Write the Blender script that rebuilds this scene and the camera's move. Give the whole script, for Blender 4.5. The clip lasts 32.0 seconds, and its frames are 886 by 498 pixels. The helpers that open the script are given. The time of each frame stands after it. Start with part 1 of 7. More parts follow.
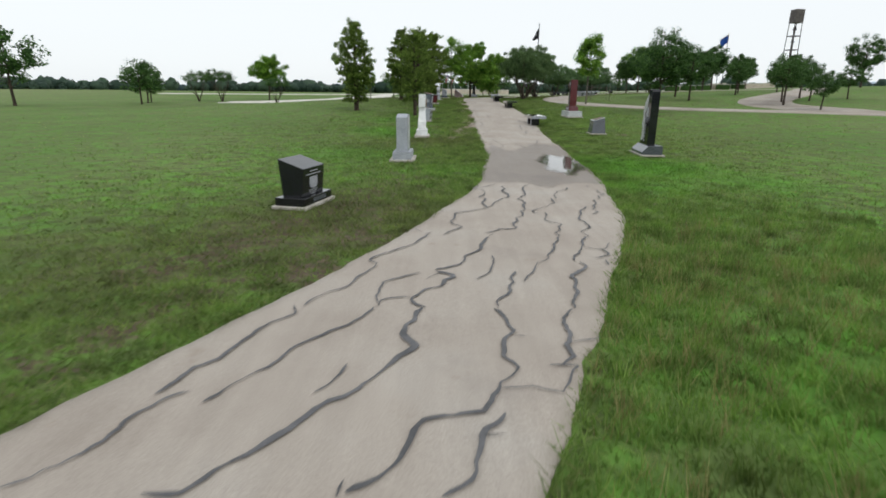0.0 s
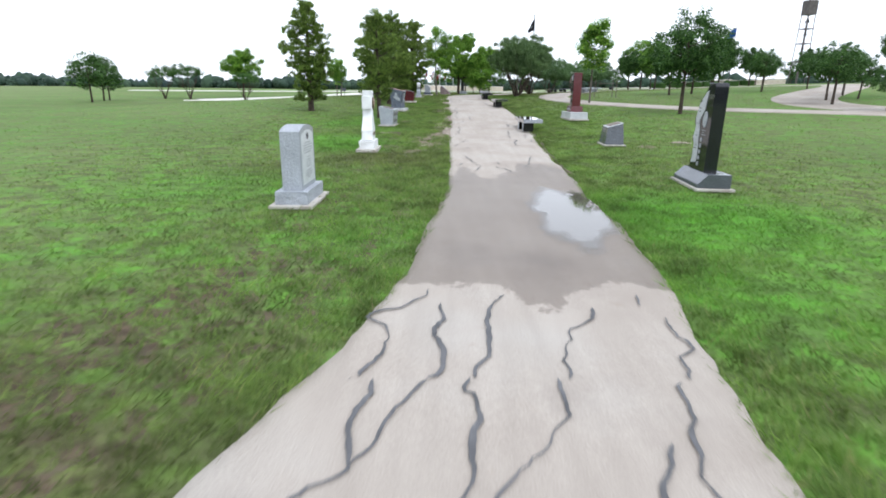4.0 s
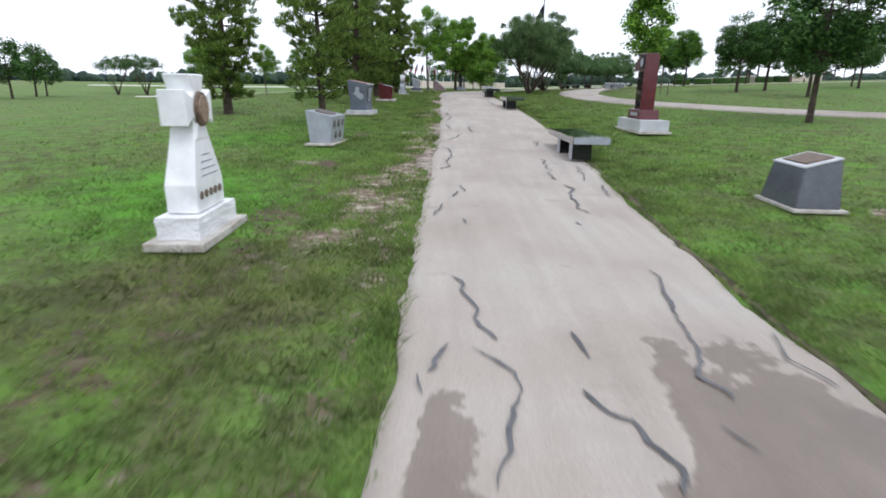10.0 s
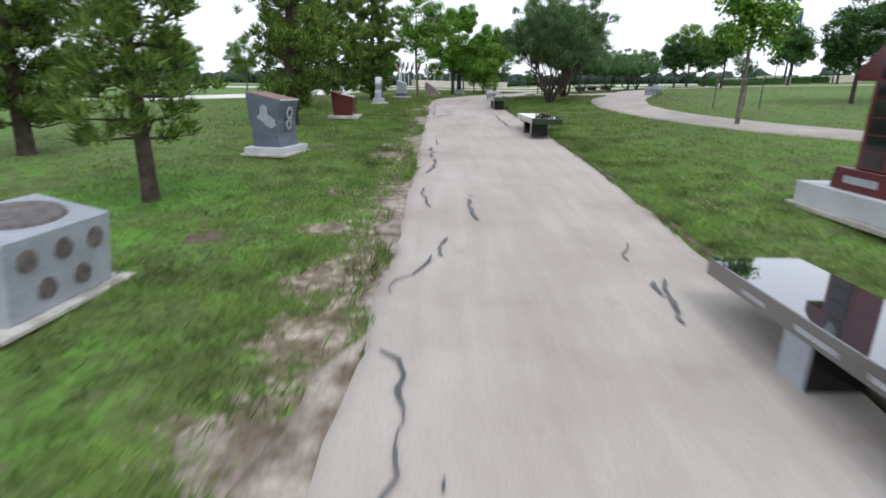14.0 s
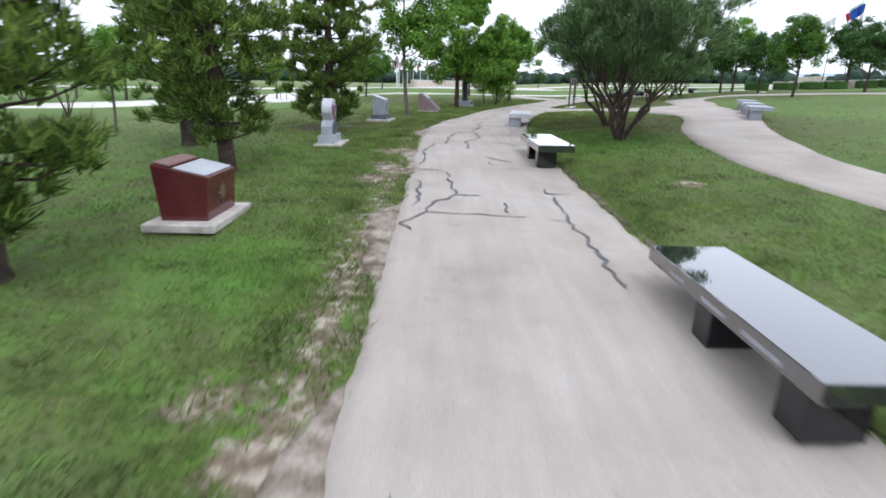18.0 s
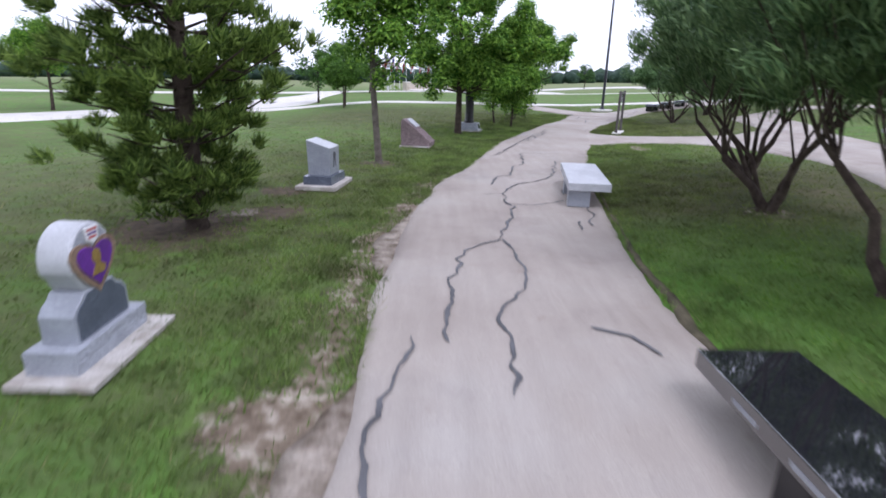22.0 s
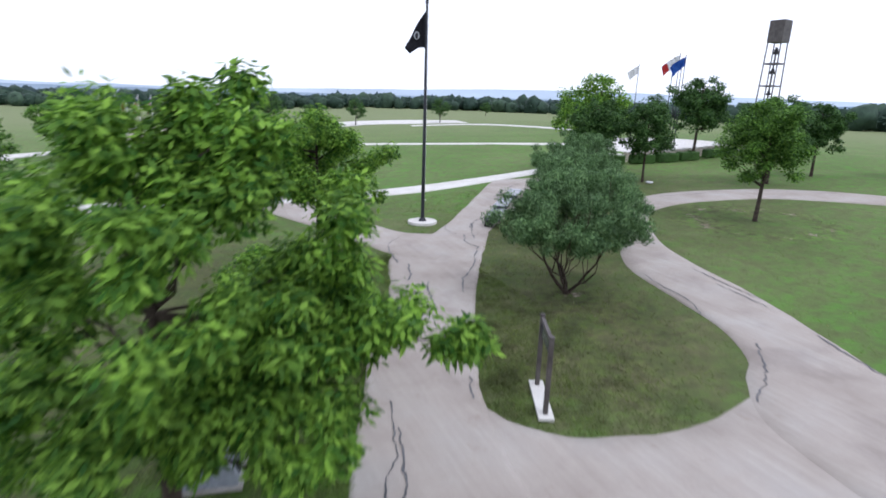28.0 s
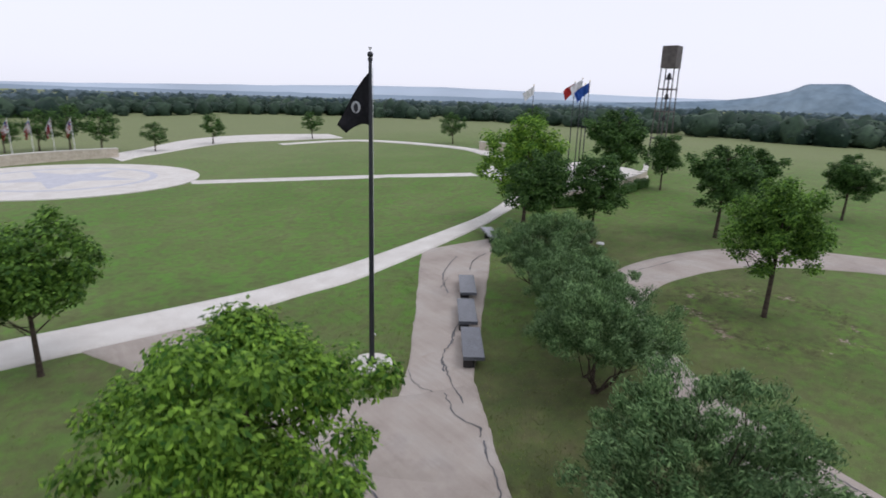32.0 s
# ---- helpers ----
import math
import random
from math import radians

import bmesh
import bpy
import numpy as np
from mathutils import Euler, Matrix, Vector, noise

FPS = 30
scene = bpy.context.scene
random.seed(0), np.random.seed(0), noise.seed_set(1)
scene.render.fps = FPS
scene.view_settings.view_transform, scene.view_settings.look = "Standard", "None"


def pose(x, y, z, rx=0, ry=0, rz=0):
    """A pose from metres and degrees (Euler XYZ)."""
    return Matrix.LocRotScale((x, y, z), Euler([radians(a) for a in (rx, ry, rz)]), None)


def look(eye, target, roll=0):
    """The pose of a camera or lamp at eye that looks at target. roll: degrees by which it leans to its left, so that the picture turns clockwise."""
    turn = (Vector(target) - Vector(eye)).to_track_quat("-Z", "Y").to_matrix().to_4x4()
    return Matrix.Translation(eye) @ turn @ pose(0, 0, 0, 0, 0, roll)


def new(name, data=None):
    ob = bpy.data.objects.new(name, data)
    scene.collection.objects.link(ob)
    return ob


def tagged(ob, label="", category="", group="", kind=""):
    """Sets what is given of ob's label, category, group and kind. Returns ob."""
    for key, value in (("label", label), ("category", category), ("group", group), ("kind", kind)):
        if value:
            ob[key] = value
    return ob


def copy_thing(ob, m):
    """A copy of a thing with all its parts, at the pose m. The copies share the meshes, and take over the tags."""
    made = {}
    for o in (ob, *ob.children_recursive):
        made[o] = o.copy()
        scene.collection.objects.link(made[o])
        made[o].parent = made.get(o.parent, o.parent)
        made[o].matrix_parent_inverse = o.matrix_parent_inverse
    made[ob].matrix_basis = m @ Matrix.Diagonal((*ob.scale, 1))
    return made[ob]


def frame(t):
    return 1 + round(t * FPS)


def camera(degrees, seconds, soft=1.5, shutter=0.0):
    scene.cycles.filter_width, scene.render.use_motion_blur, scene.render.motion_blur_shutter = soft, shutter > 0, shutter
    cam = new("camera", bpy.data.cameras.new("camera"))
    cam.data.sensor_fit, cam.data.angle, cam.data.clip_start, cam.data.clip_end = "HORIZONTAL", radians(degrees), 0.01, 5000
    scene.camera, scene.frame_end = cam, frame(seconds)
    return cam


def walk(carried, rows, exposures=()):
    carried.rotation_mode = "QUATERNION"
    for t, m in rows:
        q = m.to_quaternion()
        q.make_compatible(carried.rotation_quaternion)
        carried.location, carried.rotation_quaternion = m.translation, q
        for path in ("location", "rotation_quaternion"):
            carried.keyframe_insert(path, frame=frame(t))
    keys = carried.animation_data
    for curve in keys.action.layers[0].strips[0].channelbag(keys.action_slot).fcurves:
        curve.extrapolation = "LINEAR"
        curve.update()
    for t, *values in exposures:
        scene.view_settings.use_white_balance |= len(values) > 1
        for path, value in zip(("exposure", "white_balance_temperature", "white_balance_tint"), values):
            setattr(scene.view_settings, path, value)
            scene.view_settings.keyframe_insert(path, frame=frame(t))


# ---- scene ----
cam = camera(78.6, 32.0, soft=1.7, shutter=0.7)
PATH = [
    (0.0, pose(0.000, 0.000, 2.000, 74.00, -0.70, 0.20)),
    (0.5, pose(0.240, 0.720, 2.000, 73.90, -0.70, 0.20)),
    (1.0, pose(0.420, 1.500, 2.000, 73.90, -0.70, 0.10)),
    (1.5, pose(0.540, 2.460, 2.000, 73.90, -0.70, 0.00)),
    (2.0, pose(0.660, 3.300, 2.000, 73.80, -0.70, 0.00)),
    (2.5, pose(0.780, 4.200, 2.000, 73.80, -0.70, 0.00)),
    (3.0, pose(1.020, 5.100, 2.000, 73.70, -0.70, -0.10)),
    (3.5, pose(1.140, 6.060, 2.000, 73.70, -0.70, -0.20)),
    (4.0, pose(1.260, 7.080, 2.000, 73.70, -0.70, -0.20)),
    (4.5, pose(1.380, 8.100, 1.940, 73.60, -0.70, -0.20)),
    (6.5, pose(1.860, 11.820, 1.880, 73.60, -0.80, -0.50)),
    (7.0, pose(1.860, 12.720, 1.880, 73.60, -0.80, -0.40)),
    (7.5, pose(1.860, 13.560, 1.880, 73.50, -0.80, -0.40)),
    (8.0, pose(1.860, 14.460, 1.880, 73.50, -0.80, -0.40)),
    (8.5, pose(1.800, 15.300, 1.880, 73.50, -0.80, -0.40)),
    (9.0, pose(1.800, 16.140, 1.880, 73.40, -0.80, -0.40)),
    (9.5, pose(1.800, 17.040, 1.880, 73.40, -0.90, -0.40)),
    (10.0, pose(1.800, 18.120, 1.880, 73.40, -0.90, -0.30)),
    (10.5, pose(1.800, 19.200, 1.940, 73.40, -0.90, -0.30)),
    (11.0, pose(1.860, 20.340, 2.000, 73.30, -0.90, -0.30)),
    (11.5, pose(1.920, 21.420, 2.060, 73.30, -1.00, -0.30)),
    (12.0, pose(2.040, 22.620, 2.120, 73.30, -0.90, -0.20)),
    (12.5, pose(2.100, 23.820, 2.120, 73.20, -1.00, -0.20)),
    (13.0, pose(2.160, 25.080, 2.180, 73.20, -1.00, -0.30)),
    (13.5, pose(2.220, 26.460, 2.240, 73.20, -1.00, -0.30)),
    (14.0, pose(2.280, 28.020, 2.300, 73.20, -1.00, -0.30)),
    (14.5, pose(2.280, 29.520, 2.420, 73.10, -1.10, -0.20)),
    (16.5, pose(2.400, 35.520, 2.900, 73.00, -0.90, 0.00)),
    (17.0, pose(2.520, 37.020, 3.020, 72.90, -1.00, 0.00)),
    (17.5, pose(2.520, 38.460, 3.080, 72.90, -1.10, 0.00)),
    (18.0, pose(2.460, 39.720, 3.140, 72.80, -1.20, 0.00)),
    (18.5, pose(2.400, 40.920, 3.200, 72.80, -1.20, 0.00)),
    (19.0, pose(2.340, 42.180, 3.260, 72.80, -1.20, -0.20)),
    (19.5, pose(2.520, 43.560, 3.320, 72.80, -1.30, -0.20)),
    (20.0, pose(2.640, 45.060, 3.380, 72.80, -1.30, -0.10)),
    (20.5, pose(2.640, 46.500, 3.440, 72.70, -1.30, -0.10)),
    (21.0, pose(2.700, 47.880, 3.500, 72.70, -1.30, 0.00)),
    (21.5, pose(2.640, 49.260, 3.620, 72.70, -1.30, 0.00)),
    (22.0, pose(2.460, 50.460, 3.860, 72.60, -1.30, -0.40)),
    (22.5, pose(2.280, 51.480, 4.280, 72.50, -1.20, -0.80)),
    (23.0, pose(2.160, 52.500, 4.760, 72.40, -1.20, -1.60)),
    (23.5, pose(2.220, 53.580, 5.180, 72.30, -1.10, -2.80)),
    (24.0, pose(2.280, 54.720, 5.660, 72.20, -1.00, -5.60)),
    (24.5, pose(2.280, 55.920, 6.140, 72.00, -1.00, -8.30)),
    (25.0, pose(2.340, 57.420, 6.560, 72.00, -1.20, -11.20)),
    (25.5, pose(2.400, 59.100, 6.980, 71.90, -1.40, -14.80)),
    (27.5, pose(3.287, 65.100, 8.000, 74.10, -2.10, -23.20)),
    (28.0, pose(4.002, 66.835, 8.195, 74.60, -1.80, -24.56)),
    (28.5, pose(4.562, 68.664, 8.696, 74.70, -1.70, -25.56)),
    (29.0, pose(5.131, 70.328, 9.142, 74.70, -1.70, -26.96)),
    (29.5, pose(5.632, 71.951, 9.610, 74.60, -1.70, -28.56)),
    (30.0, pose(5.825, 73.336, 10.022, 74.60, -1.70, -29.86)),
    (30.5, pose(5.791, 74.446, 10.423, 74.60, -1.70, -31.96)),
    (31.0, pose(5.627, 75.384, 10.790, 74.60, -1.70, -34.26)),
    (31.5, pose(5.415, 76.220, 11.147, 74.60, -1.70, -36.26)),
    (32.0, pose(5.128, 77.105, 11.503, 74.60, -1.70, -39.16)),
]
walk(cam, PATH, exposures=[(0.0, -0.20, 6400, 8), (1.0, -0.03, 6400, 9), (2.0, 0.17, 6250, 9), (4.0, 0.52, 5950, 11), (7.0, 0.12, 6200, 10), (8.0, -0.02, 6300, 10), (9.0, 0.25, 6050, 12), (10.0, 0.24, 5950, 13), (11.0, 0.14, 5800, 14),
                            (12.0, -0.18, 5800, 14), (13.0, 0.23, 5900, 12), (14.0, 0.24, 5950, 12), (17.0, 0.20, 5850, 13), (18.0, 0.48, 5800, 14), (19.0, 0.62, 5850, 16), (20.0, 0.38, 5750, 19), (21.0, 0.52, 5680, 22), (22.0, 0.36, 5660, 23), (23.0, 0.08, 5580, 24),
                            (24.0, 0.55, 5480, 27), (25.0, 0.54, 5450, 31), (28.0, 0.20, 5700, 18), (29.0, 0.44, 5850, 16), (30.0, -0.12, 5850, 20), (31.0, -0.24, 6030, 20), (32.0, -0.27, 6100, 19)])
# ---- light: bright overcast daylight ----
world = bpy.data.worlds.new("overcast_sky")
scene.world = world
world.use_nodes = True
wn = world.node_tree.nodes
wl = world.node_tree.links
sky = wn.new("ShaderNodeTexSky")
sky.sky_type = "NISHITA"
sky.sun_disc = False
sky.sun_elevation = radians(58)
sky.sun_rotation = radians(150)
sky.air_density = 1.0
sky.dust_density = 1.5
sky.ozone_density = 1.0
grey = wn.new("ShaderNodeHueSaturation")
grey.inputs["Saturation"].default_value = 0.35
grey.inputs["Value"].default_value = 1.0
wl.new(sky.outputs[0], grey.inputs["Color"])
cloud = wn.new("ShaderNodeMix")
cloud.data_type = "RGBA"
cloud.inputs[0].default_value = 0.80
cloud.inputs[7].default_value = (7.8, 8.0, 8.15, 1)
wl.new(grey.outputs[0], cloud.inputs[6])
wl.new(cloud.outputs[2], wn["Background"].inputs["Color"])
wn["Background"].inputs["Strength"].default_value = 0.15

sun = new("sun", bpy.data.lights.new("sun", "SUN"))
sun.data.energy = 0.9
sun.data.angle = radians(22)
sun.data.color = (1.0, 0.97, 0.92)
sun.matrix_world = look((0, 0, 50), (-14, 27, 0))

# ---- materials ----
def nodes_of(name):
    m = bpy.data.materials.new(name)
    m.use_nodes = True
    nt = m.node_tree
    return m, nt.nodes, nt.links, nt.nodes["Principled BSDF"]


def noise_tex(n, l, scale, detail=4.0, rough=0.55, coord="Object"):
    tc = n.new("ShaderNodeTexCoord")
    t = n.new("ShaderNodeTexNoise")
    t.inputs["Scale"].default_value = scale
    t.inputs["Detail"].default_value = detail
    t.inputs["Roughness"].default_value = rough
    l.new(tc.outputs[coord], t.inputs["Vector"])
    return t


def ramp(n, l, src, stops):
    r = n.new("ShaderNodeValToRGB")
    e = r.color_ramp.elements
    while len(e) < len(stops):
        e.new(0.5)
    for k, (p, c) in enumerate(stops):
        e[k].position = p
        e[k].color = (*c, 1) if len(c) == 3 else c
    l.new(src, r.inputs["Fac"])
    return r


def mix(n, l, fac, a, b, how="MIX"):
    m = n.new("ShaderNodeMix")
    m.data_type = "RGBA"
    m.blend_type = how
    for sock, v in ((m.inputs[0], fac), (m.inputs[6], a), (m.inputs[7], b)):
        if isinstance(v, (int, float)):
            sock.default_value = v
        elif isinstance(v, tuple):
            sock.default_value = (*v, 1)
        else:
            l.new(v, sock)
    return m.outputs[2]


def bump(n, l, src, bsdf, strength, dist=0.02):
    b = n.new("ShaderNodeBump")
    b.inputs["Strength"].default_value = strength
    b.inputs["Distance"].default_value = dist
    l.new(src, b.inputs["Height"])
    l.new(b.outputs[0], bsdf.inputs["Normal"])


def plain(name, a, b, rough=0.6, scale=8.0, fine=60.0, metal=0.0, relief=0.1, spec=0.5, coord="Object"):
    """Two tones mixed at two scales, with fine relief."""
    m, n, l, p = nodes_of(name)
    big = noise_tex(n, l, scale, 5, coord=coord)
    small = noise_tex(n, l, fine, 3, coord=coord)
    c = mix(n, l, ramp(n, l, big.outputs[0], ((0.35, (0, 0, 0)), (0.65, (1, 1, 1)))).outputs[0], a, b)
    g = ramp(n, l, small.outputs[0], ((0.3, (0.75, 0.75, 0.75)), (0.7, (1.15, 1.15, 1.15))))
    c = mix(n, l, 1.0, c, g.outputs[0], "MULTIPLY")
    l.new(c, p.inputs["Base Color"])
    p.inputs["Roughness"].default_value = rough
    p.inputs["Metallic"].default_value = metal
    p.inputs["Specular IOR Level"].default_value = spec
    if relief:
        bump(n, l, small.outputs[0], p, relief, 0.01)
    return m


def granite(name, dark, light, rough=0.25, fleck=220.0, relief=0.0):
    """Speckled stone: crystals of two tones with a soft cloud over them."""
    m, n, l, p = nodes_of(name)
    tc = n.new("ShaderNodeTexCoord")
    v = n.new("ShaderNodeTexVoronoi")
    v.inputs["Scale"].default_value = fleck
    l.new(tc.outputs["Object"], v.inputs["Vector"])
    bw = n.new("ShaderNodeRGBToBW")
    l.new(v.outputs["Color"], bw.inputs[0])
    c = ramp(n, l, bw.outputs[0], ((0.2, dark), (0.75, light))).outputs[0]
    cloud = noise_tex(n, l, 3.0, 5)
    c = mix(n, l, 1.0, c, ramp(n, l, cloud.outputs[0], ((0.3, (0.82, 0.82, 0.82)), (0.7, (1.1, 1.1, 1.1)))).outputs[0], "MULTIPLY")
    l.new(c, p.inputs["Base Color"])
    p.inputs["Roughness"].default_value = rough
    if relief:
        chip = noise_tex(n, l, 22.0, 5)
        bump(n, l, chip.outputs[0], p, relief, 0.03)
    return m


def leaf_mat(name, dark, light, thin=0.35):
    m, n, l, p = nodes_of(name)
    g = n.new("ShaderNodeNewGeometry")
    c = ramp(n, l, g.outputs["Random Per Island"], ((0.0, dark), (0.6, tuple((a + b) / 2 for a, b in zip(dark, light))), (1.0, light))).outputs[0]
    cloud = noise_tex(n, l, 0.9, 3)
    c = mix(n, l, 1.0, c, ramp(n, l, cloud.outputs[0], ((0.3, (0.75, 0.75, 0.75)), (0.7, (1.25, 1.25, 1.1)))).outputs[0], "MULTIPLY")
    l.new(c, p.inputs["Base Color"])
    p.inputs["Roughness"].default_value = 0.6
    p.inputs["Specular IOR Level"].default_value = 0.16
    t = n.new("ShaderNodeBsdfTranslucent")
    l.new(c, t.inputs["Color"])
    s = n.new("ShaderNodeMixShader")
    s.inputs[0].default_value = thin
    l.new(p.outputs[0], s.inputs[1])
    l.new(t.outputs[0], s.inputs[2])
    l.new(s.outputs[0], n["Material Output"].inputs["Surface"])
    return m


def make_turf():
    """Mown lawn: green sward, yellower and bare earth patches by noise and by the soil attribute."""
    m, n, l, p = nodes_of("turf")
    wide = noise_tex(n, l, 0.16, 5)
    mid = noise_tex(n, l, 1.3, 6, 0.62)
    fine = noise_tex(n, l, 30.0, 4, 0.7)
    c = ramp(n, l, wide.outputs[0], ((0.32, (0.074, 0.138, 0.034)), (0.5, (0.114, 0.166, 0.052)), (0.68, (0.172, 0.198, 0.088)))).outputs[0]
    lush = ramp(n, l, mid.outputs[0], ((0.34, (0.118, 0.132, 0.055)), (0.48, (0.120, 0.168, 0.055)), (0.62, (0.100, 0.228, 0.038)))).outputs[0]
    c = mix(n, l, 0.62, c, lush)
    bare = noise_tex(n, l, 4.5, 5, 0.6)
    c = mix(n, l, ramp(n, l, bare.outputs[0], ((0.60, (0, 0, 0)), (0.72, (0.42, 0.42, 0.42)))).outputs[0], c, (0.105, 0.082, 0.050))
    # Dry attribute: brownish worn turf, plus willow shade painted in the same tone.
    dry = n.new("ShaderNodeAttribute")
    dry.attribute_name = "dry"
    worn = ramp(n, l, noise_tex(n, l, 0.7, 6, 0.65).outputs[0], ((0.35, (0.060, 0.072, 0.030)), (0.55, (0.090, 0.092, 0.043)), (0.70, (0.130, 0.116, 0.066)))).outputs[0]
    c = mix(n, l, dry.outputs["Fac"], c, worn)
    fresh = n.new("ShaderNodeAttribute")
    fresh.attribute_name = "lush"
    c = mix(n, l, fresh.outputs["Fac"], c, mix(n, l, 0.75, c, (0.078, 0.225, 0.022)))
    # Far lawn mixed towards a paler green.
    far = n.new("ShaderNodeAttribute")
    far.attribute_name = "straw"
    c = mix(n, l, far.outputs["Fac"], c, (0.205, 0.225, 0.118))
    soil = n.new("ShaderNodeAttribute")
    soil.attribute_name = "soil"
    tuft = ramp(n, l, noise_tex(n, l, 2.6, 7, 0.7).outputs[0], ((0.36, (0.52, 0.46, 0.50)), (0.49, (0.98, 0.97, 0.95)), (0.62, (1.22, 1.42, 0.90)))).outputs[0]
    tall = ramp(n, l, soil.outputs["Fac"], ((0.0, (0.22, 0.22, 0.22)), (0.40, (0.95, 0.95, 0.95))))
    clumpy = n.new("ShaderNodeAttribute")
    clumpy.attribute_name = "clumpy"
    most = n.new("ShaderNodeMath")
    most.operation = "MAXIMUM"
    l.new(tall.outputs[0], most.inputs[0])
    l.new(clumpy.outputs["Fac"], most.inputs[1])
    c = mix(n, l, most.outputs[0], c, mix(n, l, 1.0, c, tuft, "MULTIPLY"))
    brk = noise_tex(n, l, 4.5, 8, 0.75)
    k = n.new("ShaderNodeMath")
    k.operation = "ADD"
    l.new(soil.outputs["Fac"], k.inputs[0])
    l.new(brk.outputs[0], k.inputs[1])
    sm = ramp(n, l, k.outputs[0], ((0.92, (0, 0, 0)), (1.12, (1, 1, 1))))
    earth = ramp(n, l, noise_tex(n, l, 6.0, 5).outputs[0], ((0.3, (0.10, 0.075, 0.052)), (0.5, (0.19, 0.150, 0.110)), (0.66, (0.40, 0.35, 0.285)))).outputs[0]
    pale = n.new("ShaderNodeAttribute")
    pale.attribute_name = "pale"
    loam = ramp(n, l, noise_tex(n, l, 7.0, 5).outputs[0], ((0.35, (0.050, 0.038, 0.026)), (0.65, (0.120, 0.090, 0.060)))).outputs[0]
    c = mix(n, l, sm.outputs[0], c, mix(n, l, pale.outputs["Fac"], loam, earth))
    c = mix(n, l, 1.0, c, ramp(n, l, fine.outputs[0], ((0.25, (0.84, 0.84, 0.84)), (0.75, (1.18, 1.18, 1.18)))).outputs[0], "MULTIPLY")
    l.new(c, p.inputs["Base Color"])
    p.inputs["Roughness"].default_value = 0.9
    p.inputs["Specular IOR Level"].default_value = 0.1
    bump(n, l, fine.outputs[0], p, 0.25, 0.03)
    return m


def make_road():
    """Old pale chip-seal: sandy aggregate, dusty streaks along the way, and a damp stretch with its own ragged outline."""
    m, n, l, p = nodes_of("chip_seal")
    grit = noise_tex(n, l, 85.0, 3, 0.7)
    wide = noise_tex(n, l, 0.5, 5)
    tc = n.new("ShaderNodeTexCoord")
    mp = n.new("ShaderNodeMapping")
    mp.inputs["Scale"].default_value = (3.0, 0.25, 1.0)
    l.new(tc.outputs["Object"], mp.inputs["Vector"])
    st = n.new("ShaderNodeTexNoise")
    st.inputs["Scale"].default_value = 2.0
    st.inputs["Detail"].default_value = 5
    l.new(mp.outputs[0], st.inputs["Vector"])
    c = ramp(n, l, wide.outputs[0], ((0.3, (0.33, 0.285, 0.245)), (0.5, (0.39, 0.345, 0.30)), (0.7, (0.42, 0.385, 0.345)))).outputs[0]
    c = mix(n, l, 1.0, c, ramp(n, l, st.outputs[0], ((0.3, (0.93, 0.925, 0.92)), (0.7, (1.05, 1.05, 1.05)))).outputs[0], "MULTIPLY")
    c = mix(n, l, 1.0, c, ramp(n, l, grit.outputs[0], ((0.25, (0.72, 0.72, 0.72)), (0.75, (1.2, 1.2, 1.2)))).outputs[0], "MULTIPLY")
    stain = noise_tex(n, l, 0.42, 7, 0.6)
    c = mix(n, l, ramp(n, l, stain.outputs[0], ((0.54, (0, 0, 0)), (0.66, (0.8, 0.8, 0.8)))).outputs[0], c, mix(n, l, 1.0, c, (0.80, 0.79, 0.80), "MULTIPLY"))
    blot = noise_tex(n, l, 2.2, 5, 0.6)
    c = mix(n, l, ramp(n, l, blot.outputs[0], ((0.64, (0, 0, 0)), (0.72, (0.7, 0.7, 0.7)))).outputs[0], c, mix(n, l, 1.0, c, (0.84, 0.80, 0.76), "MULTIPLY"))
    damp = n.new("ShaderNodeAttribute")
    damp.attribute_name = "damp"
    rag = noise_tex(n, l, 2.0, 9, 0.70)
    k = n.new("ShaderNodeMath")
    k.operation = "ADD"
    l.new(damp.outputs["Fac"], k.inputs[0])
    l.new(rag.outputs[0], k.inputs[1])
    wet = ramp(n, l, k.outputs[0], ((0.96, (0, 0, 0)), (1.05, (1, 1, 1))))
    c = mix(n, l, wet.outputs[0], c, mix(n, l, 1.0, c, (0.54, 0.50, 0.47), "MULTIPLY"))
    l.new(c, p.inputs["Base Color"])
    r = ramp(n, l, wet.outputs[0], ((0.0, (0.88, 0.88, 0.88)), (1.0, (0.42, 0.42, 0.42))))
    l.new(r.outputs[0], p.inputs["Roughness"])
    p.inputs["Specular IOR Level"].default_value = 0.35
    bump(n, l, grit.outputs[0], p, 0.35, 0.01)
    return m


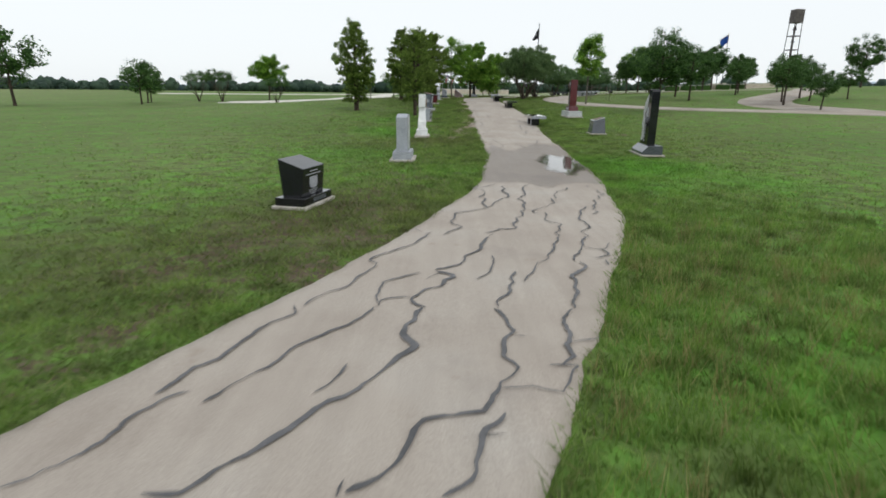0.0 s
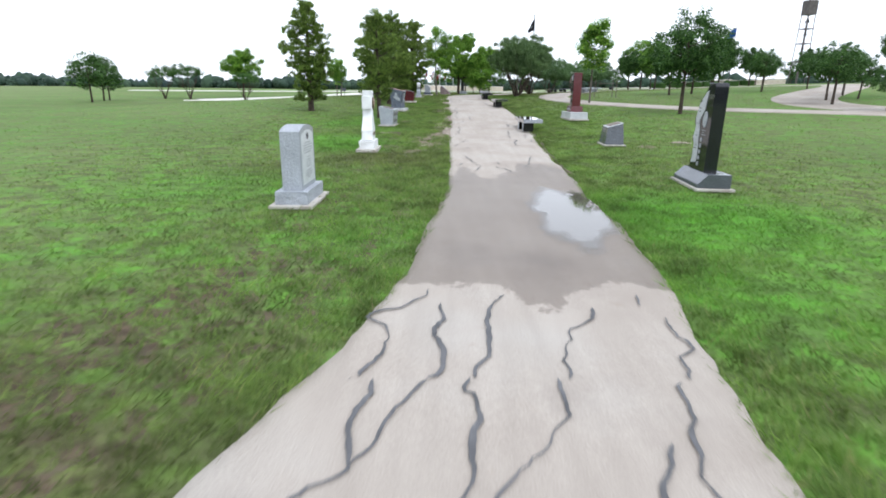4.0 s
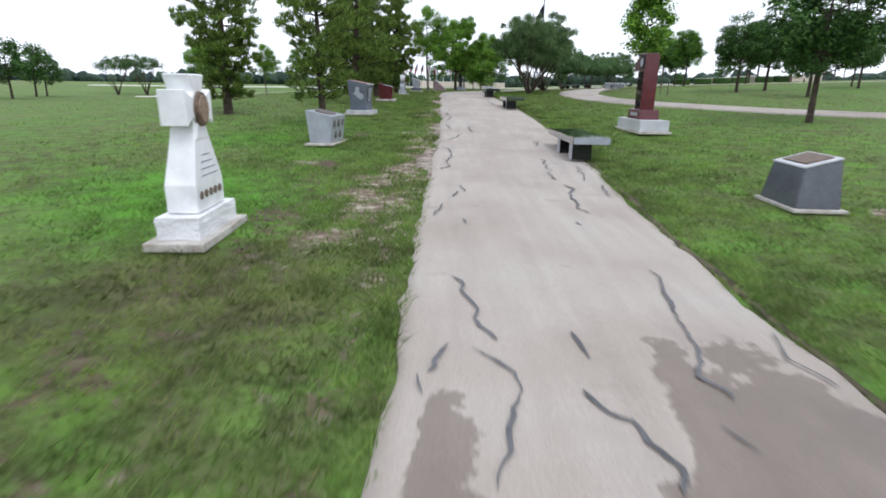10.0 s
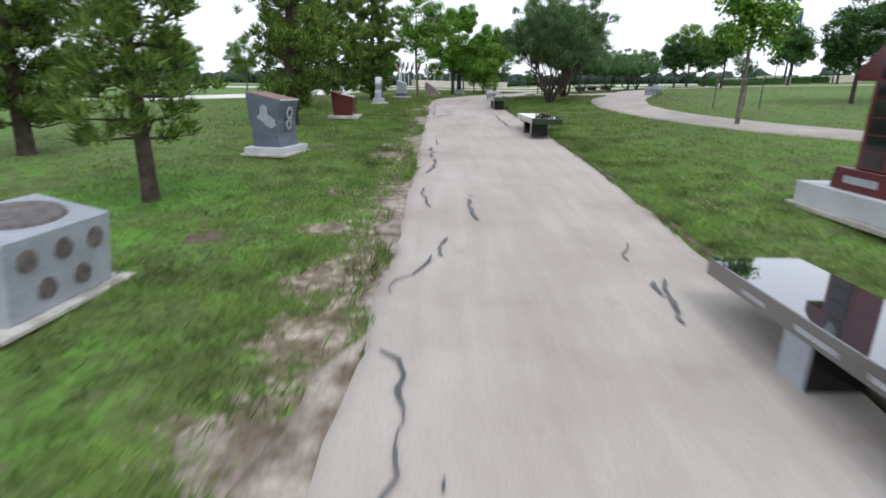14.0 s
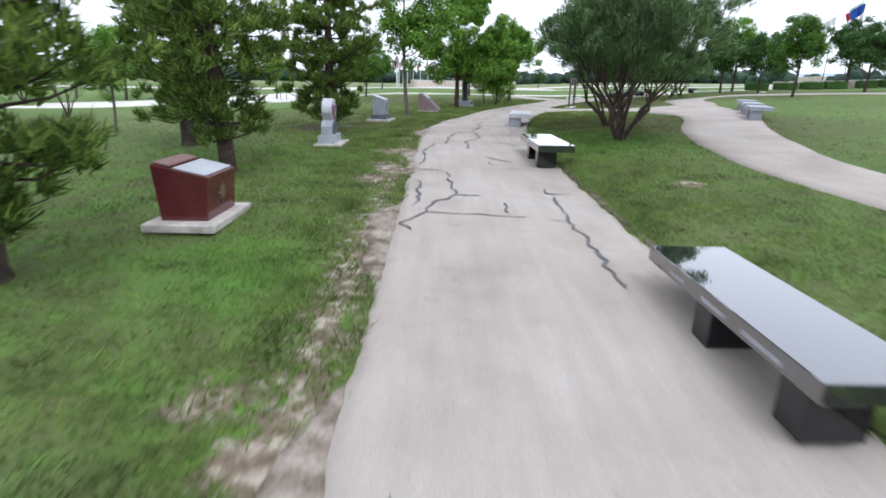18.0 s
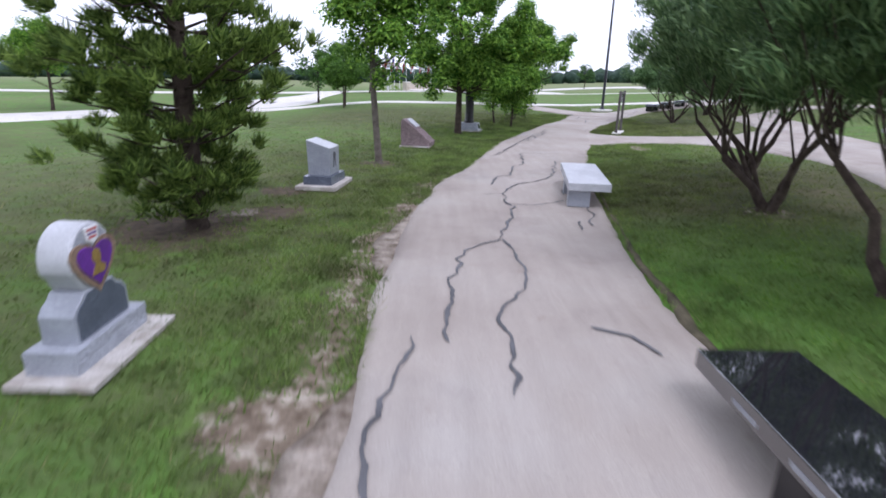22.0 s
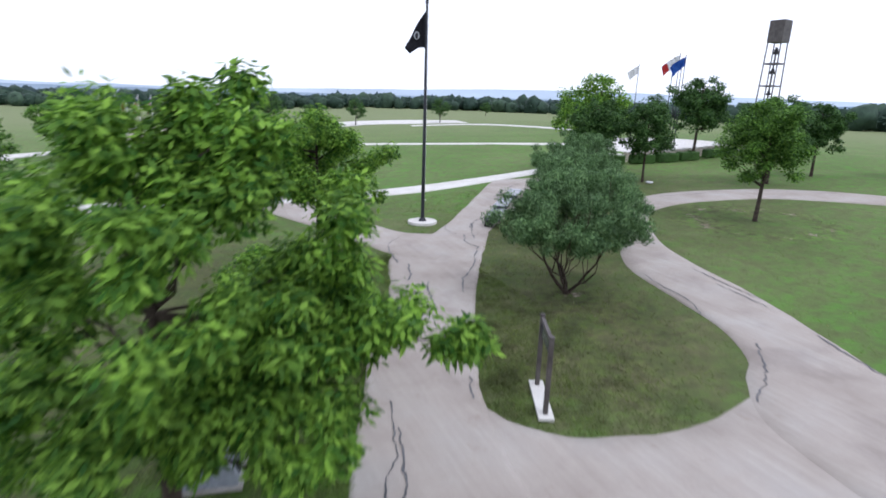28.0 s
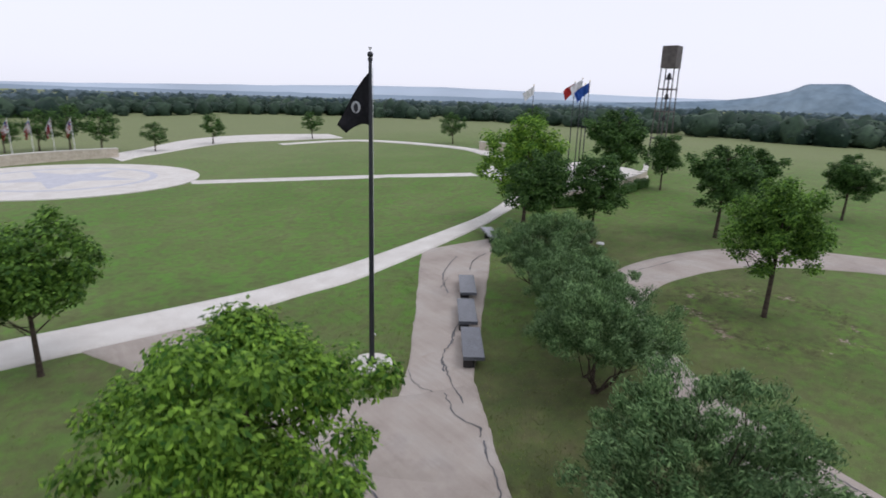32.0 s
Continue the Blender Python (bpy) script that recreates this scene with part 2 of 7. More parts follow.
def make_blade():
    """Grass blades: green with straw among them, fresher or browner as the lawn is."""
    m, n, l, p = nodes_of("grass_blades")
    g = n.new("ShaderNodeNewGeometry")
    c = ramp(n, l, g.outputs["Random Per Island"], ((0.0, (0.094, 0.175, 0.032)), (0.6, (0.162, 0.252, 0.058)), (0.92, (0.222, 0.305, 0.090)), (1.0, (0.31, 0.28, 0.14)))).outputs[0]
    # The dry tone also carries the painted shade under the willows.
    for name, tone in (("dry", (0.130, 0.122, 0.055)), ("lush", (0.105, 0.270, 0.028))):
        at = n.new("ShaderNodeAttribute")
        at.attribute_name = name
        c = mix(n, l, at.outputs["Fac"], c, mix(n, l, 0.6, c, tone))
    cloud = noise_tex(n, l, 1.5, 5, 0.65)
    c = mix(n, l, 1.0, c, ramp(n, l, cloud.outputs[0], ((0.34, (0.50, 0.47, 0.46)), (0.5, (1.06, 1.06, 1.04)), (0.66, (1.36, 1.46, 1.12)))).outputs[0], "MULTIPLY")
    l.new(c, p.inputs["Base Color"])
    p.inputs["Roughness"].default_value = 0.6
    p.inputs["Specular IOR Level"].default_value = 0.25
    t = n.new("ShaderNodeBsdfTranslucent")
    l.new(c, t.inputs["Color"])
    k = n.new("ShaderNodeMixShader")
    k.inputs[0].default_value = 0.5
    l.new(p.outputs[0], k.inputs[1])
    l.new(t.outputs[0], k.inputs[2])
    l.new(k.outputs[0], n["Material Output"].inputs["Surface"])
    return m


TURF = make_turf()
ROAD = make_road()
CONCRETE = plain("pale_concrete", (0.60, 0.57, 0.52), (0.68, 0.66, 0.61), 0.85, 0.8, 40, relief=0.1, spec=0.2)
SEALER = plain("crack_sealer", (0.060, 0.060, 0.064), (0.125, 0.124, 0.130), 0.6, 3, 60, relief=0.3)
DARK_SOIL = plain("dark_path_edge_soil", (0.050, 0.046, 0.030), (0.15, 0.13, 0.085), 0.95, 4, 40, relief=0.5, spec=0.1)
DUST = plain("bare_caliche", (0.135, 0.105, 0.078), (0.38, 0.33, 0.275), 0.95, 4, 30, relief=0.6, spec=0.1)
BLACK = granite("black_granite", (0.006, 0.006, 0.007), (0.022, 0.022, 0.025), 0.08)
BLACK_TOP = granite("polished_black_granite", (0.006, 0.006, 0.008), (0.020, 0.021, 0.025), 0.06)
SEAT_TOP = granite("mirror_polished_black_granite", (0.010, 0.010, 0.012), (0.028, 0.029, 0.033), 0.03)
SEAT_TOP.node_tree.nodes["Principled BSDF"].inputs["Coat Weight"].default_value = 1.0
SEAT_TOP.node_tree.nodes["Principled BSDF"].inputs["Coat IOR"].default_value = 2.2
PAD = plain("stained_concrete_pad", (0.36, 0.32, 0.275), (0.56, 0.53, 0.49), 0.9, 5, 60, relief=0.3, spec=0.2)
BLUE_GREY = granite("blue_grey_granite", (0.20, 0.22, 0.25), (0.42, 0.44, 0.48), 0.35)
PALE_GREY = granite("pale_grey_granite", (0.36, 0.37, 0.39), (0.60, 0.61, 0.63), 0.4)
ROCK_GREY = granite("rock_pitched_granite", (0.24, 0.26, 0.30), (0.48, 0.50, 0.54), 0.7, relief=0.9)
DARK_GREY = granite("dark_grey_granite", (0.045, 0.050, 0.058), (0.13, 0.14, 0.16), 0.15)
SLATE = granite("slate_blue_granite", (0.055, 0.066, 0.090), (0.150, 0.170, 0.215), 0.25)
RED = granite("red_granite", (0.052, 0.009, 0.012), (0.140, 0.030, 0.034), 0.15)
BOULDER = granite("rough_pinkish_boulder", (0.090, 0.058, 0.062), (0.300, 0.225, 0.225), 0.6, fleck=60, relief=0.9)
RED_DULL = granite("dull_red_granite", (0.13, 0.07, 0.06), (0.30, 0.19, 0.17), 0.6, relief=0.6)
WHITE = granite("white_marble", (0.72, 0.73, 0.74), (0.84, 0.84, 0.84), 0.45)
WHITE_ROCK = granite("rough_white_marble", (0.70, 0.71, 0.72), (0.83, 0.83, 0.83), 0.8, relief=0.9)
PANEL = granite("white_polished_granite", (0.56, 0.58, 0.61), (0.74, 0.75, 0.77), 0.3)
GREY_BRONZE = plain("greyed_bronze", (0.085, 0.072, 0.066), (0.20, 0.175, 0.165), 0.5, 14, 80, metal=0.3, relief=0.4)
ETCH = plain("etched_lettering", (0.30, 0.31, 0.33), (0.40, 0.41, 0.43), 0.7, relief=0)
ETCH_DARK = plain("dark_lettering", (0.05, 0.05, 0.055), (0.08, 0.08, 0.085), 0.6, relief=0)
BRONZE = plain("aged_bronze", (0.10, 0.070, 0.048), (0.20, 0.140, 0.098), 0.5, 12, 80, metal=0.4)
PALE_BRONZE = plain("tan_bronze_relief", (0.20, 0.135, 0.088), (0.34, 0.240, 0.165), 0.6, 14, 90, metal=0.2, relief=0.4)
DARK_BRONZE = plain("dark_statue_bronze", (0.012, 0.012, 0.014), (0.03, 0.028, 0.028), 0.45, 6, 40, metal=0.5)
STEEL_DARK = plain("dark_painted_steel", (0.018, 0.020, 0.026), (0.032, 0.034, 0.042), 0.4, 5, 40, metal=0.2, relief=0)
STEEL_BROWN = plain("weathered_brown_steel", (0.075, 0.064, 0.062), (0.13, 0.115, 0.108), 0.6, 2, 20, metal=0.3)
BARK = plain("bark", (0.045, 0.034, 0.028), (0.10, 0.078, 0.062), 0.95, 6, 45, relief=0.8, spec=0.1)
BARK_PALE = plain("pale_bark", (0.10, 0.085, 0.07), (0.19, 0.165, 0.14), 0.9, 6, 45, relief=0.6, spec=0.1)
PINE = leaf_mat("pine_needles", (0.032, 0.070, 0.016), (0.280, 0.390, 0.090), 0.40)
OAK = leaf_mat("live_oak_leaves", (0.022, 0.060, 0.018), (0.110, 0.215, 0.055), 0.3)
FRESH_OAK = leaf_mat("red_oak_leaves", (0.026, 0.078, 0.016), (0.200, 0.370, 0.062), 0.35)
MYRTLE = leaf_mat("grey_green_leaves", (0.030, 0.080, 0.027), (0.225, 0.355, 0.155), 0.28)
WILLOW = leaf_mat("shaded_grey_green_leaves", (0.036, 0.080, 0.030), (0.200, 0.300, 0.125), 0.3)
ELM = leaf_mat("fresh_green_leaves", (0.032, 0.108, 0.017), (0.300, 0.505, 0.072), 0.42)
# Woodland tones go bluer and paler by belt: distance haze painted in.
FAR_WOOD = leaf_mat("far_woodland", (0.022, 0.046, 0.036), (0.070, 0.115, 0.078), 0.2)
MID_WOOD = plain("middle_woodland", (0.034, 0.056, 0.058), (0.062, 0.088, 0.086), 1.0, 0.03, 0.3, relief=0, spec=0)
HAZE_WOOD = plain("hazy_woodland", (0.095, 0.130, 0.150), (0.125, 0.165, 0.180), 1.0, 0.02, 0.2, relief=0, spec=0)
BLADE = make_blade()
STRAW = leaf_mat("seed_heads", (0.20, 0.18, 0.07), (0.34, 0.30, 0.15), 0.3)
LIME = plain("limestone", (0.46, 0.40, 0.32), (0.60, 0.54, 0.45), 0.85, 2.5, 30, relief=0.4, spec=0.2)
FLAG_BLACK = plain("black_flag_cloth", (0.010, 0.010, 0.014), (0.022, 0.022, 0.028), 0.85, 6, 90, relief=0)
FLAG_WHITE = plain("white_flag_cloth", (0.72, 0.72, 0.72), (0.80, 0.80, 0.80), 0.85, 6, 90, relief=0)
FLAG_RED = plain("red_flag_cloth", (0.42, 0.03, 0.03), (0.52, 0.045, 0.04), 0.85, 6, 90, relief=0)
FLAG_BLUE = plain("blue_flag_cloth", (0.03, 0.11, 0.42), (0.045, 0.15, 0.52), 0.85, 6, 90, relief=0)
POLE_WHITE = plain("pale_pole_paint", (0.62, 0.62, 0.62), (0.72, 0.72, 0.72), 0.4, 5, 40, relief=0)
PURPLE = plain("purple_enamel", (0.10, 0.02, 0.22), (0.14, 0.03, 0.29), 0.4, 5, 40, relief=0)
GOLD = plain("gold_leaf", (0.50, 0.34, 0.10), (0.60, 0.42, 0.14), 0.35, 8, 40, metal=0.7, relief=0)
# Hill tones are blue because distance haze is painted into them.
HILL_FAR = plain("far_hills_painted_haze", (0.40, 0.47, 0.545), (0.42, 0.49, 0.56), 1.0, 0.0004, 0.0008, relief=0, spec=0)
HILL_MID = plain("middle_hills_painted_haze", (0.245, 0.310, 0.370), (0.265, 0.330, 0.390), 1.0, 0.0005, 0.001, relief=0, spec=0)
HILL_NEAR = plain("near_hill_painted_haze", (0.17, 0.235, 0.29), (0.215, 0.28, 0.325), 1.0, 0.004, 0.02, relief=0, spec=0)


def make_water():
    m, n, l, p = nodes_of("puddle_water")
    p.inputs["Base Color"].default_value = (0.105, 0.092, 0.080, 1)
    p.inputs["Roughness"].default_value = 0.04
    p.inputs["IOR"].default_value = 1.7
    rim = n.new("ShaderNodeAttribute")
    rim.attribute_name = "depth"
    k = n.new("ShaderNodeMath")
    k.operation = "ADD"
    l.new(rim.outputs["Fac"], k.inputs[0])
    l.new(noise_tex(n, l, 3.0, 6, 0.65).outputs[0], k.inputs[1])
    edge = ramp(n, l, k.outputs[0], ((0.50, (0, 0, 0)), (1.25, (1, 1, 1))))
    dry = n.new("ShaderNodeBsdfTransparent")
    s = n.new("ShaderNodeMixShader")
    l.new(edge.outputs[0], s.inputs[0])
    l.new(dry.outputs[0], s.inputs[1])
    l.new(p.outputs[0], s.inputs[2])
    l.new(s.outputs[0], n["Material Output"].inputs["Surface"])
    return m


WATER = make_water()

# ---- building tools ----
def part(name, bm, mat, parent=None, label="", smooth=False):
    """Links a bmesh as one mesh object under a thing or a part."""
    me = bpy.data.meshes.new(name)
    bm.to_mesh(me)
    bm.free()
    return link_mesh(name, me, mat, parent, label, smooth)


def link_mesh(name, me, mat, parent=None, label="", smooth=False):
    if mat:
        me.materials.append(mat)
    if smooth:
        me.polygons.foreach_set("use_smooth", [True] * len(me.polygons))
    ob = new(name, me)
    if parent:
        ob.parent = parent
    if label:
        tagged(ob, label)
    return ob


def thing(name, m, label, category, group=""):
    ob = new(name)
    ob.empty_display_size = 0.2
    ob.matrix_world = m
    return tagged(ob, label, category, group)


def fast(name, v, f):
    """A mesh from arrays: v (n,3), f (m,3) or (m,4)."""
    me = bpy.data.meshes.new(name)
    v = np.asarray(v, dtype=np.float32)
    f = np.asarray(f, dtype=np.int32)
    k = f.shape[1]
    me.vertices.add(len(v))
    me.vertices.foreach_set("co", v.ravel())
    me.loops.add(f.size)
    me.loops.foreach_set("vertex_index", f.ravel())
    me.polygons.add(len(f))
    me.polygons.foreach_set("loop_start", np.arange(0, f.size, k, dtype=np.int32))
    me.polygons.foreach_set("loop_total", np.full(len(f), k, dtype=np.int32))
    me.update(calc_edges=True)
    return me


def block(sx, sy, sz, x=0, y=0, z=0, bev=0.012, taper=(1, 1), shift=(0, 0), bm=None):
    """A bevelled block standing on z; taper scales its top, shift moves it."""
    bm = bm or bmesh.new()
    made = bmesh.ops.create_cube(bm, size=1)["verts"]
    for v in made:
        up = v.co.z > 0
        tx, ty = taper if up else (1, 1)
        ox, oy = shift if up else (0, 0)
        v.co = Vector((v.co.x * sx * tx + x + ox, v.co.y * sy * ty + y + oy, (v.co.z + 0.5) * sz + z))
    if bev:
        es = list({e for v in made for e in v.link_edges})
        bmesh.ops.bevel(bm, geom=es, offset=bev, segments=2, affect="EDGES", profile=0.5)
    return bm


def prism(outline, depth, bev=0.0, axis="x", bm=None):
    """An outline of (across, up) drawn out along the axis by depth, centred."""
    bm = bm or bmesh.new()
    def put(a, b, d):
        return Vector((d, a, b)) if axis == "x" else Vector((a, d, b)) if axis == "y" else Vector((a, b, d))
    lo = [bm.verts.new(put(a, b, -depth / 2)) for a, b in outline]
    hi = [bm.verts.new(put(a, b, depth / 2)) for a, b in outline]
    n = len(outline)
    fs = [bm.faces.new(lo), bm.faces.new(list(reversed(hi)))]
    for i in range(n):
        fs.append(bm.faces.new((lo[i], hi[i], hi[(i + 1) % n], lo[(i + 1) % n])))
    bmesh.ops.recalc_face_normals(bm, faces=fs)
    if bev:
        bmesh.ops.bevel(bm, geom=list(bm.edges), offset=bev, segments=1, affect="EDGES")
    return bm


def rod(r1, r2, h, x=0, y=0, z=0, n=14, bm=None):
    """An upright tapered rod from z to z + h."""
    bm = bm or bmesh.new()
    made = bmesh.ops.create_cone(bm, cap_ends=True, segments=n, radius1=r1, radius2=r2, depth=h)["verts"]
    bmesh.ops.translate(bm, verts=made, vec=(x, y, z + h / 2))
    return bm


def ball(r, x=0, y=0, z=0, bm=None, sx=1, sy=1, sz=1, n=12):
    bm = bm or bmesh.new()
    made = bmesh.ops.create_uvsphere(bm, u_segments=n, v_segments=n // 2 + 2, radius=r)["verts"]
    for v in made:
        v.co = Vector((v.co.x * sx + x, v.co.y * sy + y, v.co.z * sz + z))
    return bm


def tube(V, Fq, pts, radii, sides=6):
    """Adds a tapered tube along pts to the lists V and Fq."""
    base = len(V)
    pts = [Vector(p) for p in pts]
    for i, p in enumerate(pts):
        d = (pts[min(i + 1, len(pts) - 1)] - pts[max(i - 1, 0)]).normalized()
        a = d.orthogonal().normalized()
        if abs(d.z) > 0.5:
            a = (Vector((1, 0, 0)) - d * d.x).normalized()
        b = d.cross(a)
        for k in range(sides):
            w = 2 * math.pi * k / sides
            V.append(p + (a * math.cos(w) + b * math.sin(w)) * radii[i])
    for i in range(len(pts) - 1):
        for k in range(sides):
            q = base + i * sides
            Fq.append((q + k, q + (k + 1) % sides, q + sides + (k + 1) % sides, q + sides + k))


# ---- lie of the land ----
PY = [-60, 0, 12, 24, 30, 36, 46, 55, 62, 75, 92, 130, 200]
PZ = [-0.3, 0, 0.04, 0.14, 0.38, 0.65, 1.18, 1.48, 1.58, 1.62, 1.8, 2.0, 2.0]


def ground(x, y):
    """Height of the ground: a gentle rise along the path, climbing eastwards, level in the west."""
    x, y = np.asarray(x, dtype=float), np.asarray(y, dtype=float)
    s = sum(np.interp(y + d, PY, PZ) for d in (-6, -3, 0, 3, 6)) / 5
    x0 = np.interp(y, [60, 90, 110, 128, 148], [5, 13, 16, 16, 25])
    e = np.clip(x - x0, 0, 50)
    s = s + 0.043 * e * np.clip((y - 14) / 20, 0, 1)
    w = np.clip((-x - np.interp(y, [50, 80], [6, 1])) / np.interp(y, [50, 80], [30, 16]), 0, 1)
    w = w * w * (3 - 2 * w)
    s = s - s * w * 0.85 * np.clip((135 - y) / 45, 0, 1)
    far = np.clip((-x - 70) / 350, 0, 1)
    return s - 5.0 * far * far * (3 - 2 * far)


def gz(x, y):
    return float(ground(x, y))


def smooth_line(pts, step=0.5):
    """A Catmull-Rom line through pts, at even steps."""
    p = np.array([pts[0]] + list(pts) + [pts[-1]], dtype=float)
    out = []
    for i in range(1, len(p) - 2):
        for u in np.linspace(0, 1, 9)[:-1]:
            a, b, c, d = p[i - 1:i + 3]
            out.append(0.5 * (2 * b + (c - a) * u + (2 * a - 5 * b + 4 * c - d) * u * u + (3 * b - a - 3 * c + d) * u ** 3))
    out.append(p[-2])
    out = np.array(out)
    s = np.concatenate([[0], np.cumsum(np.hypot(*np.diff(out, axis=0).T))])
    t = np.linspace(0, s[-1], max(3, int(s[-1] / step)))
    return np.stack([np.interp(t, s, out[:, k]) for k in (0, 1)], 1)


def resample(line, n):
    s = np.concatenate([[0], np.cumsum(np.hypot(*np.diff(line, axis=0).T))])
    t = np.linspace(0, s[-1], n)
    return np.stack([np.interp(t, s, line[:, k]) for k in (0, 1)], 1)


PAVED = []


def ribbon(name, left, right, mat, label, lift=0.02, step=0.4, cross=8, rag=0.05, category="path"):
    """A paved strip between two edges, laid on the ground, with uneven edges."""
    L = smooth_line(left, step)
    n = len(L)
    L = resample(L, n)
    R = resample(smooth_line(right, step), n)
    rng = np.random.default_rng(len(PAVED) + 5)
    for E, o in ((L, R), (R, L)):
        d = E - o
        d /= np.linalg.norm(d, axis=1)[:, None] + 1e-9
        wob = np.convolve(rng.normal(0, 1, n + 4), np.ones(5) / 5, "valid")[:n]
        E += d * (rag * wob + 0.14 * rag * rng.normal(0, 1, n))[:, None]
    PAVED.append(np.concatenate([L, R[::-1]]))
    u = np.concatenate([[0], np.linspace(0.012, 0.988, cross - 1), [1]])
    P = L[:, None, :] * (1 - u)[None, :, None] + R[:, None, :] * u[None, :, None]
    X, Y = P[..., 0], P[..., 1]
    Z = ground(X, Y) + lift - 0.026 + 0.008 * (1 - (2 * u - 1) ** 2)[None, :]
    Z[:, 0] -= 0.07
    Z[:, -1] -= 0.07
    v = np.stack([X, Y, Z], -1).reshape(-1, 3)
    i = np.arange(n - 1)[:, None] * (cross + 1) + np.arange(cross)[None, :]
    f = np.stack([i, i + 1, i + cross + 2, i + cross + 1], -1).reshape(-1, 4)
    me = fast(name, v, f)
    ob = link_mesh(name, me, mat, smooth=True)
    return tagged(ob, label, category, kind="structure")


def inside(poly, x, y):
    c = np.zeros(x.shape, bool)
    px, py = poly[:, 0], poly[:, 1]
    qx, qy = np.roll(px, 1), np.roll(py, 1)
    box = (x > px.min()) & (x < px.max()) & (y > py.min()) & (y < py.max())
    xs, ys = x[box], y[box]
    cc = np.zeros(xs.shape, bool)
    for a, b, p, q in zip(px, py, qx, qy):
        if b == q:
            continue
        cc ^= ((b > ys) != (q > ys)) & (xs < (p - a) * (ys - b) / (q - b) + a)
    c[box] = cc
    return c


# ---- paths ----
MAIN_L = [(-9.5, -9), (-5.6, -3), (-3.4, 1.2), (-2.1, 4.2), (-1.24, 6.1), (-0.4, 8.4), (0.10, 9.9), (0.74, 12.15), (1.04, 14.6), (1.35, 17.5), (1.45, 20),
          (1.5, 23), (1.6, 28), (1.75, 33), (1.8, 40), (1.78, 46), (1.8, 52), (1.8, 58), (2.4, 62.5), (3.2, 65.1), (4.0, 68.3),
          (5.0, 72), (6.3, 75.5), (8.0, 79.9), (9.3, 82.4), (10.3, 84.9), (11.0, 87.2), (12.3, 88.7), (14.4, 90.5), (16.5, 92.7), (23.4, 101.3), (25.2, 103.4)]
MAIN_R = [(-6.0, -11), (-2.8, -5), (-0.4, 0), (0.62, 2.4), (1.05, 3.5), (2.04, 6.06), (2.99, 8.7), (3.24, 9.8), (3.5, 11.4), (3.72, 12.5), (3.96, 14.5), (4.14, 17.4), (4.4, 20),
          (4.5, 23), (4.7, 26), (5.0, 29.7), (5.2, 33), (5.35, 37), (5.35, 42), (5.2, 46), (5.1, 50), (5.1, 54), (5.2, 57), (5.6, 60),
          (6.2, 63.2), (6.8, 66), (7.6, 69), (8.4, 71.6), (9.4, 75.6), (10.0, 77.3), (11.1, 79.6), (11.9, 81.1), (13.8, 84.4), (16.8, 89), (18.0, 90.5), (28.2, 100.2), (30.3, 102.6)]
path_main = ribbon("path", MAIN_L, MAIN_R, ROAD, "old pale chip-sealed path with dark sealed cracks", step=0.2, cross=26, rag=0.06)
LOOP_L = [(40, 23), (30, 28), (21.5, 32.6), (18, 34.9), (14.5, 38), (12.2, 41.2), (10.6, 43.7), (9.6, 46.5), (9.1, 49.5), (9.2, 52.5), (9.8, 56), (10.8, 59),
          (12.3, 62.3), (13.3, 65.5), (13.6, 69), (14.3, 72.6), (15.55, 74.25), (16.58, 75.0), (17.2, 75.8), (17.85, 77.0), (18.4, 79.0), (19.75, 83.1), (23.5, 87.0), (27, 90.6), (30.9, 93.2), (35.6, 93.0), (40.4, 91.2), (43.9, 87.3), (46, 80), (45, 70)]
LOOP_R = [(40, 24.6), (30.5, 29.6), (22, 34.2), (18.6, 36.7), (15.5, 39.7), (13.4, 42.8), (12, 45.6), (11.3, 48.5), (11.3, 51.5), (11.9, 54), (13, 57.2), (14.2, 59.8),
          (16.2, 64), (17.4, 67.4), (18.3, 70.6), (18.9, 73), (19.8, 75), (21.2, 78.4), (22, 81.5), (23.4, 84.7), (26.6, 88.6), (29, 90), (32, 90.4), (36.6, 89.3), (39.4, 87), (41.8, 83.5), (43, 78), (42, 70.5)]
ribbon("loop_path", LOOP_L, LOOP_R, ROAD, "pale chip-sealed path curving round a lawn", lift=0.026)
ribbon("loop_path_east", [(45.2, 71), (43, 63), (37, 54), (30, 46.5), (26, 42), (24.3, 38.5), (24.6, 35.5), (26, 32)], [(42, 71), (40, 65), (34.5, 56.5), (27.5, 49), (23, 44), (21, 39.5), (21.2, 36), (22.4, 33)], ROAD,
       "pale chip-sealed path winding down the lawn", lift=0.03)
ribbon("cross_path", [(7.4, 75.6), (9.3, 76.3), (9.67, 75.4), (10.5, 74.4), (11.5, 73.98), (12.4, 73.7), (13.5, 73.64), (14.6, 73.83), (15.9, 74.1)], [(6.6, 70.6), (8.6, 71.3), (10, 71.45), (12, 70.7), (12.9, 69.0), (13.5, 66), (15, 66)], ROAD,
       "pale chip-sealed link between two paths", lift=0.012)
ribbon("branch_path", [(12.8, 86.4), (11.5, 88.0), (10.9, 89.6), (10.0, 92.4), (8.0, 97), (6.4, 100.6)], [(16.6, 89.6), (13.6, 91.0), (12.3, 93.6), (11.3, 97), (10.6, 100.8)], ROAD,
       "grey branch path to the concrete walk", lift=0.03)
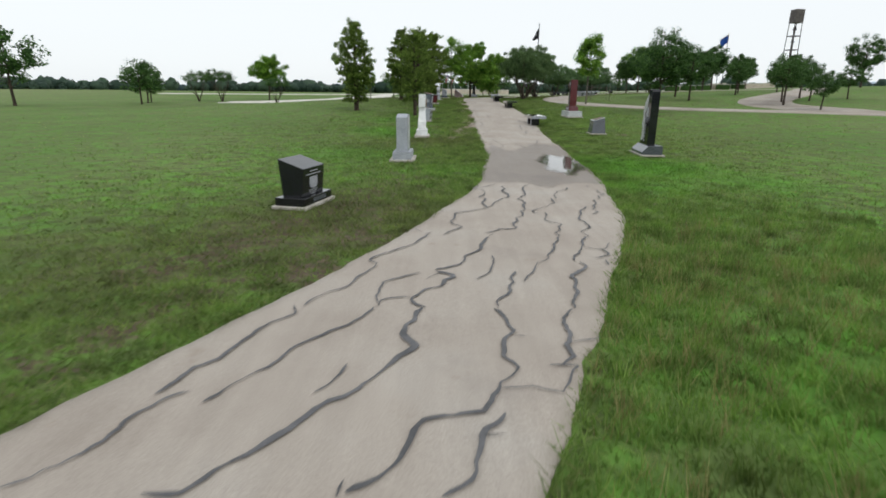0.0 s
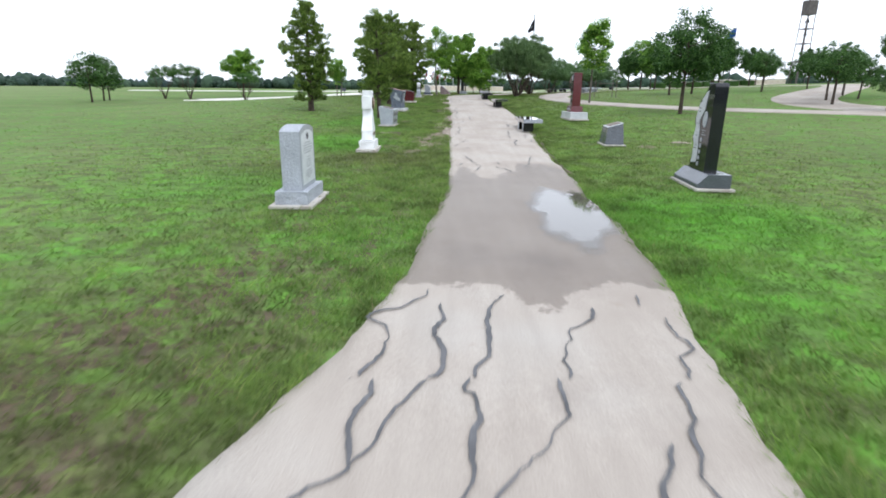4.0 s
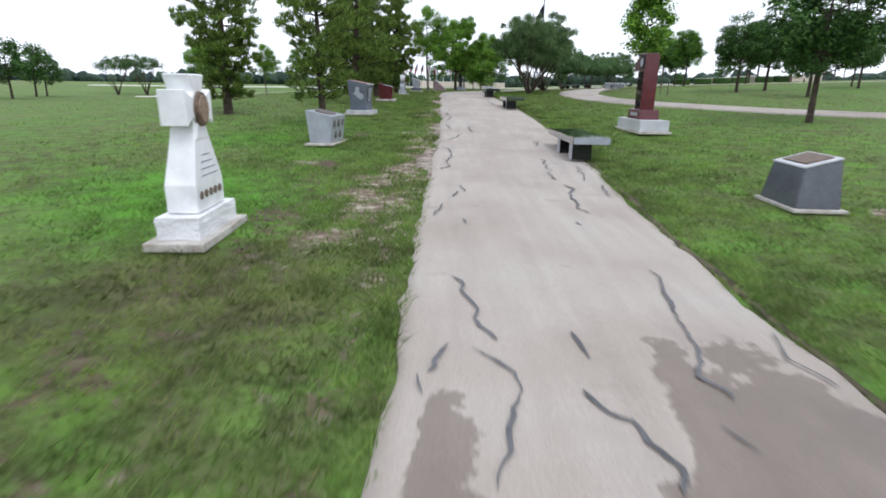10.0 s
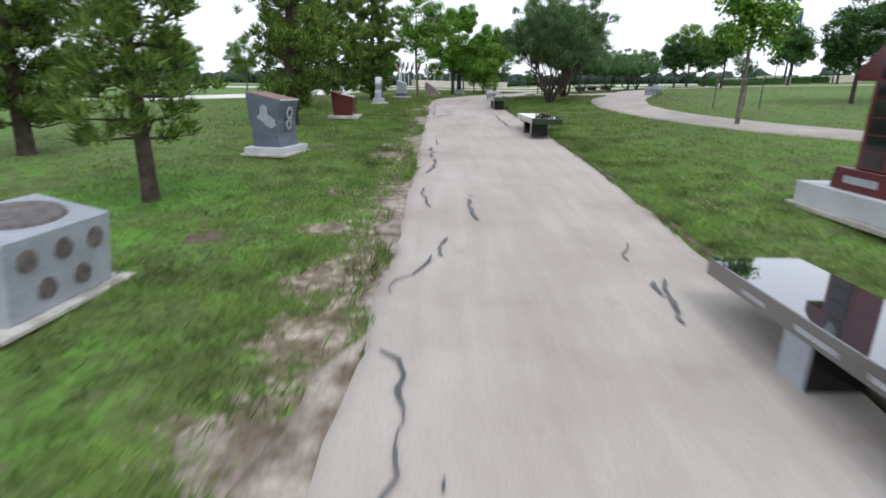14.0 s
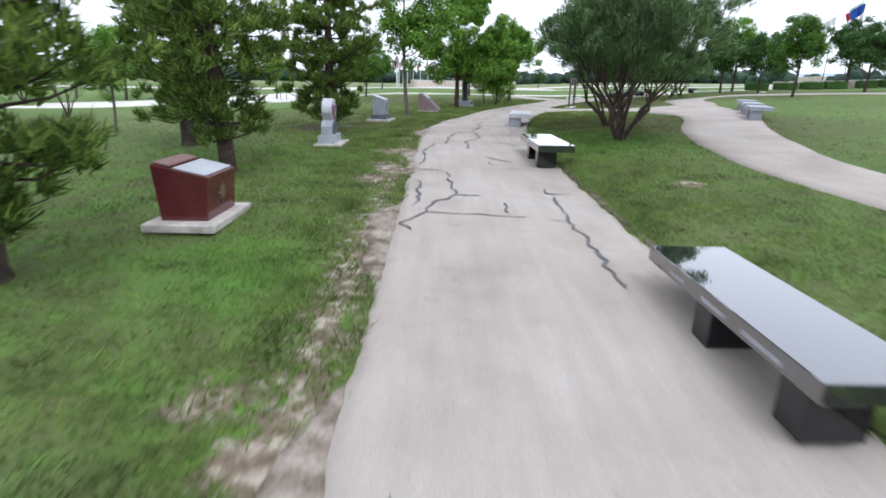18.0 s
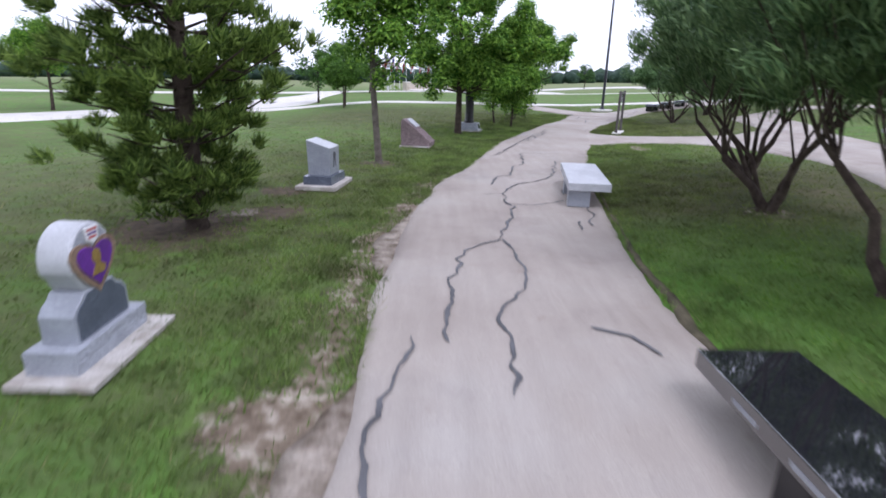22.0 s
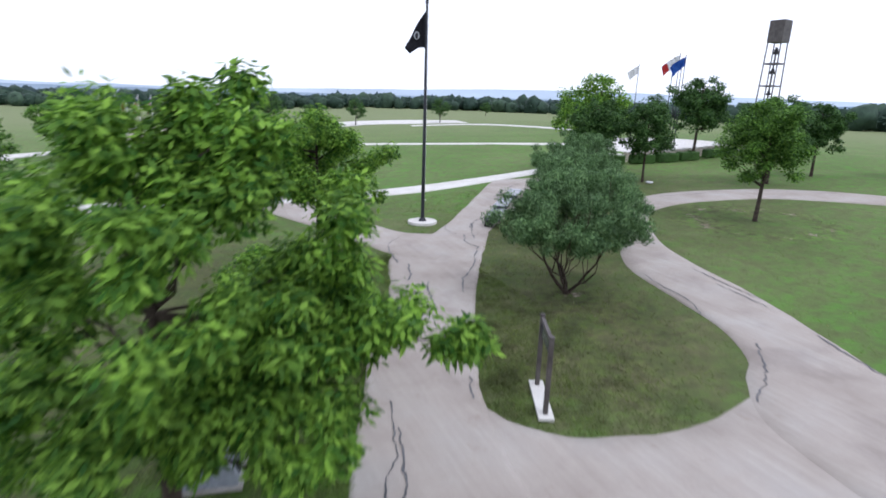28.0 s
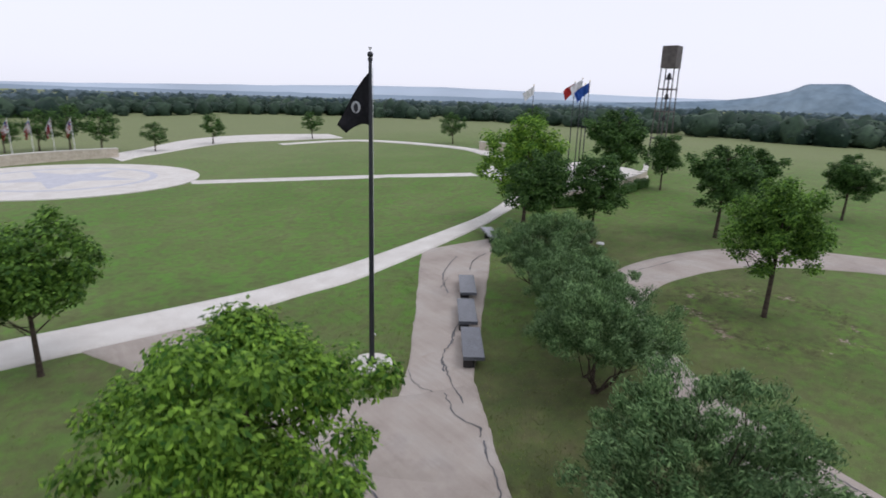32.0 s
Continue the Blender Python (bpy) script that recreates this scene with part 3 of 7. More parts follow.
ribbon("concrete_walk", [(-36, 89.0), (-31, 92.2), (-25, 97.6), (-19.6, 101.4), (-15, 102.9), (-10, 102.8), (-4, 102.6), (4, 103), (10.3, 103), (16.2, 103.4), (21.5, 104.2), (33.1, 107.4), (38, 109.6), (46, 114)],
       [(-35, 86.2), (-29, 89.6), (-23.4, 95.2), (-18.6, 98.8), (-15, 99.9), (-10, 99.8), (-4, 99.6), (4, 100.2), (10.8, 100.3), (15.5, 101.1), (20, 101.5), (31.7, 105.2), (37.2, 107.6), (46, 111.6)], CONCRETE,
       "pale concrete walk across the lawn", lift=0.045, step=1.0, rag=0.01)
ribbon("west_drive", [(-36, 92.6), (-30, 97.5), (-22.3, 106), (-21, 110.5), (-18.5, 115.5), (-15.6, 121), (-14, 128)], [(-34, 89.6), (-27.5, 95.2), (-19, 102.0), (-15.5, 103.6), (-11.2, 105), (-10.3, 109), (-11.2, 118), (-10.6, 128)], CONCRETE,
       "wide pale drive curving past the walk", lift=0.03, step=1.0, rag=0.02)
ribbon("concrete_walk_far", [(21.4, 141.6), (48, 124.2)], [(21.0, 138.6), (47.4, 121.8)], CONCRETE, "narrow pale concrete walk to the plaza", lift=0.05, step=1.0, cross=2, rag=0.01)

# ---- ground sheet ----
def lines(parts):
    out = []
    for a, b, s in parts:
        out += list(np.arange(a, b, s))
    return out


gx = np.array([-4200, -2500, -1500, -900, -600, -400, -280, -200, -150, -110, -85] + lines([(-70, -40, 2.0), (-40, -9, 1.0), (-9, 14, 0.3), (14, 40, 0.8), (40, 80, 2.0)]) + [80, 95, 115, 150, 200, 280, 400, 600, 900, 1500, 2500, 4200])
gy = np.array([-4200, -2500, -1500, -900, -600, -400, -250, -150, -90, -60, -40, -28, -20, -14, -10] + lines([(-7, 76, 0.3), (76, 104, 0.8), (104, 190, 2.0)]) + [190, 205, 230, 270, 330, 420, 600, 900, 1500, 2500, 4200])
GX, GY = np.meshgrid(gx, gy)
GZ = ground(GX, GY) - 0.036
n_x, n_y = len(gx), len(gy)
ii = np.arange(n_y - 1)[:, None] * n_x + np.arange(n_x - 1)[None, :]
gme = fast("ground", np.stack([GX, GY, GZ], -1).reshape(-1, 3), np.stack([ii, ii + 1, ii + n_x + 1, ii + n_x], -1).reshape(-1, 4))
lx = np.array(MAIN_L)
rx = np.array(MAIN_R)


def soil_at(x, y):
    """How worn the turf is: a trodden strip along the west edge of the path, and earth under the trees."""
    d = np.interp(y, lx[:, 1], lx[:, 0]) - x
    s = np.interp(y, [0, 14, 22, 27, 34, 56, 64, 72], [0.50, 0.47, 0.42, 0.53, 0.58, 0.55, 0.48, 0.3]) * np.clip(1 - np.abs(d - np.interp(y, [10, 22], [0.8, 0.3])) / np.interp(y, [10, 22], [1.9, 1.15]), 0, 1) * (y < 80)
    s = np.maximum(s, np.interp(y, [3, 6, 12, 14, 30, 36], [0, 0.50, 0.50, 0.44, 0.43, 0]) * np.sqrt(np.clip(1 - np.abs(d - 1.9) / 2.3, 0, 1)))
    d2 = x - np.interp(y, rx[:, 1], rx[:, 0])
    s = np.maximum(s, 0.36 * np.clip(1 - np.abs(d2) / 0.5, 0, 1) * (y < 70))
    for cx, cy, r, k in BARE:
        q = np.hypot(x - cx, y - cy) / r
        s = np.maximum(s, k * np.clip(1.3 - q, 0, 1))
    return s


BARE = [(0.75, 25.3, 0.8, 0.54), (0.95, 26.4, 0.8, 0.55), (0.95, 27.8, 0.8, 0.54), (1.2, 29.2, 0.6, 0.55), (1.3, 39.8, 0.6, 0.62), (1.5, 41, 0.5, 0.6), (-1.5, 6.0, 1.0, 0.52), (-1.1, 7.6, 0.9, 0.5), (1.0, 47.5, 0.6, 0.5), (-1.7, 59.0, 1.9, 0.62), (0.8, 65.8, 1.0, 0.6), (-1.9, 50.8, 1.2, 0.42), (0.9, 30.6, 0.6, 0.5), (0.5, 29.3, 0.6, 0.42), (-0.9, 29.8, 0.4, 0.45), (9.6, 26.4, 0.7, 0.5),
        (7.2, 50.0, 0.5, 0.7), (9.6, 69.7, 0.7, 0.62), (8.6, 60.2, 0.9, 0.5), (10.2, 63.9, 0.9, 0.5), (15.6, 80.9, 1.0, 0.5), (32.5, 87.5, 1.8, 0.42), (28.5, 86.8, 1.8, 0.42), (-1.4, 58.0, 1.0, 0.5),
        (-0.2, 13.0, 1.3, 0.44), (-1.6, 9.6, 1.3, 0.46), (-3.2, 7.4, 1.3, 0.44), (0.2, 16.5, 1.2, 0.38), (-0.5, 22, 1.6, 0.38), (0.2, 26.3, 1.4, 0.44), (-1.4, 28.5, 1.2, 0.42), (-2.6, 34.5, 1.4, 0.36), (-0.4, 37.2, 1.2, 0.42), (3.4, 6.0, 0.9, 0.4), (6.6, 12, 1.3, 0.34), (7.8, 9, 1.4, 0.34), (9, 21, 1.6, 0.32), (8.6, 30.5, 1.4, 0.36), (-4, 20, 2.2, 0.32), (-5, 28, 2.2, 0.34), (-4, 46, 2, 0.34), (12.5, 76.6, 3.0, 0.30), (14.5, 79, 3.0, 0.30), (9.5, 66.5, 2.2, 0.28), (9, 88, 2.5, 0.3), (14, 84, 1.2, 0.36), (0.6, 36.5, 0.7, 0.5), (0.9, 43, 0.8, 0.52), (1.2, 51.8, 0.5, 0.6), (8, 86.1, 1.4, 0.45), (2.9, 75.4, 1.2, 0.4)]
BARE += [(1.45, 27.9, 0.40, 0.72), (1.3, 28.5, 0.40, 0.70), (0.85, 27.4, 0.40, 0.72), (1.5, 30.2, 0.45, 0.72), (-0.46, 29.2, 0.45, 0.74), (0.66, 26.45, 0.40, 0.74), (0.84, 25.7, 0.40, 0.72), (9.66, 70.4, 0.5, 0.66), (0.8, 28.1, 0.45, 0.66), (0.8, 27.5, 0.5, 0.66), (0.5, 26.7, 0.6, 0.64), (1.15, 26.2, 0.5, 0.6), (0.8, 25.7, 0.7, 0.64), (1.3, 30.5, 0.6, 0.66), (-0.6, 29.4, 0.6, 0.66), (-0.4, 25.3, 0.6, 0.6), (1.2, 32.9, 0.7, 0.68), (1.3, 31.8, 0.7, 0.66), (0.9, 34.6, 0.6, 0.66), (-0.5, 34.2, 0.5, 0.6),
         (1.4, 33.4, 0.6, 0.62), (1.2, 39.9, 0.8, 0.72), (-0.4, 40.8, 0.8, 0.6), (1.1, 41.3, 0.6, 0.62), (1.4, 42.4, 0.5, 0.66), (1.3, 29.3, 0.7, 0.66), (1.0, 28.8, 0.7, 0.66), (1.4, 51.3, 0.7, 0.74), (1.3, 53.9, 0.8, 0.68), (1.5, 58.5, 0.5, 0.62), (1.2, 50.4, 0.8, 0.66), (1.9, 60.5, 0.6, 0.7), (2.2, 62.7, 0.5, 0.62), (-0.8, 61.8, 0.9, 0.62), (-0.5, 60.0, 0.9, 0.66), (0.5, 24.3, 0.7, 0.6), (0.5, 28.0, 0.6, 0.6), (8.2, 25.4, 0.6, 0.64)]
BARE += [(30.85 + 3.3 * math.cos(q * 0.52), 85.4 + 3.3 * math.sin(q * 0.52), 0.9, 0.54 - 0.06 * (q % 3)) for q in range(12)]
at = gme.attributes.new("soil", "FLOAT", "POINT")
at.data.foreach_set("value", soil_at(GX, GY).astype(np.float32).ravel())
# Worn brownish turf; the spots near (10.5, 61) paint the willows' shade.
DRY_AND_SHADE = [(-0.4, 22.6, 2.8, 0.85), (-2.6, 20.8, 2.4, 0.6), (1, 85, 14, 0.85), (-3, 63, 12, 0.7), (10.5, 61, 10, 1.0), (8.5, 64, 5, 0.8), (8, 50, 6, 0.5), (-1.6, 8.5, 4.0, 0.8), (-4, 6.5, 3.5, 0.6), (-1, 27, 13, 0.3), (9, 24, 9, 0.25), (4, 50, 20, 0.34), (13.5, 78.5, 9, 0.9), (17, 86, 11, 0.8), (33, 92, 14, 0.6), (4, 66, 16, 0.45), (10, 56, 10, 0.45), (27, 86, 10, 0.55), (-20, 70, 25, 0.4), (30, 70, 16, 0.3), (10, 98, 9, 0.5)]
LUSH = [(5.6, 15.6, 3.2, 1.0), (4.6, 12.4, 1.6, 0.7), (7.4, 13.5, 2.4, 0.6), (-1.9, 25.8, 2.5, 0.9), (-2.6, 27.0, 2.6, 0.8), (-1.0, 30.5, 1.6, 0.4), (-3.2, 33.0, 2.4, 0.6), (-3.5, 18.0, 3.0, 0.5), (0.2, 14.5, 1.6, 0.45), (3.6, 3.4, 2.6, 0.6), (6.4, 5.4, 3.0, 0.6), (-2.0, 36.5, 2.0, 0.5), (7.0, 56.5, 4.0, 0.5), (0.2, 45.5, 1.6, 0.4)]


def spread_over(spots, x, y):
    """Soft round patches laid over one another, from 0 to 1."""
    out = np.zeros_like(x)
    for cx, cy, r, k in spots:
        out = np.maximum(out, k * np.clip(1.5 - 1.5 * np.hypot(x - cx, y - cy) / r, 0, 1))
    return out


gme.attributes.new("dry", "FLOAT", "POINT").data.foreach_set("value", spread_over(DRY_AND_SHADE, GX, GY).astype(np.float32).ravel())
gme.attributes.new("lush", "FLOAT", "POINT").data.foreach_set("value", spread_over(LUSH, GX, GY).astype(np.float32).ravel())
# The straw value rises outwards, so the lawn gets paler with distance.
gme.attributes.new("straw", "FLOAT", "POINT").data.foreach_set("value", (0.75 * np.clip(np.maximum((GY - 128) / 60, np.maximum((GX - 55) / 60, (-GX - 45) / 80)), 0, 1)).astype(np.float32).ravel())
gme.attributes.new("clumpy", "FLOAT", "POINT").data.foreach_set("value", (0.8 * np.interp(GY, [2, 8, 34, 48], [0.3, 1, 1, 0.2]) * np.interp(np.abs(GX - 2), [8, 14], [1, 0.2]) * (GY < 70)).astype(np.float32).ravel())
gme.attributes.new("pale", "FLOAT", "POINT").data.foreach_set("value", (np.interp(GY, [15, 23], [0.12, 1]) * np.where(GY < 66, np.interp(np.interp(GY, lx[:, 1], lx[:, 0]) - GX, [1.1, 1.8], [1, 0.12]), 1)).astype(np.float32).ravel())
tagged(link_mesh("ground", gme, TURF, smooth=True), "mown green lawn with worn and bare patches and painted willow shade", "ground", kind="structure")

# damp stretch of the path
co = np.zeros(len(path_main.data.vertices) * 3, np.float32)
path_main.data.vertices.foreach_get("co", co)
co = co.reshape(-1, 3)
damp_s = np.interp(co[:, 0], [0.6, 0.9, 1.3, 1.76, 1.98, 2.16, 2.32, 2.69, 3.26, 3.6], [12.1, 12.43, 12.33, 12.71, 12.34, 11.79, 11.93, 12.3, 12.55, 12.27])
damp_n = np.interp(co[:, 0], [1.4, 1.62, 1.76, 1.9, 2.06, 2.17, 2.28, 2.68, 3.03, 3.25, 3.4, 3.55, 3.9, 4.15, 4.4], [19.0, 19.6, 20.7, 20.8, 20.2, 19.5, 19.2, 19.6, 20.0, 21.3, 21.9, 21.1, 21.8, 21.4, 20.6])
dm = 0.5 + np.clip(np.minimum((co[:, 1] - damp_s) / 1.9, (damp_n - co[:, 1]) / 3.0), -0.5, 0.5)
at = path_main.data.attributes.new("damp", "FLOAT", "POINT")
at.data.foreach_set("value", dm.astype(np.float32))


# dark soil line where the turf stands off the east edge
ribbon("path_edge", [(4.42, 20), (4.52, 23), (5.02, 29.7), (5.22, 33), (5.37, 37), (5.37, 42), (5.22, 46), (5.12, 50), (5.12, 54), (5.22, 57), (5.62, 60), (6.22, 63.2)],
       [(4.46, 20), (4.60, 23), (5.10, 29.7), (5.31, 33), (5.46, 37), (5.45, 42), (5.31, 46), (5.22, 50), (5.22, 54), (5.31, 57), (5.69, 60), (6.26, 63.2)], DARK_SOIL, "dark bare soil along the path's edge", lift=0.004, cross=4, rag=0.05, step=0.2)


def crumble(k, x, y, sx, sy, seed):
    """A worn slab of pale base course showing beside the path."""
    rng = np.random.default_rng(seed)
    bm = bmesh.new()
    ph = rng.uniform(0, 6.28, 4)
    ring = []
    for q in range(22):
        a = 2 * math.pi * q / 22
        r = 1 + 0.22 * math.sin(2 * a + ph[0]) + 0.16 * math.sin(3 * a + ph[1]) + 0.12 * math.sin(7 * a + ph[2]) + 0.05 * math.sin(11 * a + ph[3])
        px, py_ = x + sx * r * math.cos(a), y + sy * r * math.sin(a)
        ring.append(bm.verts.new((px, py_, gz(px, py_) - 0.05)))
    top = [bm.verts.new((x + (v.co.x - x) * 0.86, y + (v.co.y - y) * 0.9, gz(v.co.x, v.co.y) - 0.024)) for v in ring]
    for q in range(22):
        bm.faces.new((ring[q], ring[(q + 1) % 22], top[(q + 1) % 22], top[q]))
    bm.faces.new(top)
    tagged(part("broken_edge", bm, DUST), "pale crumbled base course beside the path", "rubble", "broken edges")


for k, (x, y, sx, sy) in enumerate(((1.1, 30.5, 0.22, 0.4), (1.15, 51.9, 0.34, 0.55), (9.7, 26.3, 0.34, 0.24), (-1.0, 29.5, 0.30, 0.2), (-1.0, 59.9, 0.3, 0.3))):
    crumble(k, x, y, sx, sy, 60 + k)

# worn pale shoulder along the west edge
SH = [(y, float(np.interp(y, lx[:, 1], lx[:, 0]))) for y in np.arange(27.0, 64.5, 0.55)]
srng = np.random.default_rng(31)
ribbon("path_shoulder", [(x + 0.08 - min(1.0, (y - 26.9) / 2.0, (64.6 - y) / 3.0) * max(0.02, 0.20 + 0.20 * math.sin(y * 1.1) + srng.normal(0, 0.10)), y) for y, x in SH], [(x + 0.10, y) for y, x in SH], DUST,
       "worn pale shoulder crumbling along the path", lift=-0.004, cross=5, rag=0.06, step=0.15)

# ---- trees ----
def leaves(centres, spread, count, length, width, rng, droop=0.0, flat=0.0, tri=False, aim=None, bias=0.0):
    """Small leaf blades scattered round clump centres; aim and bias turn them outwards. Returns vertices and faces."""
    n = len(centres) * count
    c = np.repeat(centres, count, 0)
    sp = np.repeat(np.broadcast_to(spread, (len(centres),)), count)
    d = rng.normal(0, 1, (n, 3))
    d /= np.linalg.norm(d, axis=1)[:, None]
    c = c + d * (sp * rng.uniform(0.1, 1, n) ** 0.6)[:, None] * np.array([1, 1, 0.8])
    a = rng.normal(0, 1, (n, 3)) + d * 0.8
    a[:, 2] = a[:, 2] * (1 - flat) - droop
    a /= np.linalg.norm(a, axis=1)[:, None]
    if not tri:
        face = d * 0.75 + np.array([0, 0, 0.75]) + rng.normal(0, 0.38, (n, 3))
        face /= np.linalg.norm(face, axis=1)[:, None]
        if aim is not None:
            a = a * (1 - bias) + np.repeat(aim, count, 0) * bias * 1.6
            face = face * (1 - bias) + d * bias + rng.normal(0, 0.3 * bias, (n, 3))
            face /= np.linalg.norm(face, axis=1)[:, None]
        a -= face * (a * face).sum(1)[:, None]
        a /= np.linalg.norm(a, axis=1)[:, None] + 1e-9
    if aim is not None and tri:
        a = a * (1 - bias) + np.repeat(aim, count, 0) * bias
        a /= np.linalg.norm(a, axis=1)[:, None]
    b = np.cross(a, rng.normal(0, 1, (n, 3)) + np.array([0, 0, 0.6])) if tri else np.cross(face, a)
    b /= np.linalg.norm(b, axis=1)[:, None] + 1e-9
    L = length * rng.uniform(0.7, 1.3, n)[:, None]
    W = width * rng.uniform(0.7, 1.3, n)[:, None]
    if tri:
        v = np.stack([c - b * W / 2, c + b * W / 2, c + a * L], 1)
        return v.reshape(-1, 3), np.arange(n * 3).reshape(-1, 3)
    v = np.stack([c, c + a * L * 0.5 + b * W / 2, c + a * L, c + a * L * 0.5 - b * W / 2], 1)
    return v.reshape(-1, 3), np.arange(n * 4).reshape(-1, 4)


def limb(V, Fq, a, b, r0, r1, rng, sag=0.1, n=5, sides=5):
    a, b = np.array(a, float), np.array(b, float)
    ln = np.linalg.norm(b - a)
    pts = []
    for k in range(n + 1):
        u = k / n
        p = a + (b - a) * u
        p[2] -= sag * ln * math.sin(math.pi * u)
        if 0 < k < n:
            p += rng.normal(0, 0.035 * ln, 3)
        pts.append(p)
    tube(V, Fq, pts, [r0 + (r1 - r0) * k / n for k in range(n + 1)], sides)
    return pts


def finish_tree(name, label, stems, branches, bark, g, leafmat):
    ob = thing(name, Matrix(), label, "tree")
    for V, Fq in stems:
        link_mesh("trunk" if len(stems) == 1 else "stem", fast("trunk", [tuple(p) for p in V], Fq), bark, ob, smooth=True)
    V, Fq = branches
    tagged(link_mesh("branchwork", fast("branchwork", [tuple(p) for p in V], Fq), bark, ob, smooth=True), kind="stuff")
    tagged(link_mesh("crown", fast("crown", *g), leafmat, ob), kind="stuff")
    return ob


def pine(seed, h=5.6, r=1.75, dens=1.0, bare=0.65, label="pine tree with dense dark green needles", full=0.0, tr=1.0):
    rng = np.random.default_rng(seed)
    T, B = ([], []), ([], [])
    lean = rng.normal(0, 0.1, 2)
    top = np.array([lean[0], lean[1], h])
    tube(*T, [(0, 0, -0.1), (0, 0, 0.15), (lean[0] * 0.3, lean[1] * 0.3, h * 0.35), (lean[0] * 0.7, lean[1] * 0.7, h * 0.7), top], [q * tr for q in (0.23, 0.17, 0.14, 0.08, 0.015)], 10)
    cl, sp, am = [], [], []
    z = bare
    while z < h - 0.25:
        u = (z - bare) / (h - bare)
        rad = r * (math.sin(math.pi * min(1, 0.14 + u * 0.86)) ** 0.7) * (1.12 - 0.2 * u)
        rad = rad * (1 - full) + full * r * min(1, u * 2 + 0.5) * (1 - u) ** 0.3
        nb = int(rng.integers(4, 7))
        ph = rng.uniform(0, 6.28)
        for k in range(nb):
            an = ph + 6.283 * k / nb + rng.normal(0, 0.25)
            ln = rad * rng.uniform(0.5, 1.18)
            base = np.array([lean[0] * z / h, lean[1] * z / h, z])
            out = np.array([math.cos(an), math.sin(an), 0])
            tip = base + out * ln + np.array([0, 0, ln * rng.uniform(0.0, 0.45)])
            limb(*B, base, tip, 0.032, 0.008, rng, 0.06, 3, 4)
            for q in range(max(3, int(ln / 0.15))):
                w = rng.uniform(0.38, 1.05)
                side = np.cross(out, (0, 0, 1)) * rng.normal(0, 0.16 + 0.14 * ln * w)
                cl.append(base + (tip - base) * w + side + np.array([0, 0, rng.uniform(-0.04, 0.18)]))
                sp.append(rng.uniform(0.09, 0.165))
                v = out * 0.6 + np.array([0, 0, 0.95]) + rng.normal(0, 0.25, 3)
                am.append(v / np.linalg.norm(v))
        z += rng.uniform(0.20, 0.34)
    for k in range(12):
        cl.append(top + rng.normal(0, 0.14, 3) - np.array([0, 0, 0.07 * k]))
        sp.append(0.16)
        am.append(np.array([0, 0, 1.0]))
    g = leaves(np.array(cl), np.array(sp), int(64 * dens), 0.18, 0.034, rng, tri=True, aim=np.array(am), bias=0.55)
    return finish_tree("pine_tree", label, [T], B, BARK, g, PINE)


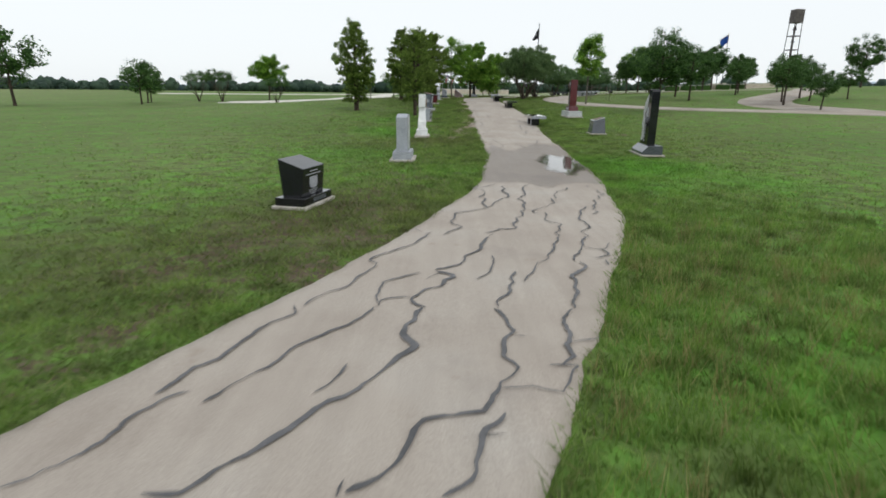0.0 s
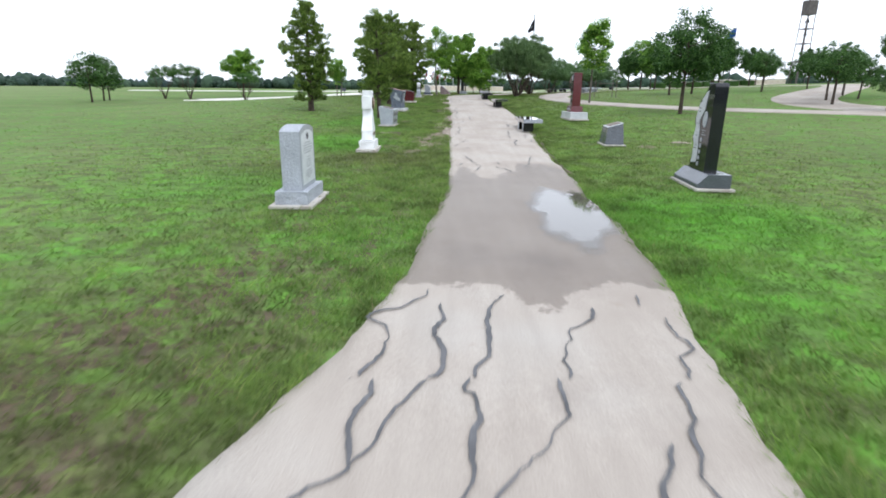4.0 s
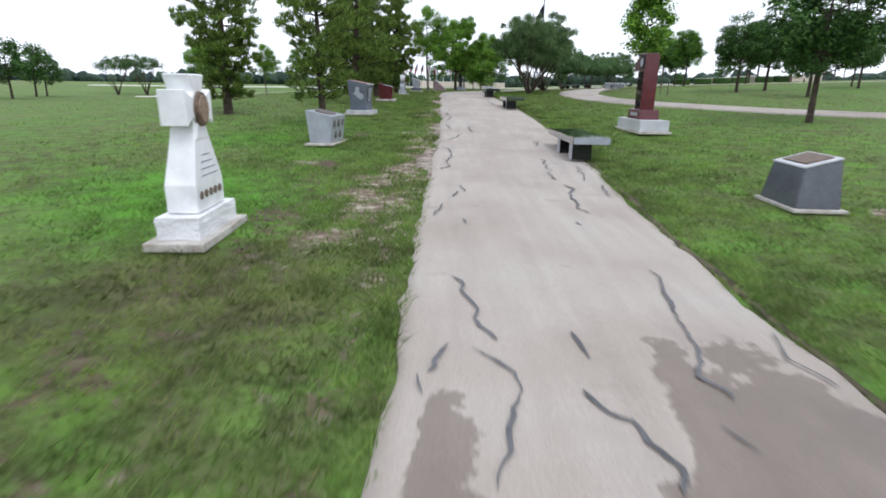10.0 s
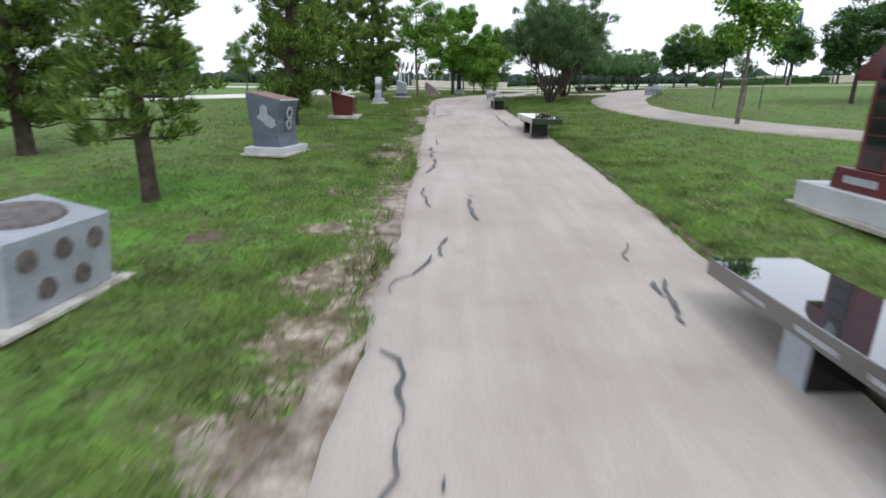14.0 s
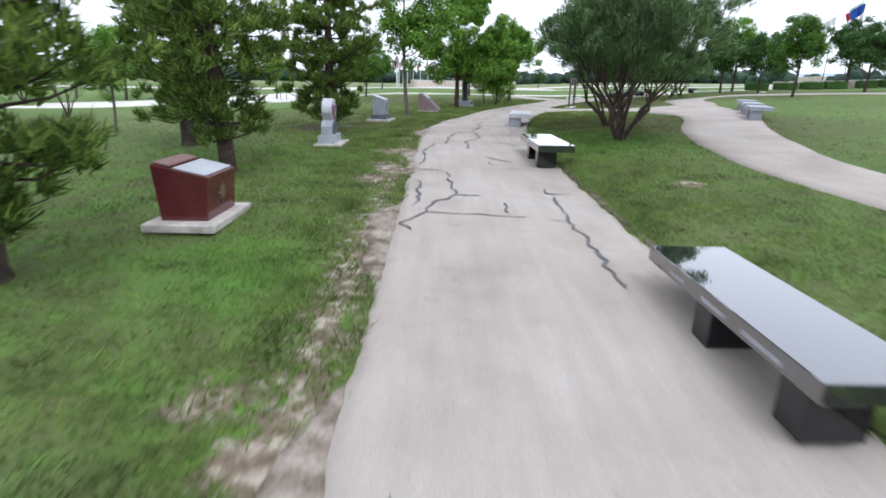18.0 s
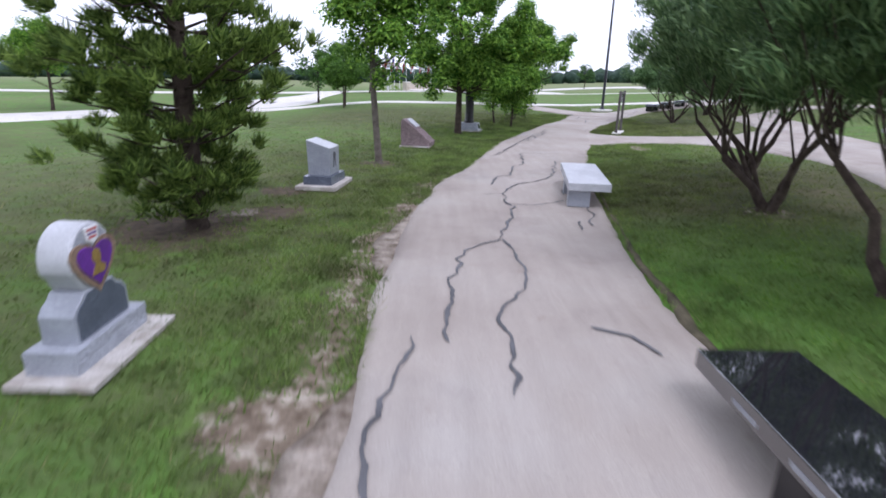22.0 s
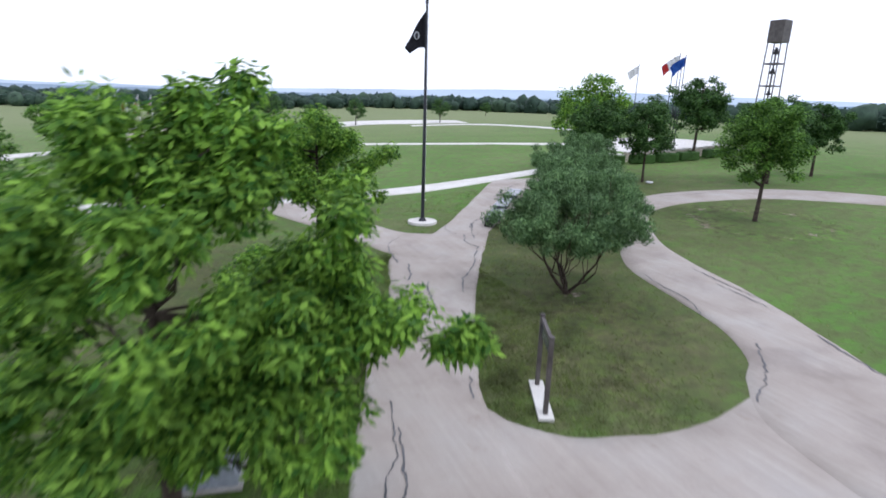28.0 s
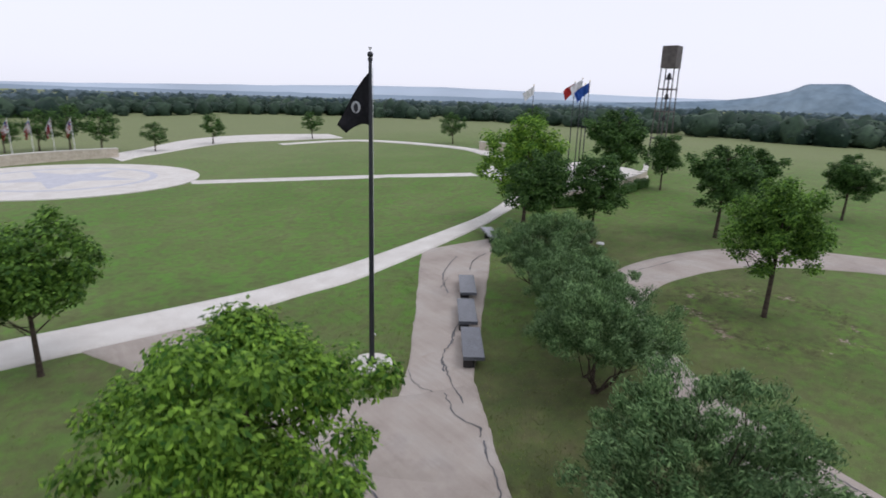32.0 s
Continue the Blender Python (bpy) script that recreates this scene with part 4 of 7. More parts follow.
def broad(seed, h, trunk_h, rx_, rz_, leaf, mat, bark=BARK, clumps=150, count=70, shape=1.0, label="", tr=0.11, gaps=0.35, spread=0.42, stems=1, name="tree", wide=0.5, brush=0.0, reach=()):
    """A broadleaf tree: trunk or several stems, limbs to the clumps, and a crown with an uneven outline."""
    rng = np.random.default_rng(seed)
    B = ([], [])
    cz = h - rz_
    cl, am = [], []
    lobes = [(rng.normal(0, 1, 3), rng.uniform(0.68, 1.16)) for _ in range(13)]
    while len(cl) < clumps:
        d = rng.normal(0, 1, 3)
        d /= np.linalg.norm(d)
        best = max(lobes, key=lambda q: float(np.dot(q[0], d) / np.linalg.norm(q[0])))
        rr = rng.uniform(gaps, 1.0) ** 0.5 * best[1]
        p = d * rr * np.array([rx_, rx_, rz_])
        if p[2] < 0:
            p[2] *= shape
        cl.append(p + np.array([0, 0, cz]))
        v = d * np.array([0.6, 0.6, 0.4]) + np.array([0, 0, 0.85])
        am.append(v / np.linalg.norm(v))
    for tip in reach:
        for w in np.linspace(0.62, 1.0, 6):
            cl.append(np.array([0, 0, cz - 0.4]) * (1 - w) + np.array(tip) * w + rng.normal(0, 0.16, 3))
            am.append(np.array([0, 0, 1.0]))
        limb(*B, (0, 0, cz - 0.4), tip, 0.03, 0.008, rng, 0.04, 5, 5)
    cl = np.array(cl)
    order = rng.permutation(len(cl))
    trunks = []
    if stems == 1:
        fork = np.array([rng.normal(0, 0.06), rng.normal(0, 0.06), trunk_h])
        T = ([], [])
        tube(*T, [(0, 0, -0.1), (0, 0, 0.12), fork * np.array([0.5, 0.5, 0.5]), fork, (fork[0], fork[1], h - rz_ * 0.5)], [tr * 1.5, tr * 1.05, tr * 0.9, tr * 0.8, tr * 0.2], 9)
        trunks.append(T)
        mains = [(fork * 1.0, tr * 0.5)]
    else:
        mains = []
        for k in range(stems):
            an = 6.283 * k / stems + rng.normal(0, 0.35)
            q = np.array([math.cos(an), math.sin(an), 0])
            foot = q * rng.uniform(0.02, 0.13)
            kn1 = q * rng.uniform(0.15, 0.45) * wide + np.array([0, 0, trunk_h * rng.uniform(0.22, 0.38)]) + rng.normal(0, 0.05, 3)
            kn2 = kn1 + q * rng.uniform(0.10, 0.45) * wide + np.array([0, 0, trunk_h * rng.uniform(0.25, 0.40)]) + rng.normal(0, 0.07, 3)
            head = kn2 + q * rng.uniform(0.15, 0.6) * wide + np.array([0, 0, trunk_h * rng.uniform(0.25, 0.40)]) + rng.normal(0, 0.07, 3)
            rad = tr * rng.uniform(0.5, 0.95)
            T = ([], [])
            tube(*T, [foot - np.array([0, 0, 0.1]), foot + np.array([0, 0, 0.1]), kn1, kn2, head], [rad * 1.5, rad, rad * 0.8, rad * 0.65, rad * 0.5], 7)
            trunks.append(T)
            mains += [(head, rad * 0.5), (kn2, rad * 0.5)]
    for k in order[:26 if stems > 1 else max(26, clumps // 4)]:
        t = cl[k]
        s = min(mains, key=lambda q: np.linalg.norm((q[0] - t)[:2]) + rng.uniform(0, 0.3)) if stems > 1 else mains[0]
        start = s[0].copy()
        if stems == 1:
            start[2] = min(max(trunk_h, t[2] - rng.uniform(0.2, 0.8) * np.linalg.norm(t[:2])), h - rz_ * 0.6)
        limb(*B, start, t, s[1] * rng.uniform(0.45, 0.8), 0.01, rng, 0.05, 4, 5)
    g = leaves(cl, rng.uniform(0.7, 1.25, len(cl)) * spread, count, leaf[0], leaf[1], rng, droop=0.15, flat=0.2, aim=np.array(am), bias=brush)
    return finish_tree(name, label, trunks, B, bark, g, mat)


def plant(proto, spots, first=True):
    """Stands copies of a tree at (x, y, scale, turn); the first spot takes the original."""
    for k, (x, y, s, a) in enumerate(spots):
        m = pose(x, y, gz(x, y) - 0.06, 0, 0, a) @ Matrix.Scale(s, 4)
        if k == 0:
            proto.matrix_world = m
        else:
            copy_thing(proto, m @ Matrix.Diagonal((*[1 / c for c in proto.matrix_basis.to_scale()], 1)))


plant(pine(11, 5.8, 1.3, 0.8), [(-6.2, 39.3, 1.0, 20), (-4.2, 54.2, 1.08, 200)])
plant(pine(12, 5.2, 1.1, 0.6, 0.95, "slender pine tree with open green branches", 0, 0.7), [(-1.9, 35.8, 0.97, 70)])
plant(pine(13, 5.8, 1.3, 0.8), [(-1.9, 50.8, 0.98, 300)])
plant(pine(14, 6.4, 1.75, 0.95, 0.3, full=0.45), [(-1.4, 58.95, 1.0, 130)])
plant(pine(15, 5.4, 1.12, 0.65, 0.45, "pine tree with low spreading green branches"), [(-2.2, 45.0, 1.06, 190)])
plant(broad(21, 7.3, 2.1, 1.35, 2.75, (0.13, 0.07), ELM, BARK_PALE, 74, 140, 0.9, "young elm tree with fresh light green leaves", 0.10, 0.3, 0.46, name="elm_tree", reach=[(1.7, -0.5, 4.4), (1.6, 0.3, 5.1), (1.3, -0.9, 3.6), (0.6, -1.1, 3.2), (1.2, 0.6, 5.9), (-0.9, -0.8, 3.9)]), [(0.8, 65.8, 1.0, 0), (-8.5, 51.7, 0.43, 40), (-7.5, 56.6, 0.46, 200), (-16.8, 105.0, 0.95, 150)])
REACH = [(-0.27, -0.40, 6.4), (0.83, -0.30, 6.6), (1.53, 0.20, 6.4), (4.03, -1.70, 3.5), (3.33, -0.90, 3.5), (2.73, 0.30, 3.3), (2.43, -0.50, 4.5), (1.23, -0.60, 6.1), (-1.27, -1.00, 5.4),
         (1.93, -0.60, 3.7), (2.33, -0.80, 3.3), (1.93, -1.20, 2.8), (2.33, -1.50, 2.4), (1.53, -1.60, 2.1), (1.03, -1.30, 2.8), (0.53, -1.30, 2.4), (-0.17, -0.90, 2.8), (2.63, -0.20, 4.1)]
plant(broad(22, 6.9, 1.8, 2.6, 2.75, (0.18, 0.07), ELM, BARK, 84, 260, 1.0, "tall elm tree with fresh green leaves", 0.15, 0.25, 0.40, name="elm_tree", reach=REACH), [(3.32, 74.55, 1.0, 0)])
plant(broad(23, 3.5, 0.9, 1.6, 1.3, (0.14, 0.07), ELM, BARK, 48, 190, 1.0, "small leafy green tree beside the path", 0.06, 0.2, 0.40, name="small_tree"), [(6.13, 78.4, 1.0, 0), (5.5, 80.7, 0.9, 120)])
plant(broad(24, 6.0, 1.6, 2.55, 2.2, (0.14, 0.07), ELM, BARK, 120, 240, 0.7, "round-crowned tree with bright green leaves", 0.11, 0.12, 0.44, name="elm_tree"), [(7.95, 86.3, 1.1, 25), (-31, 99.2, 1.35, 80)])
plant(broad(25, 5.5, 1.5, 2.15, 1.9, (0.17, 0.10), FRESH_OAK, BARK, 115, 130, 0.8, "young oak with a full green crown", 0.10, 0.12, 0.44, name="live_oak"),
      [(5.22, 99.0, 1.04, 0), (-5.4, 97.4, 1.0, 50), (-6.9, 126.7, 0.95, 100), (-4.9, 94, 0.7, 10)])
plant(broad(26, 6.4, 1.8, 1.9, 2.4, (0.14, 0.085), FRESH_OAK, BARK, 105, 220, 0.8, "red oak tree with a full green crown", 0.11, 0.12, 0.46, name="oak_tree"), [(30.85, 85.4, 1.02, 0)])
plant(broad(27, 5.8, 1.6, 2.45, 2.15, (0.155, 0.09), OAK, BARK, 105, 130, 0.75, "live oak with a broad dark crown", 0.12, 0.35, 0.46, name="live_oak"),
      [(13.6, 35.8, 0.86, 0), (19.7, 45.4, 0.70, 60), (18.9, 50.6, 0.72, 130), (21.0, 51.4, 0.74, 210), 
       (44, 60, 0.9, 45)])
plant(broad(30, 5.8, 1.7, 2.45, 2.1, (0.19, 0.11), OAK, BARK, 80, 85, 0.75, "small live oak beside the winding path", 0.13, 0.3, 0.48, name="live_oak"),
      [(26.3, 51.1, 0.56, 10), (28, 54, 0.48, 222), (31.6, 53.8, 0.46, 111), (24.3, 40.6, 0.54, 150), (22.9, 38, 0.58, 15), (27.8, 44.2, 0.56, 12), (26.8, 41.4, 0.45, 300), (22.8, 34, 0.4, 250), (29.8, 41.7, 0.42, 95)])
plant(broad(36, 6.4, 1.2, 2.8, 2.55, (0.20, 0.11), ELM, BARK, 135, 125, 0.9, "round leafy tree with a full light green crown", 0.12, 0.1, 0.50, name="elm_tree"), [(35.6, 104.4, 1.2, 130)])
plant(broad(37, 6.6, 1.5, 2.45, 2.5, (0.19, 0.115), OAK, BARK, 125, 120, 0.85, "live oak with a full dark green crown", 0.13, 0.1, 0.46, name="live_oak"),
      [(42.3, 93, 1.02, 20), (32.0, 99.8, 1.0, 260), (50, 106.5, 1.28, 33), (48.4, 93.6, 0.92, 170), (54.5, 89.1, 0.82, 80)])
plant(broad(29, 6.2, 1.3, 1.85, 2.6, (0.18, 0.10), OAK, BARK, 110, 110, 0.85, "upright live oak with a dense dark crown", 0.10, 0.15, 0.42, name="live_oak"), [(34.8, 97.6, 1.03, 40), (55.5, 104.6, 0.95, 77)])
plant(broad(28, 5.6, 1.9, 1.2, 1.7, (0.15, 0.10), ELM, BARK_PALE, 70, 100, 1.0, "slender young tree with sparse green leaves", 0.07, 0.3, 0.42, name="young_tree"), [(11.2, 44.6, 0.95, 0)])
plant(broad(31, 4.9, 1.5, 2.75, 1.75, (0.20, 0.026), WILLOW, BARK, 230, 190, 0.78, "many-stemmed tree with a broad feathery grey-green crown", 0.10, 0.3, 0.38, 7, "desert_willow", 1.0, brush=0.62), [(7.8, 56.2, 1.0, 0), (8.6, 60.2, 1.0, 140), (10.2, 63.9, 1.02, 250)])
plant(broad(32, 4.25, 1.3, 2.6, 1.8, (0.14, 0.034), MYRTLE, BARK, 250, 200, 0.62, "many-stemmed tree with a dense grey-green crown", 0.085, 0.25, 0.36, 6, "desert_willow", 0.8, brush=0.5), [(15.5, 81.1, 1.05, 0), (19.8, 86.5, 0.98, 100), (22.6, 89.6, 0.92, 200), (25.0, 93.2, 1.05, 300)])
plant(broad(33, 5.2, 1.9, 2.6, 1.25, (0.16, 0.09), OAK, BARK, 100, 50, 0.5, "many-stemmed dark tree on the far lawn", 0.10, 0.3, 0.45, 6, "far_tree", 0.8), [(-36.5, 92, 1.0, 0), (-40.5, 92.5, 0.95, 90), (-23.4, 78.2, 0.75, 180)])
plant(broad(34, 5.6, 1.3, 2.25, 2.1, (0.24, 0.15), OAK, BARK, 85, 40, 0.9, "round dark tree on the far lawn", 0.12, 0.3, 0.5, name="far_tree"), [(-39, 72, 1.0, 0), (-42.4, 80, 1.0, 60), (-44, 84, 0.9, 160), (-46, 59.8, 1.45, 240),
      (14.6, 183.5, 1.3, 0), (18.2, 178, 1.2, 40), (10.5, 183, 1.15, 75), (6.2, 181, 1.0, 140), (0.5, 178, 1.05, 260), (25.4, 175.9, 0.85, 80), (36.1, 181, 1.0, 120), (54.7, 179, 0.95, 160), (69.5, 153, 1.0, 200), (81, 206, 0.7, 60), (-9.8, 107.8, 0.95, 20), (92, 154, 1.2, 40)])
sb_ = broad(35, 1.7, 0.3, 0.8, 0.75, (0.10, 0.05), ELM, BARK, 50, 60, 1.0, "low leafy shrub under a tree", 0.03, 0.3, 0.3, 5, "shrub", 0.3)
sb_["category"] = "shrub"
plant(sb_, [(6.8, 83.0, 1.35, 0)])

# far woods: a broad belt of crowns, leafy at the near edge, farther belts haze-tinted
def far_woods():
    rng = np.random.default_rng(77)
    for name, count, r0, r1, mat, label in (("far_woods", 2700, 206, 300, FAR_WOOD, "dark belt of distant woodland"), ("middle_woods", 2600, 290, 470, MID_WOOD, "dark woodland behind the belt with bluish haze painted in"),
                                               ("hazy_woods", 6000, 450, 1400, HAZE_WOOD, "woodland to the horizon with blue-green haze painted in")):
        ic = bmesh.new()
        bmesh.ops.create_icosphere(ic, subdivisions=2 if r0 < 280 else 1, radius=1)
        ico = np.array([v.co[:] for v in ic.verts])
        icf = np.array([[v.index for v in f.verts] for f in ic.faces])
        ic.free()
        vs, fs, cs, k = [], [], [], 0
        for q in range(count):
            an = rng.uniform(0, 6.283)
            r = (r0 + (r1 - r0) * rng.random() ** 1.2) * (1 - 0.36 * math.exp(-((an - 1.35) / 0.55) ** 2) * (r0 < 280))
            x, y = 20 + math.sin(an) * r, 90 + math.cos(an) * r
            if x < -120:
                x -= 45
            s = rng.choice([rng.uniform(1.5, 2.6), rng.uniform(2.2, 3.6)]) * (1 if r0 < 280 else 1.12)
            j = ico * np.array([s, s, s * rng.uniform(0.75, 1.15)]) * (1 + rng.normal(0, 0.16, (len(ico), 1)))
            c = np.array([x, y, gz(x, y) + s * 0.75])
            vs.append(j + c)
            fs.append(icf + k)
            k += len(ico)
            if r0 < 280 and r < 275 and y > 60:
                d = rng.normal(0, 1, (11, 3))
                d /= np.linalg.norm(d, axis=1)[:, None]
                d[:, 2] = np.abs(d[:, 2]) * 1.1 - 0.25
                cs.append(c + d * s * np.array([0.95, 0.95, 0.9]))
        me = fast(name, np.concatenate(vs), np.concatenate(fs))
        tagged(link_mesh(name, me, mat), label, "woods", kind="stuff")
        if cs:
            me = fast("wood_edge_leaves", *leaves(np.concatenate(cs), 0.85, 9, 0.85, 0.6, rng))
            tagged(link_mesh("wood_edge_leaves", me, mat), "leafy crowns of the distant woodland", "woods", kind="stuff")


far_woods()


def ridge(name, mat, r, base, tops, label, a0, a1, thick=200):
    """A far range of hills: a bank with a long rolling crest."""
    n = 240
    V = []
    for k in range(n + 1):
        u = k / n
        a = radians(a0 + (a1 - a0) * u)
        z = tops(a0 + (a1 - a0) * u)
        for rr, zz in ((r, base), (r + thick * 0.4, base + (z - base) * 0.6), (r + thick, z), (r + thick * 2, base)):
            V.append((5 + rr * math.sin(a), 77 + rr * math.cos(a), zz))
    i = np.arange(n)[:, None] * 4 + np.arange(3)[None, :]
    f = np.stack([i, i + 4, i + 5, i + 1], -1).reshape(-1, 4)
    tagged(link_mesh(name, fast(name, V, f), mat, smooth=True), label, "hills", kind="structure")


def far_crest(a):
    return 11 + 61 * np.interp(a, [-180, -20, 1, 18, 30, 40, 52, 70, 180], [0.45, 0.4, 0.4, 0.8, 1.15, 1.25, 1.0, 0.7, 0.5]) + 5 * noise.noise(Vector((a * 0.25, 3, 0)))


def mesa_crest(a):
    return 10 + 43.5 * float(np.interp(a, [25, 55, 65.2, 68.4, 70.7, 71.9, 74.8, 76, 77.5, 79, 90, 110], [-0.6, 0.2, 0.7, 1.12, 1.65, 2.26, 2.3, 1.6, 0.85, 0.5, 0.2, -0.2])) + 1.5 * noise.noise(Vector((a * 0.7, 9, 0)))


ridge("backdrop_hills", HILL_FAR, 3300, -40, far_crest, "line of distant hills with pale blue haze painted in", -180, 180)
ridge("backdrop_low_hills", HILL_MID, 2700, -40, lambda a: 8 + 14 * float(np.interp(a, [-180, -20, 10, 40, 60, 180], [0.6, 0.75, 0.95, 1.5, 1.3, 0.8])) + 4 * noise.noise(Vector((a * 0.4, 5, 0))), "low line of wooded hills with blue haze painted in", -180, 180)
ridge("backdrop_mesa", HILL_NEAR, 2300, -40, mesa_crest, "flat-topped hill on the horizon with blue haze painted in", 25, 110)

# ---- benches ----
def bench(top, label, group, ends=BLACK, sawn=None):
    """A granite bench: a thick polished slab on two upright legs."""
    ob = thing("granite_bench", Matrix(), label, "bench", group)
    seat = part("seat", block(0.80, 2.75, 0.15, 0, 0, 0.32, 0.008), top, ob)
    for sy in (-1.12, 0.12):
        leg = part("leg", block(0.42, 0.29, 0.335, -0.17, sy, -0.012, 0.008), ends, ob)
        if sawn:
            part("leg_face", block(0.004, 0.28, 0.32, -0.3815, sy, -0.006, 0), sawn, leg, "pale sawn granite face")
    if sawn:
        for s in (-1, 1):
            part("end_face", block(0.78, 0.004, 0.135, 0, s * 1.3765, 0.3275, 0), sawn, seat, "pale sawn granite end")
    for k in range(3):
        part("lettering", block(0.003, 0.5 - 0.1 * k, 0.035, -0.4015, -0.75 + 0.7 * k, 0.36, 0), ETCH, seat)
    return ob


def place(proto, spots):
    for k, (x, y, a) in enumerate(spots):
        m = pose(x, y, gz(x, y) + 0.004, 0, 0, a)
        if k == 0:
            proto.matrix_world = m
        else:
            copy_thing(proto, m)


place(bench(SEAT_TOP, "polished black granite bench with pale sawn ends", "benches along the path", BLACK, BLUE_GREY), [(5.04, 31.12, 0)])
place(bench(SEAT_TOP, "polished black granite bench on the path's edge", "benches along the path"), [(5.09, 43.84, 0), (4.95, 52.93, 0)])
place(bench(PALE_GREY, "pale grey granite bench on the path's edge", "benches along the path", BLUE_GREY), [(5.58, 61.95, -9)])
place(bench(DARK_GREY, "dark grey granite bench in a row by the path", "benches in a row"), [(18.45, 91.25, -39), (20.35, 93.7, -39), (22.55, 96.15, -39), (30.4, 102.6, -30)])
place(bench(BLUE_GREY, "blue-grey granite bench beside the curving path", "benches by the curve", BLUE_GREY), [(15.3, 62.4, -24), (16.75, 65.6, -24), (18.3, 68.9, -24)])

# ---- memorial stones ----
def stand(name, x, y, a, label, category="monument", group="memorial stones"):
    return thing(name, pose(x, y, gz(x, y) - 0.03, 0, 0, a), label, category, group)


def text_rows(ob, x, y, z, widths, gap, high, mat, lean=0.0, name="lettering", turn=0):
    """Rows of unreadable lettering as thin bars on a face that looks along +x, downwards from z."""
    for k, w in enumerate(widths):
        part(name, block(0.004, w, high, x - lean * gap * k, y, z - gap * k, 0), mat, ob)


def disc(ob, name, x, y, z, r, mat, thick=0.02, sy=1.0, sz=1.0, n=24):
    bm = bmesh.new()
    made = bmesh.ops.create_cone(bm, cap_ends=True, segments=n, radius1=r, radius2=r * 0.93, depth=thick)["verts"]
    for v in made:
        v.co = Vector((x + v.co.z, y + v.co.x * sy, z + v.co.y * sz))
    return part(name, bm, mat, ob)


def roughen(bm, amt, cuts=4, keep=None):
    """Rock-pitched faces: cut finer and pushed in and out."""
    bmesh.ops.subdivide_edges(bm, edges=list(bm.edges), cuts=cuts, use_grid_fill=True)
    for v in bm.verts:
        if keep and keep(v.co):
            continue
        d = noise.noise_vector(v.co * 9.0) * amt + noise.noise_vector(v.co * 23.0) * amt * 0.5
        v.co += d
    return bm


# black wedge-topped marker
m1 = stand("black_memorial_marker", -2.57, 9.87, -13, "polished black granite marker with a sloping top on a pale pad")
part("pad", block(0.66, 1.24, 0.06, 0, 0, 0, 0.01), PAD, m1)
part("plinth", block(0.56, 1.12, 0.14, 0, 0, 0.06, 0.008), BLACK, m1)
die = part("die", prism([(-0.20, 0.20), (0.17, 0.20), (0.22, 0.70), (-0.26, 0.86)], 0.84, 0.006, "y"), BLACK_TOP, m1)
text_rows(die, 0.214, 0, 0.625, (0.30, 0.56), 0.055, 0.018, ETCH, 0.1)
part("emblem", prism([(-0.15, 0.36), (-0.10, 0.33), (0.0, 0.315), (0.11, 0.335), (0.15, 0.40), (0.155, 0.535), (0.07, 0.52), (0.03, 0.545), (-0.05, 0.525), (-0.155, 0.54)], 0.012, 0, "x"), ETCH, die).location = (0.197, 0, 0)
text_rows(die, 0.187, 0, 0.285, (0.34, 0.30, 0.18), 0.035, 0.014, ETCH, 0.1)
part("plinth_lettering", block(0.004, 0.5, 0.07, 0.281, 0.05, 0.095, 0), DARK_GREY, m1)

# arched grey headstone
m2 = stand("arched_headstone", -1.25, 16.72, 0, "grey granite headstone with an arched top and a white engraved panel")
part("pad", block(0.74, 1.44, 0.06, 0, 0, 0, 0.012), PAD, m2)
part("base", roughen(block(0.54, 1.24, 0.22, 0, 0, 0.06, 0.0), 0.012, 5, lambda c: c.z > 0.27), ROCK_GREY, m2, "rock-pitched grey granite base")
arch = [(-0.50, 0.28), (0.50, 0.28), (0.50, 1.27)] + [(0.50 - k / 10, 1.27 + 0.09 * math.sin(math.pi * k / 10) ** 0.8) for k in range(1, 10)] + [(-0.50, 1.27)]
die = part("die", prism(arch, 0.33, 0.006, "x"), ROCK_GREY, m2)
arch2 = [(-0.42, 0.36), (0.42, 0.36), (0.42, 1.19)] + [(0.42 - 0.084 * k, 1.19 + 0.085 * math.sin(math.pi * k / 10) ** 0.8) for k in range(1, 10)] + [(-0.42, 1.19)]
part("border", prism(arch, 0.006, 0, "x"), BLUE_GREY, die, "smooth blue-grey border round the panel").location = (0.169, 0, 0)
part("panel", prism(arch2, 0.012, 0, "x"), PANEL, die, "pale polished panel with dark engraving").location = (0.170, 0, 0)
disc(die, "emblem", 0.180, 0, 1.17, 0.06, ETCH_DARK, 0.008)
text_rows(die, 0.1775, 0, 1.05, (0.40, 0.62, 0.56, 0.60, 0.50), 0.042, 0.013, ETCH)
text_rows(die, 0.1775, 0, 0.80, (0.14, 0.28, 0.30, 0.28, 0.26), 0.04, 0.013, ETCH)
text_rows(die, 0.1775, 0, 0.57, (0.40, 0.48, 0.44, 0.16), 0.04, 0.013, ETCH)

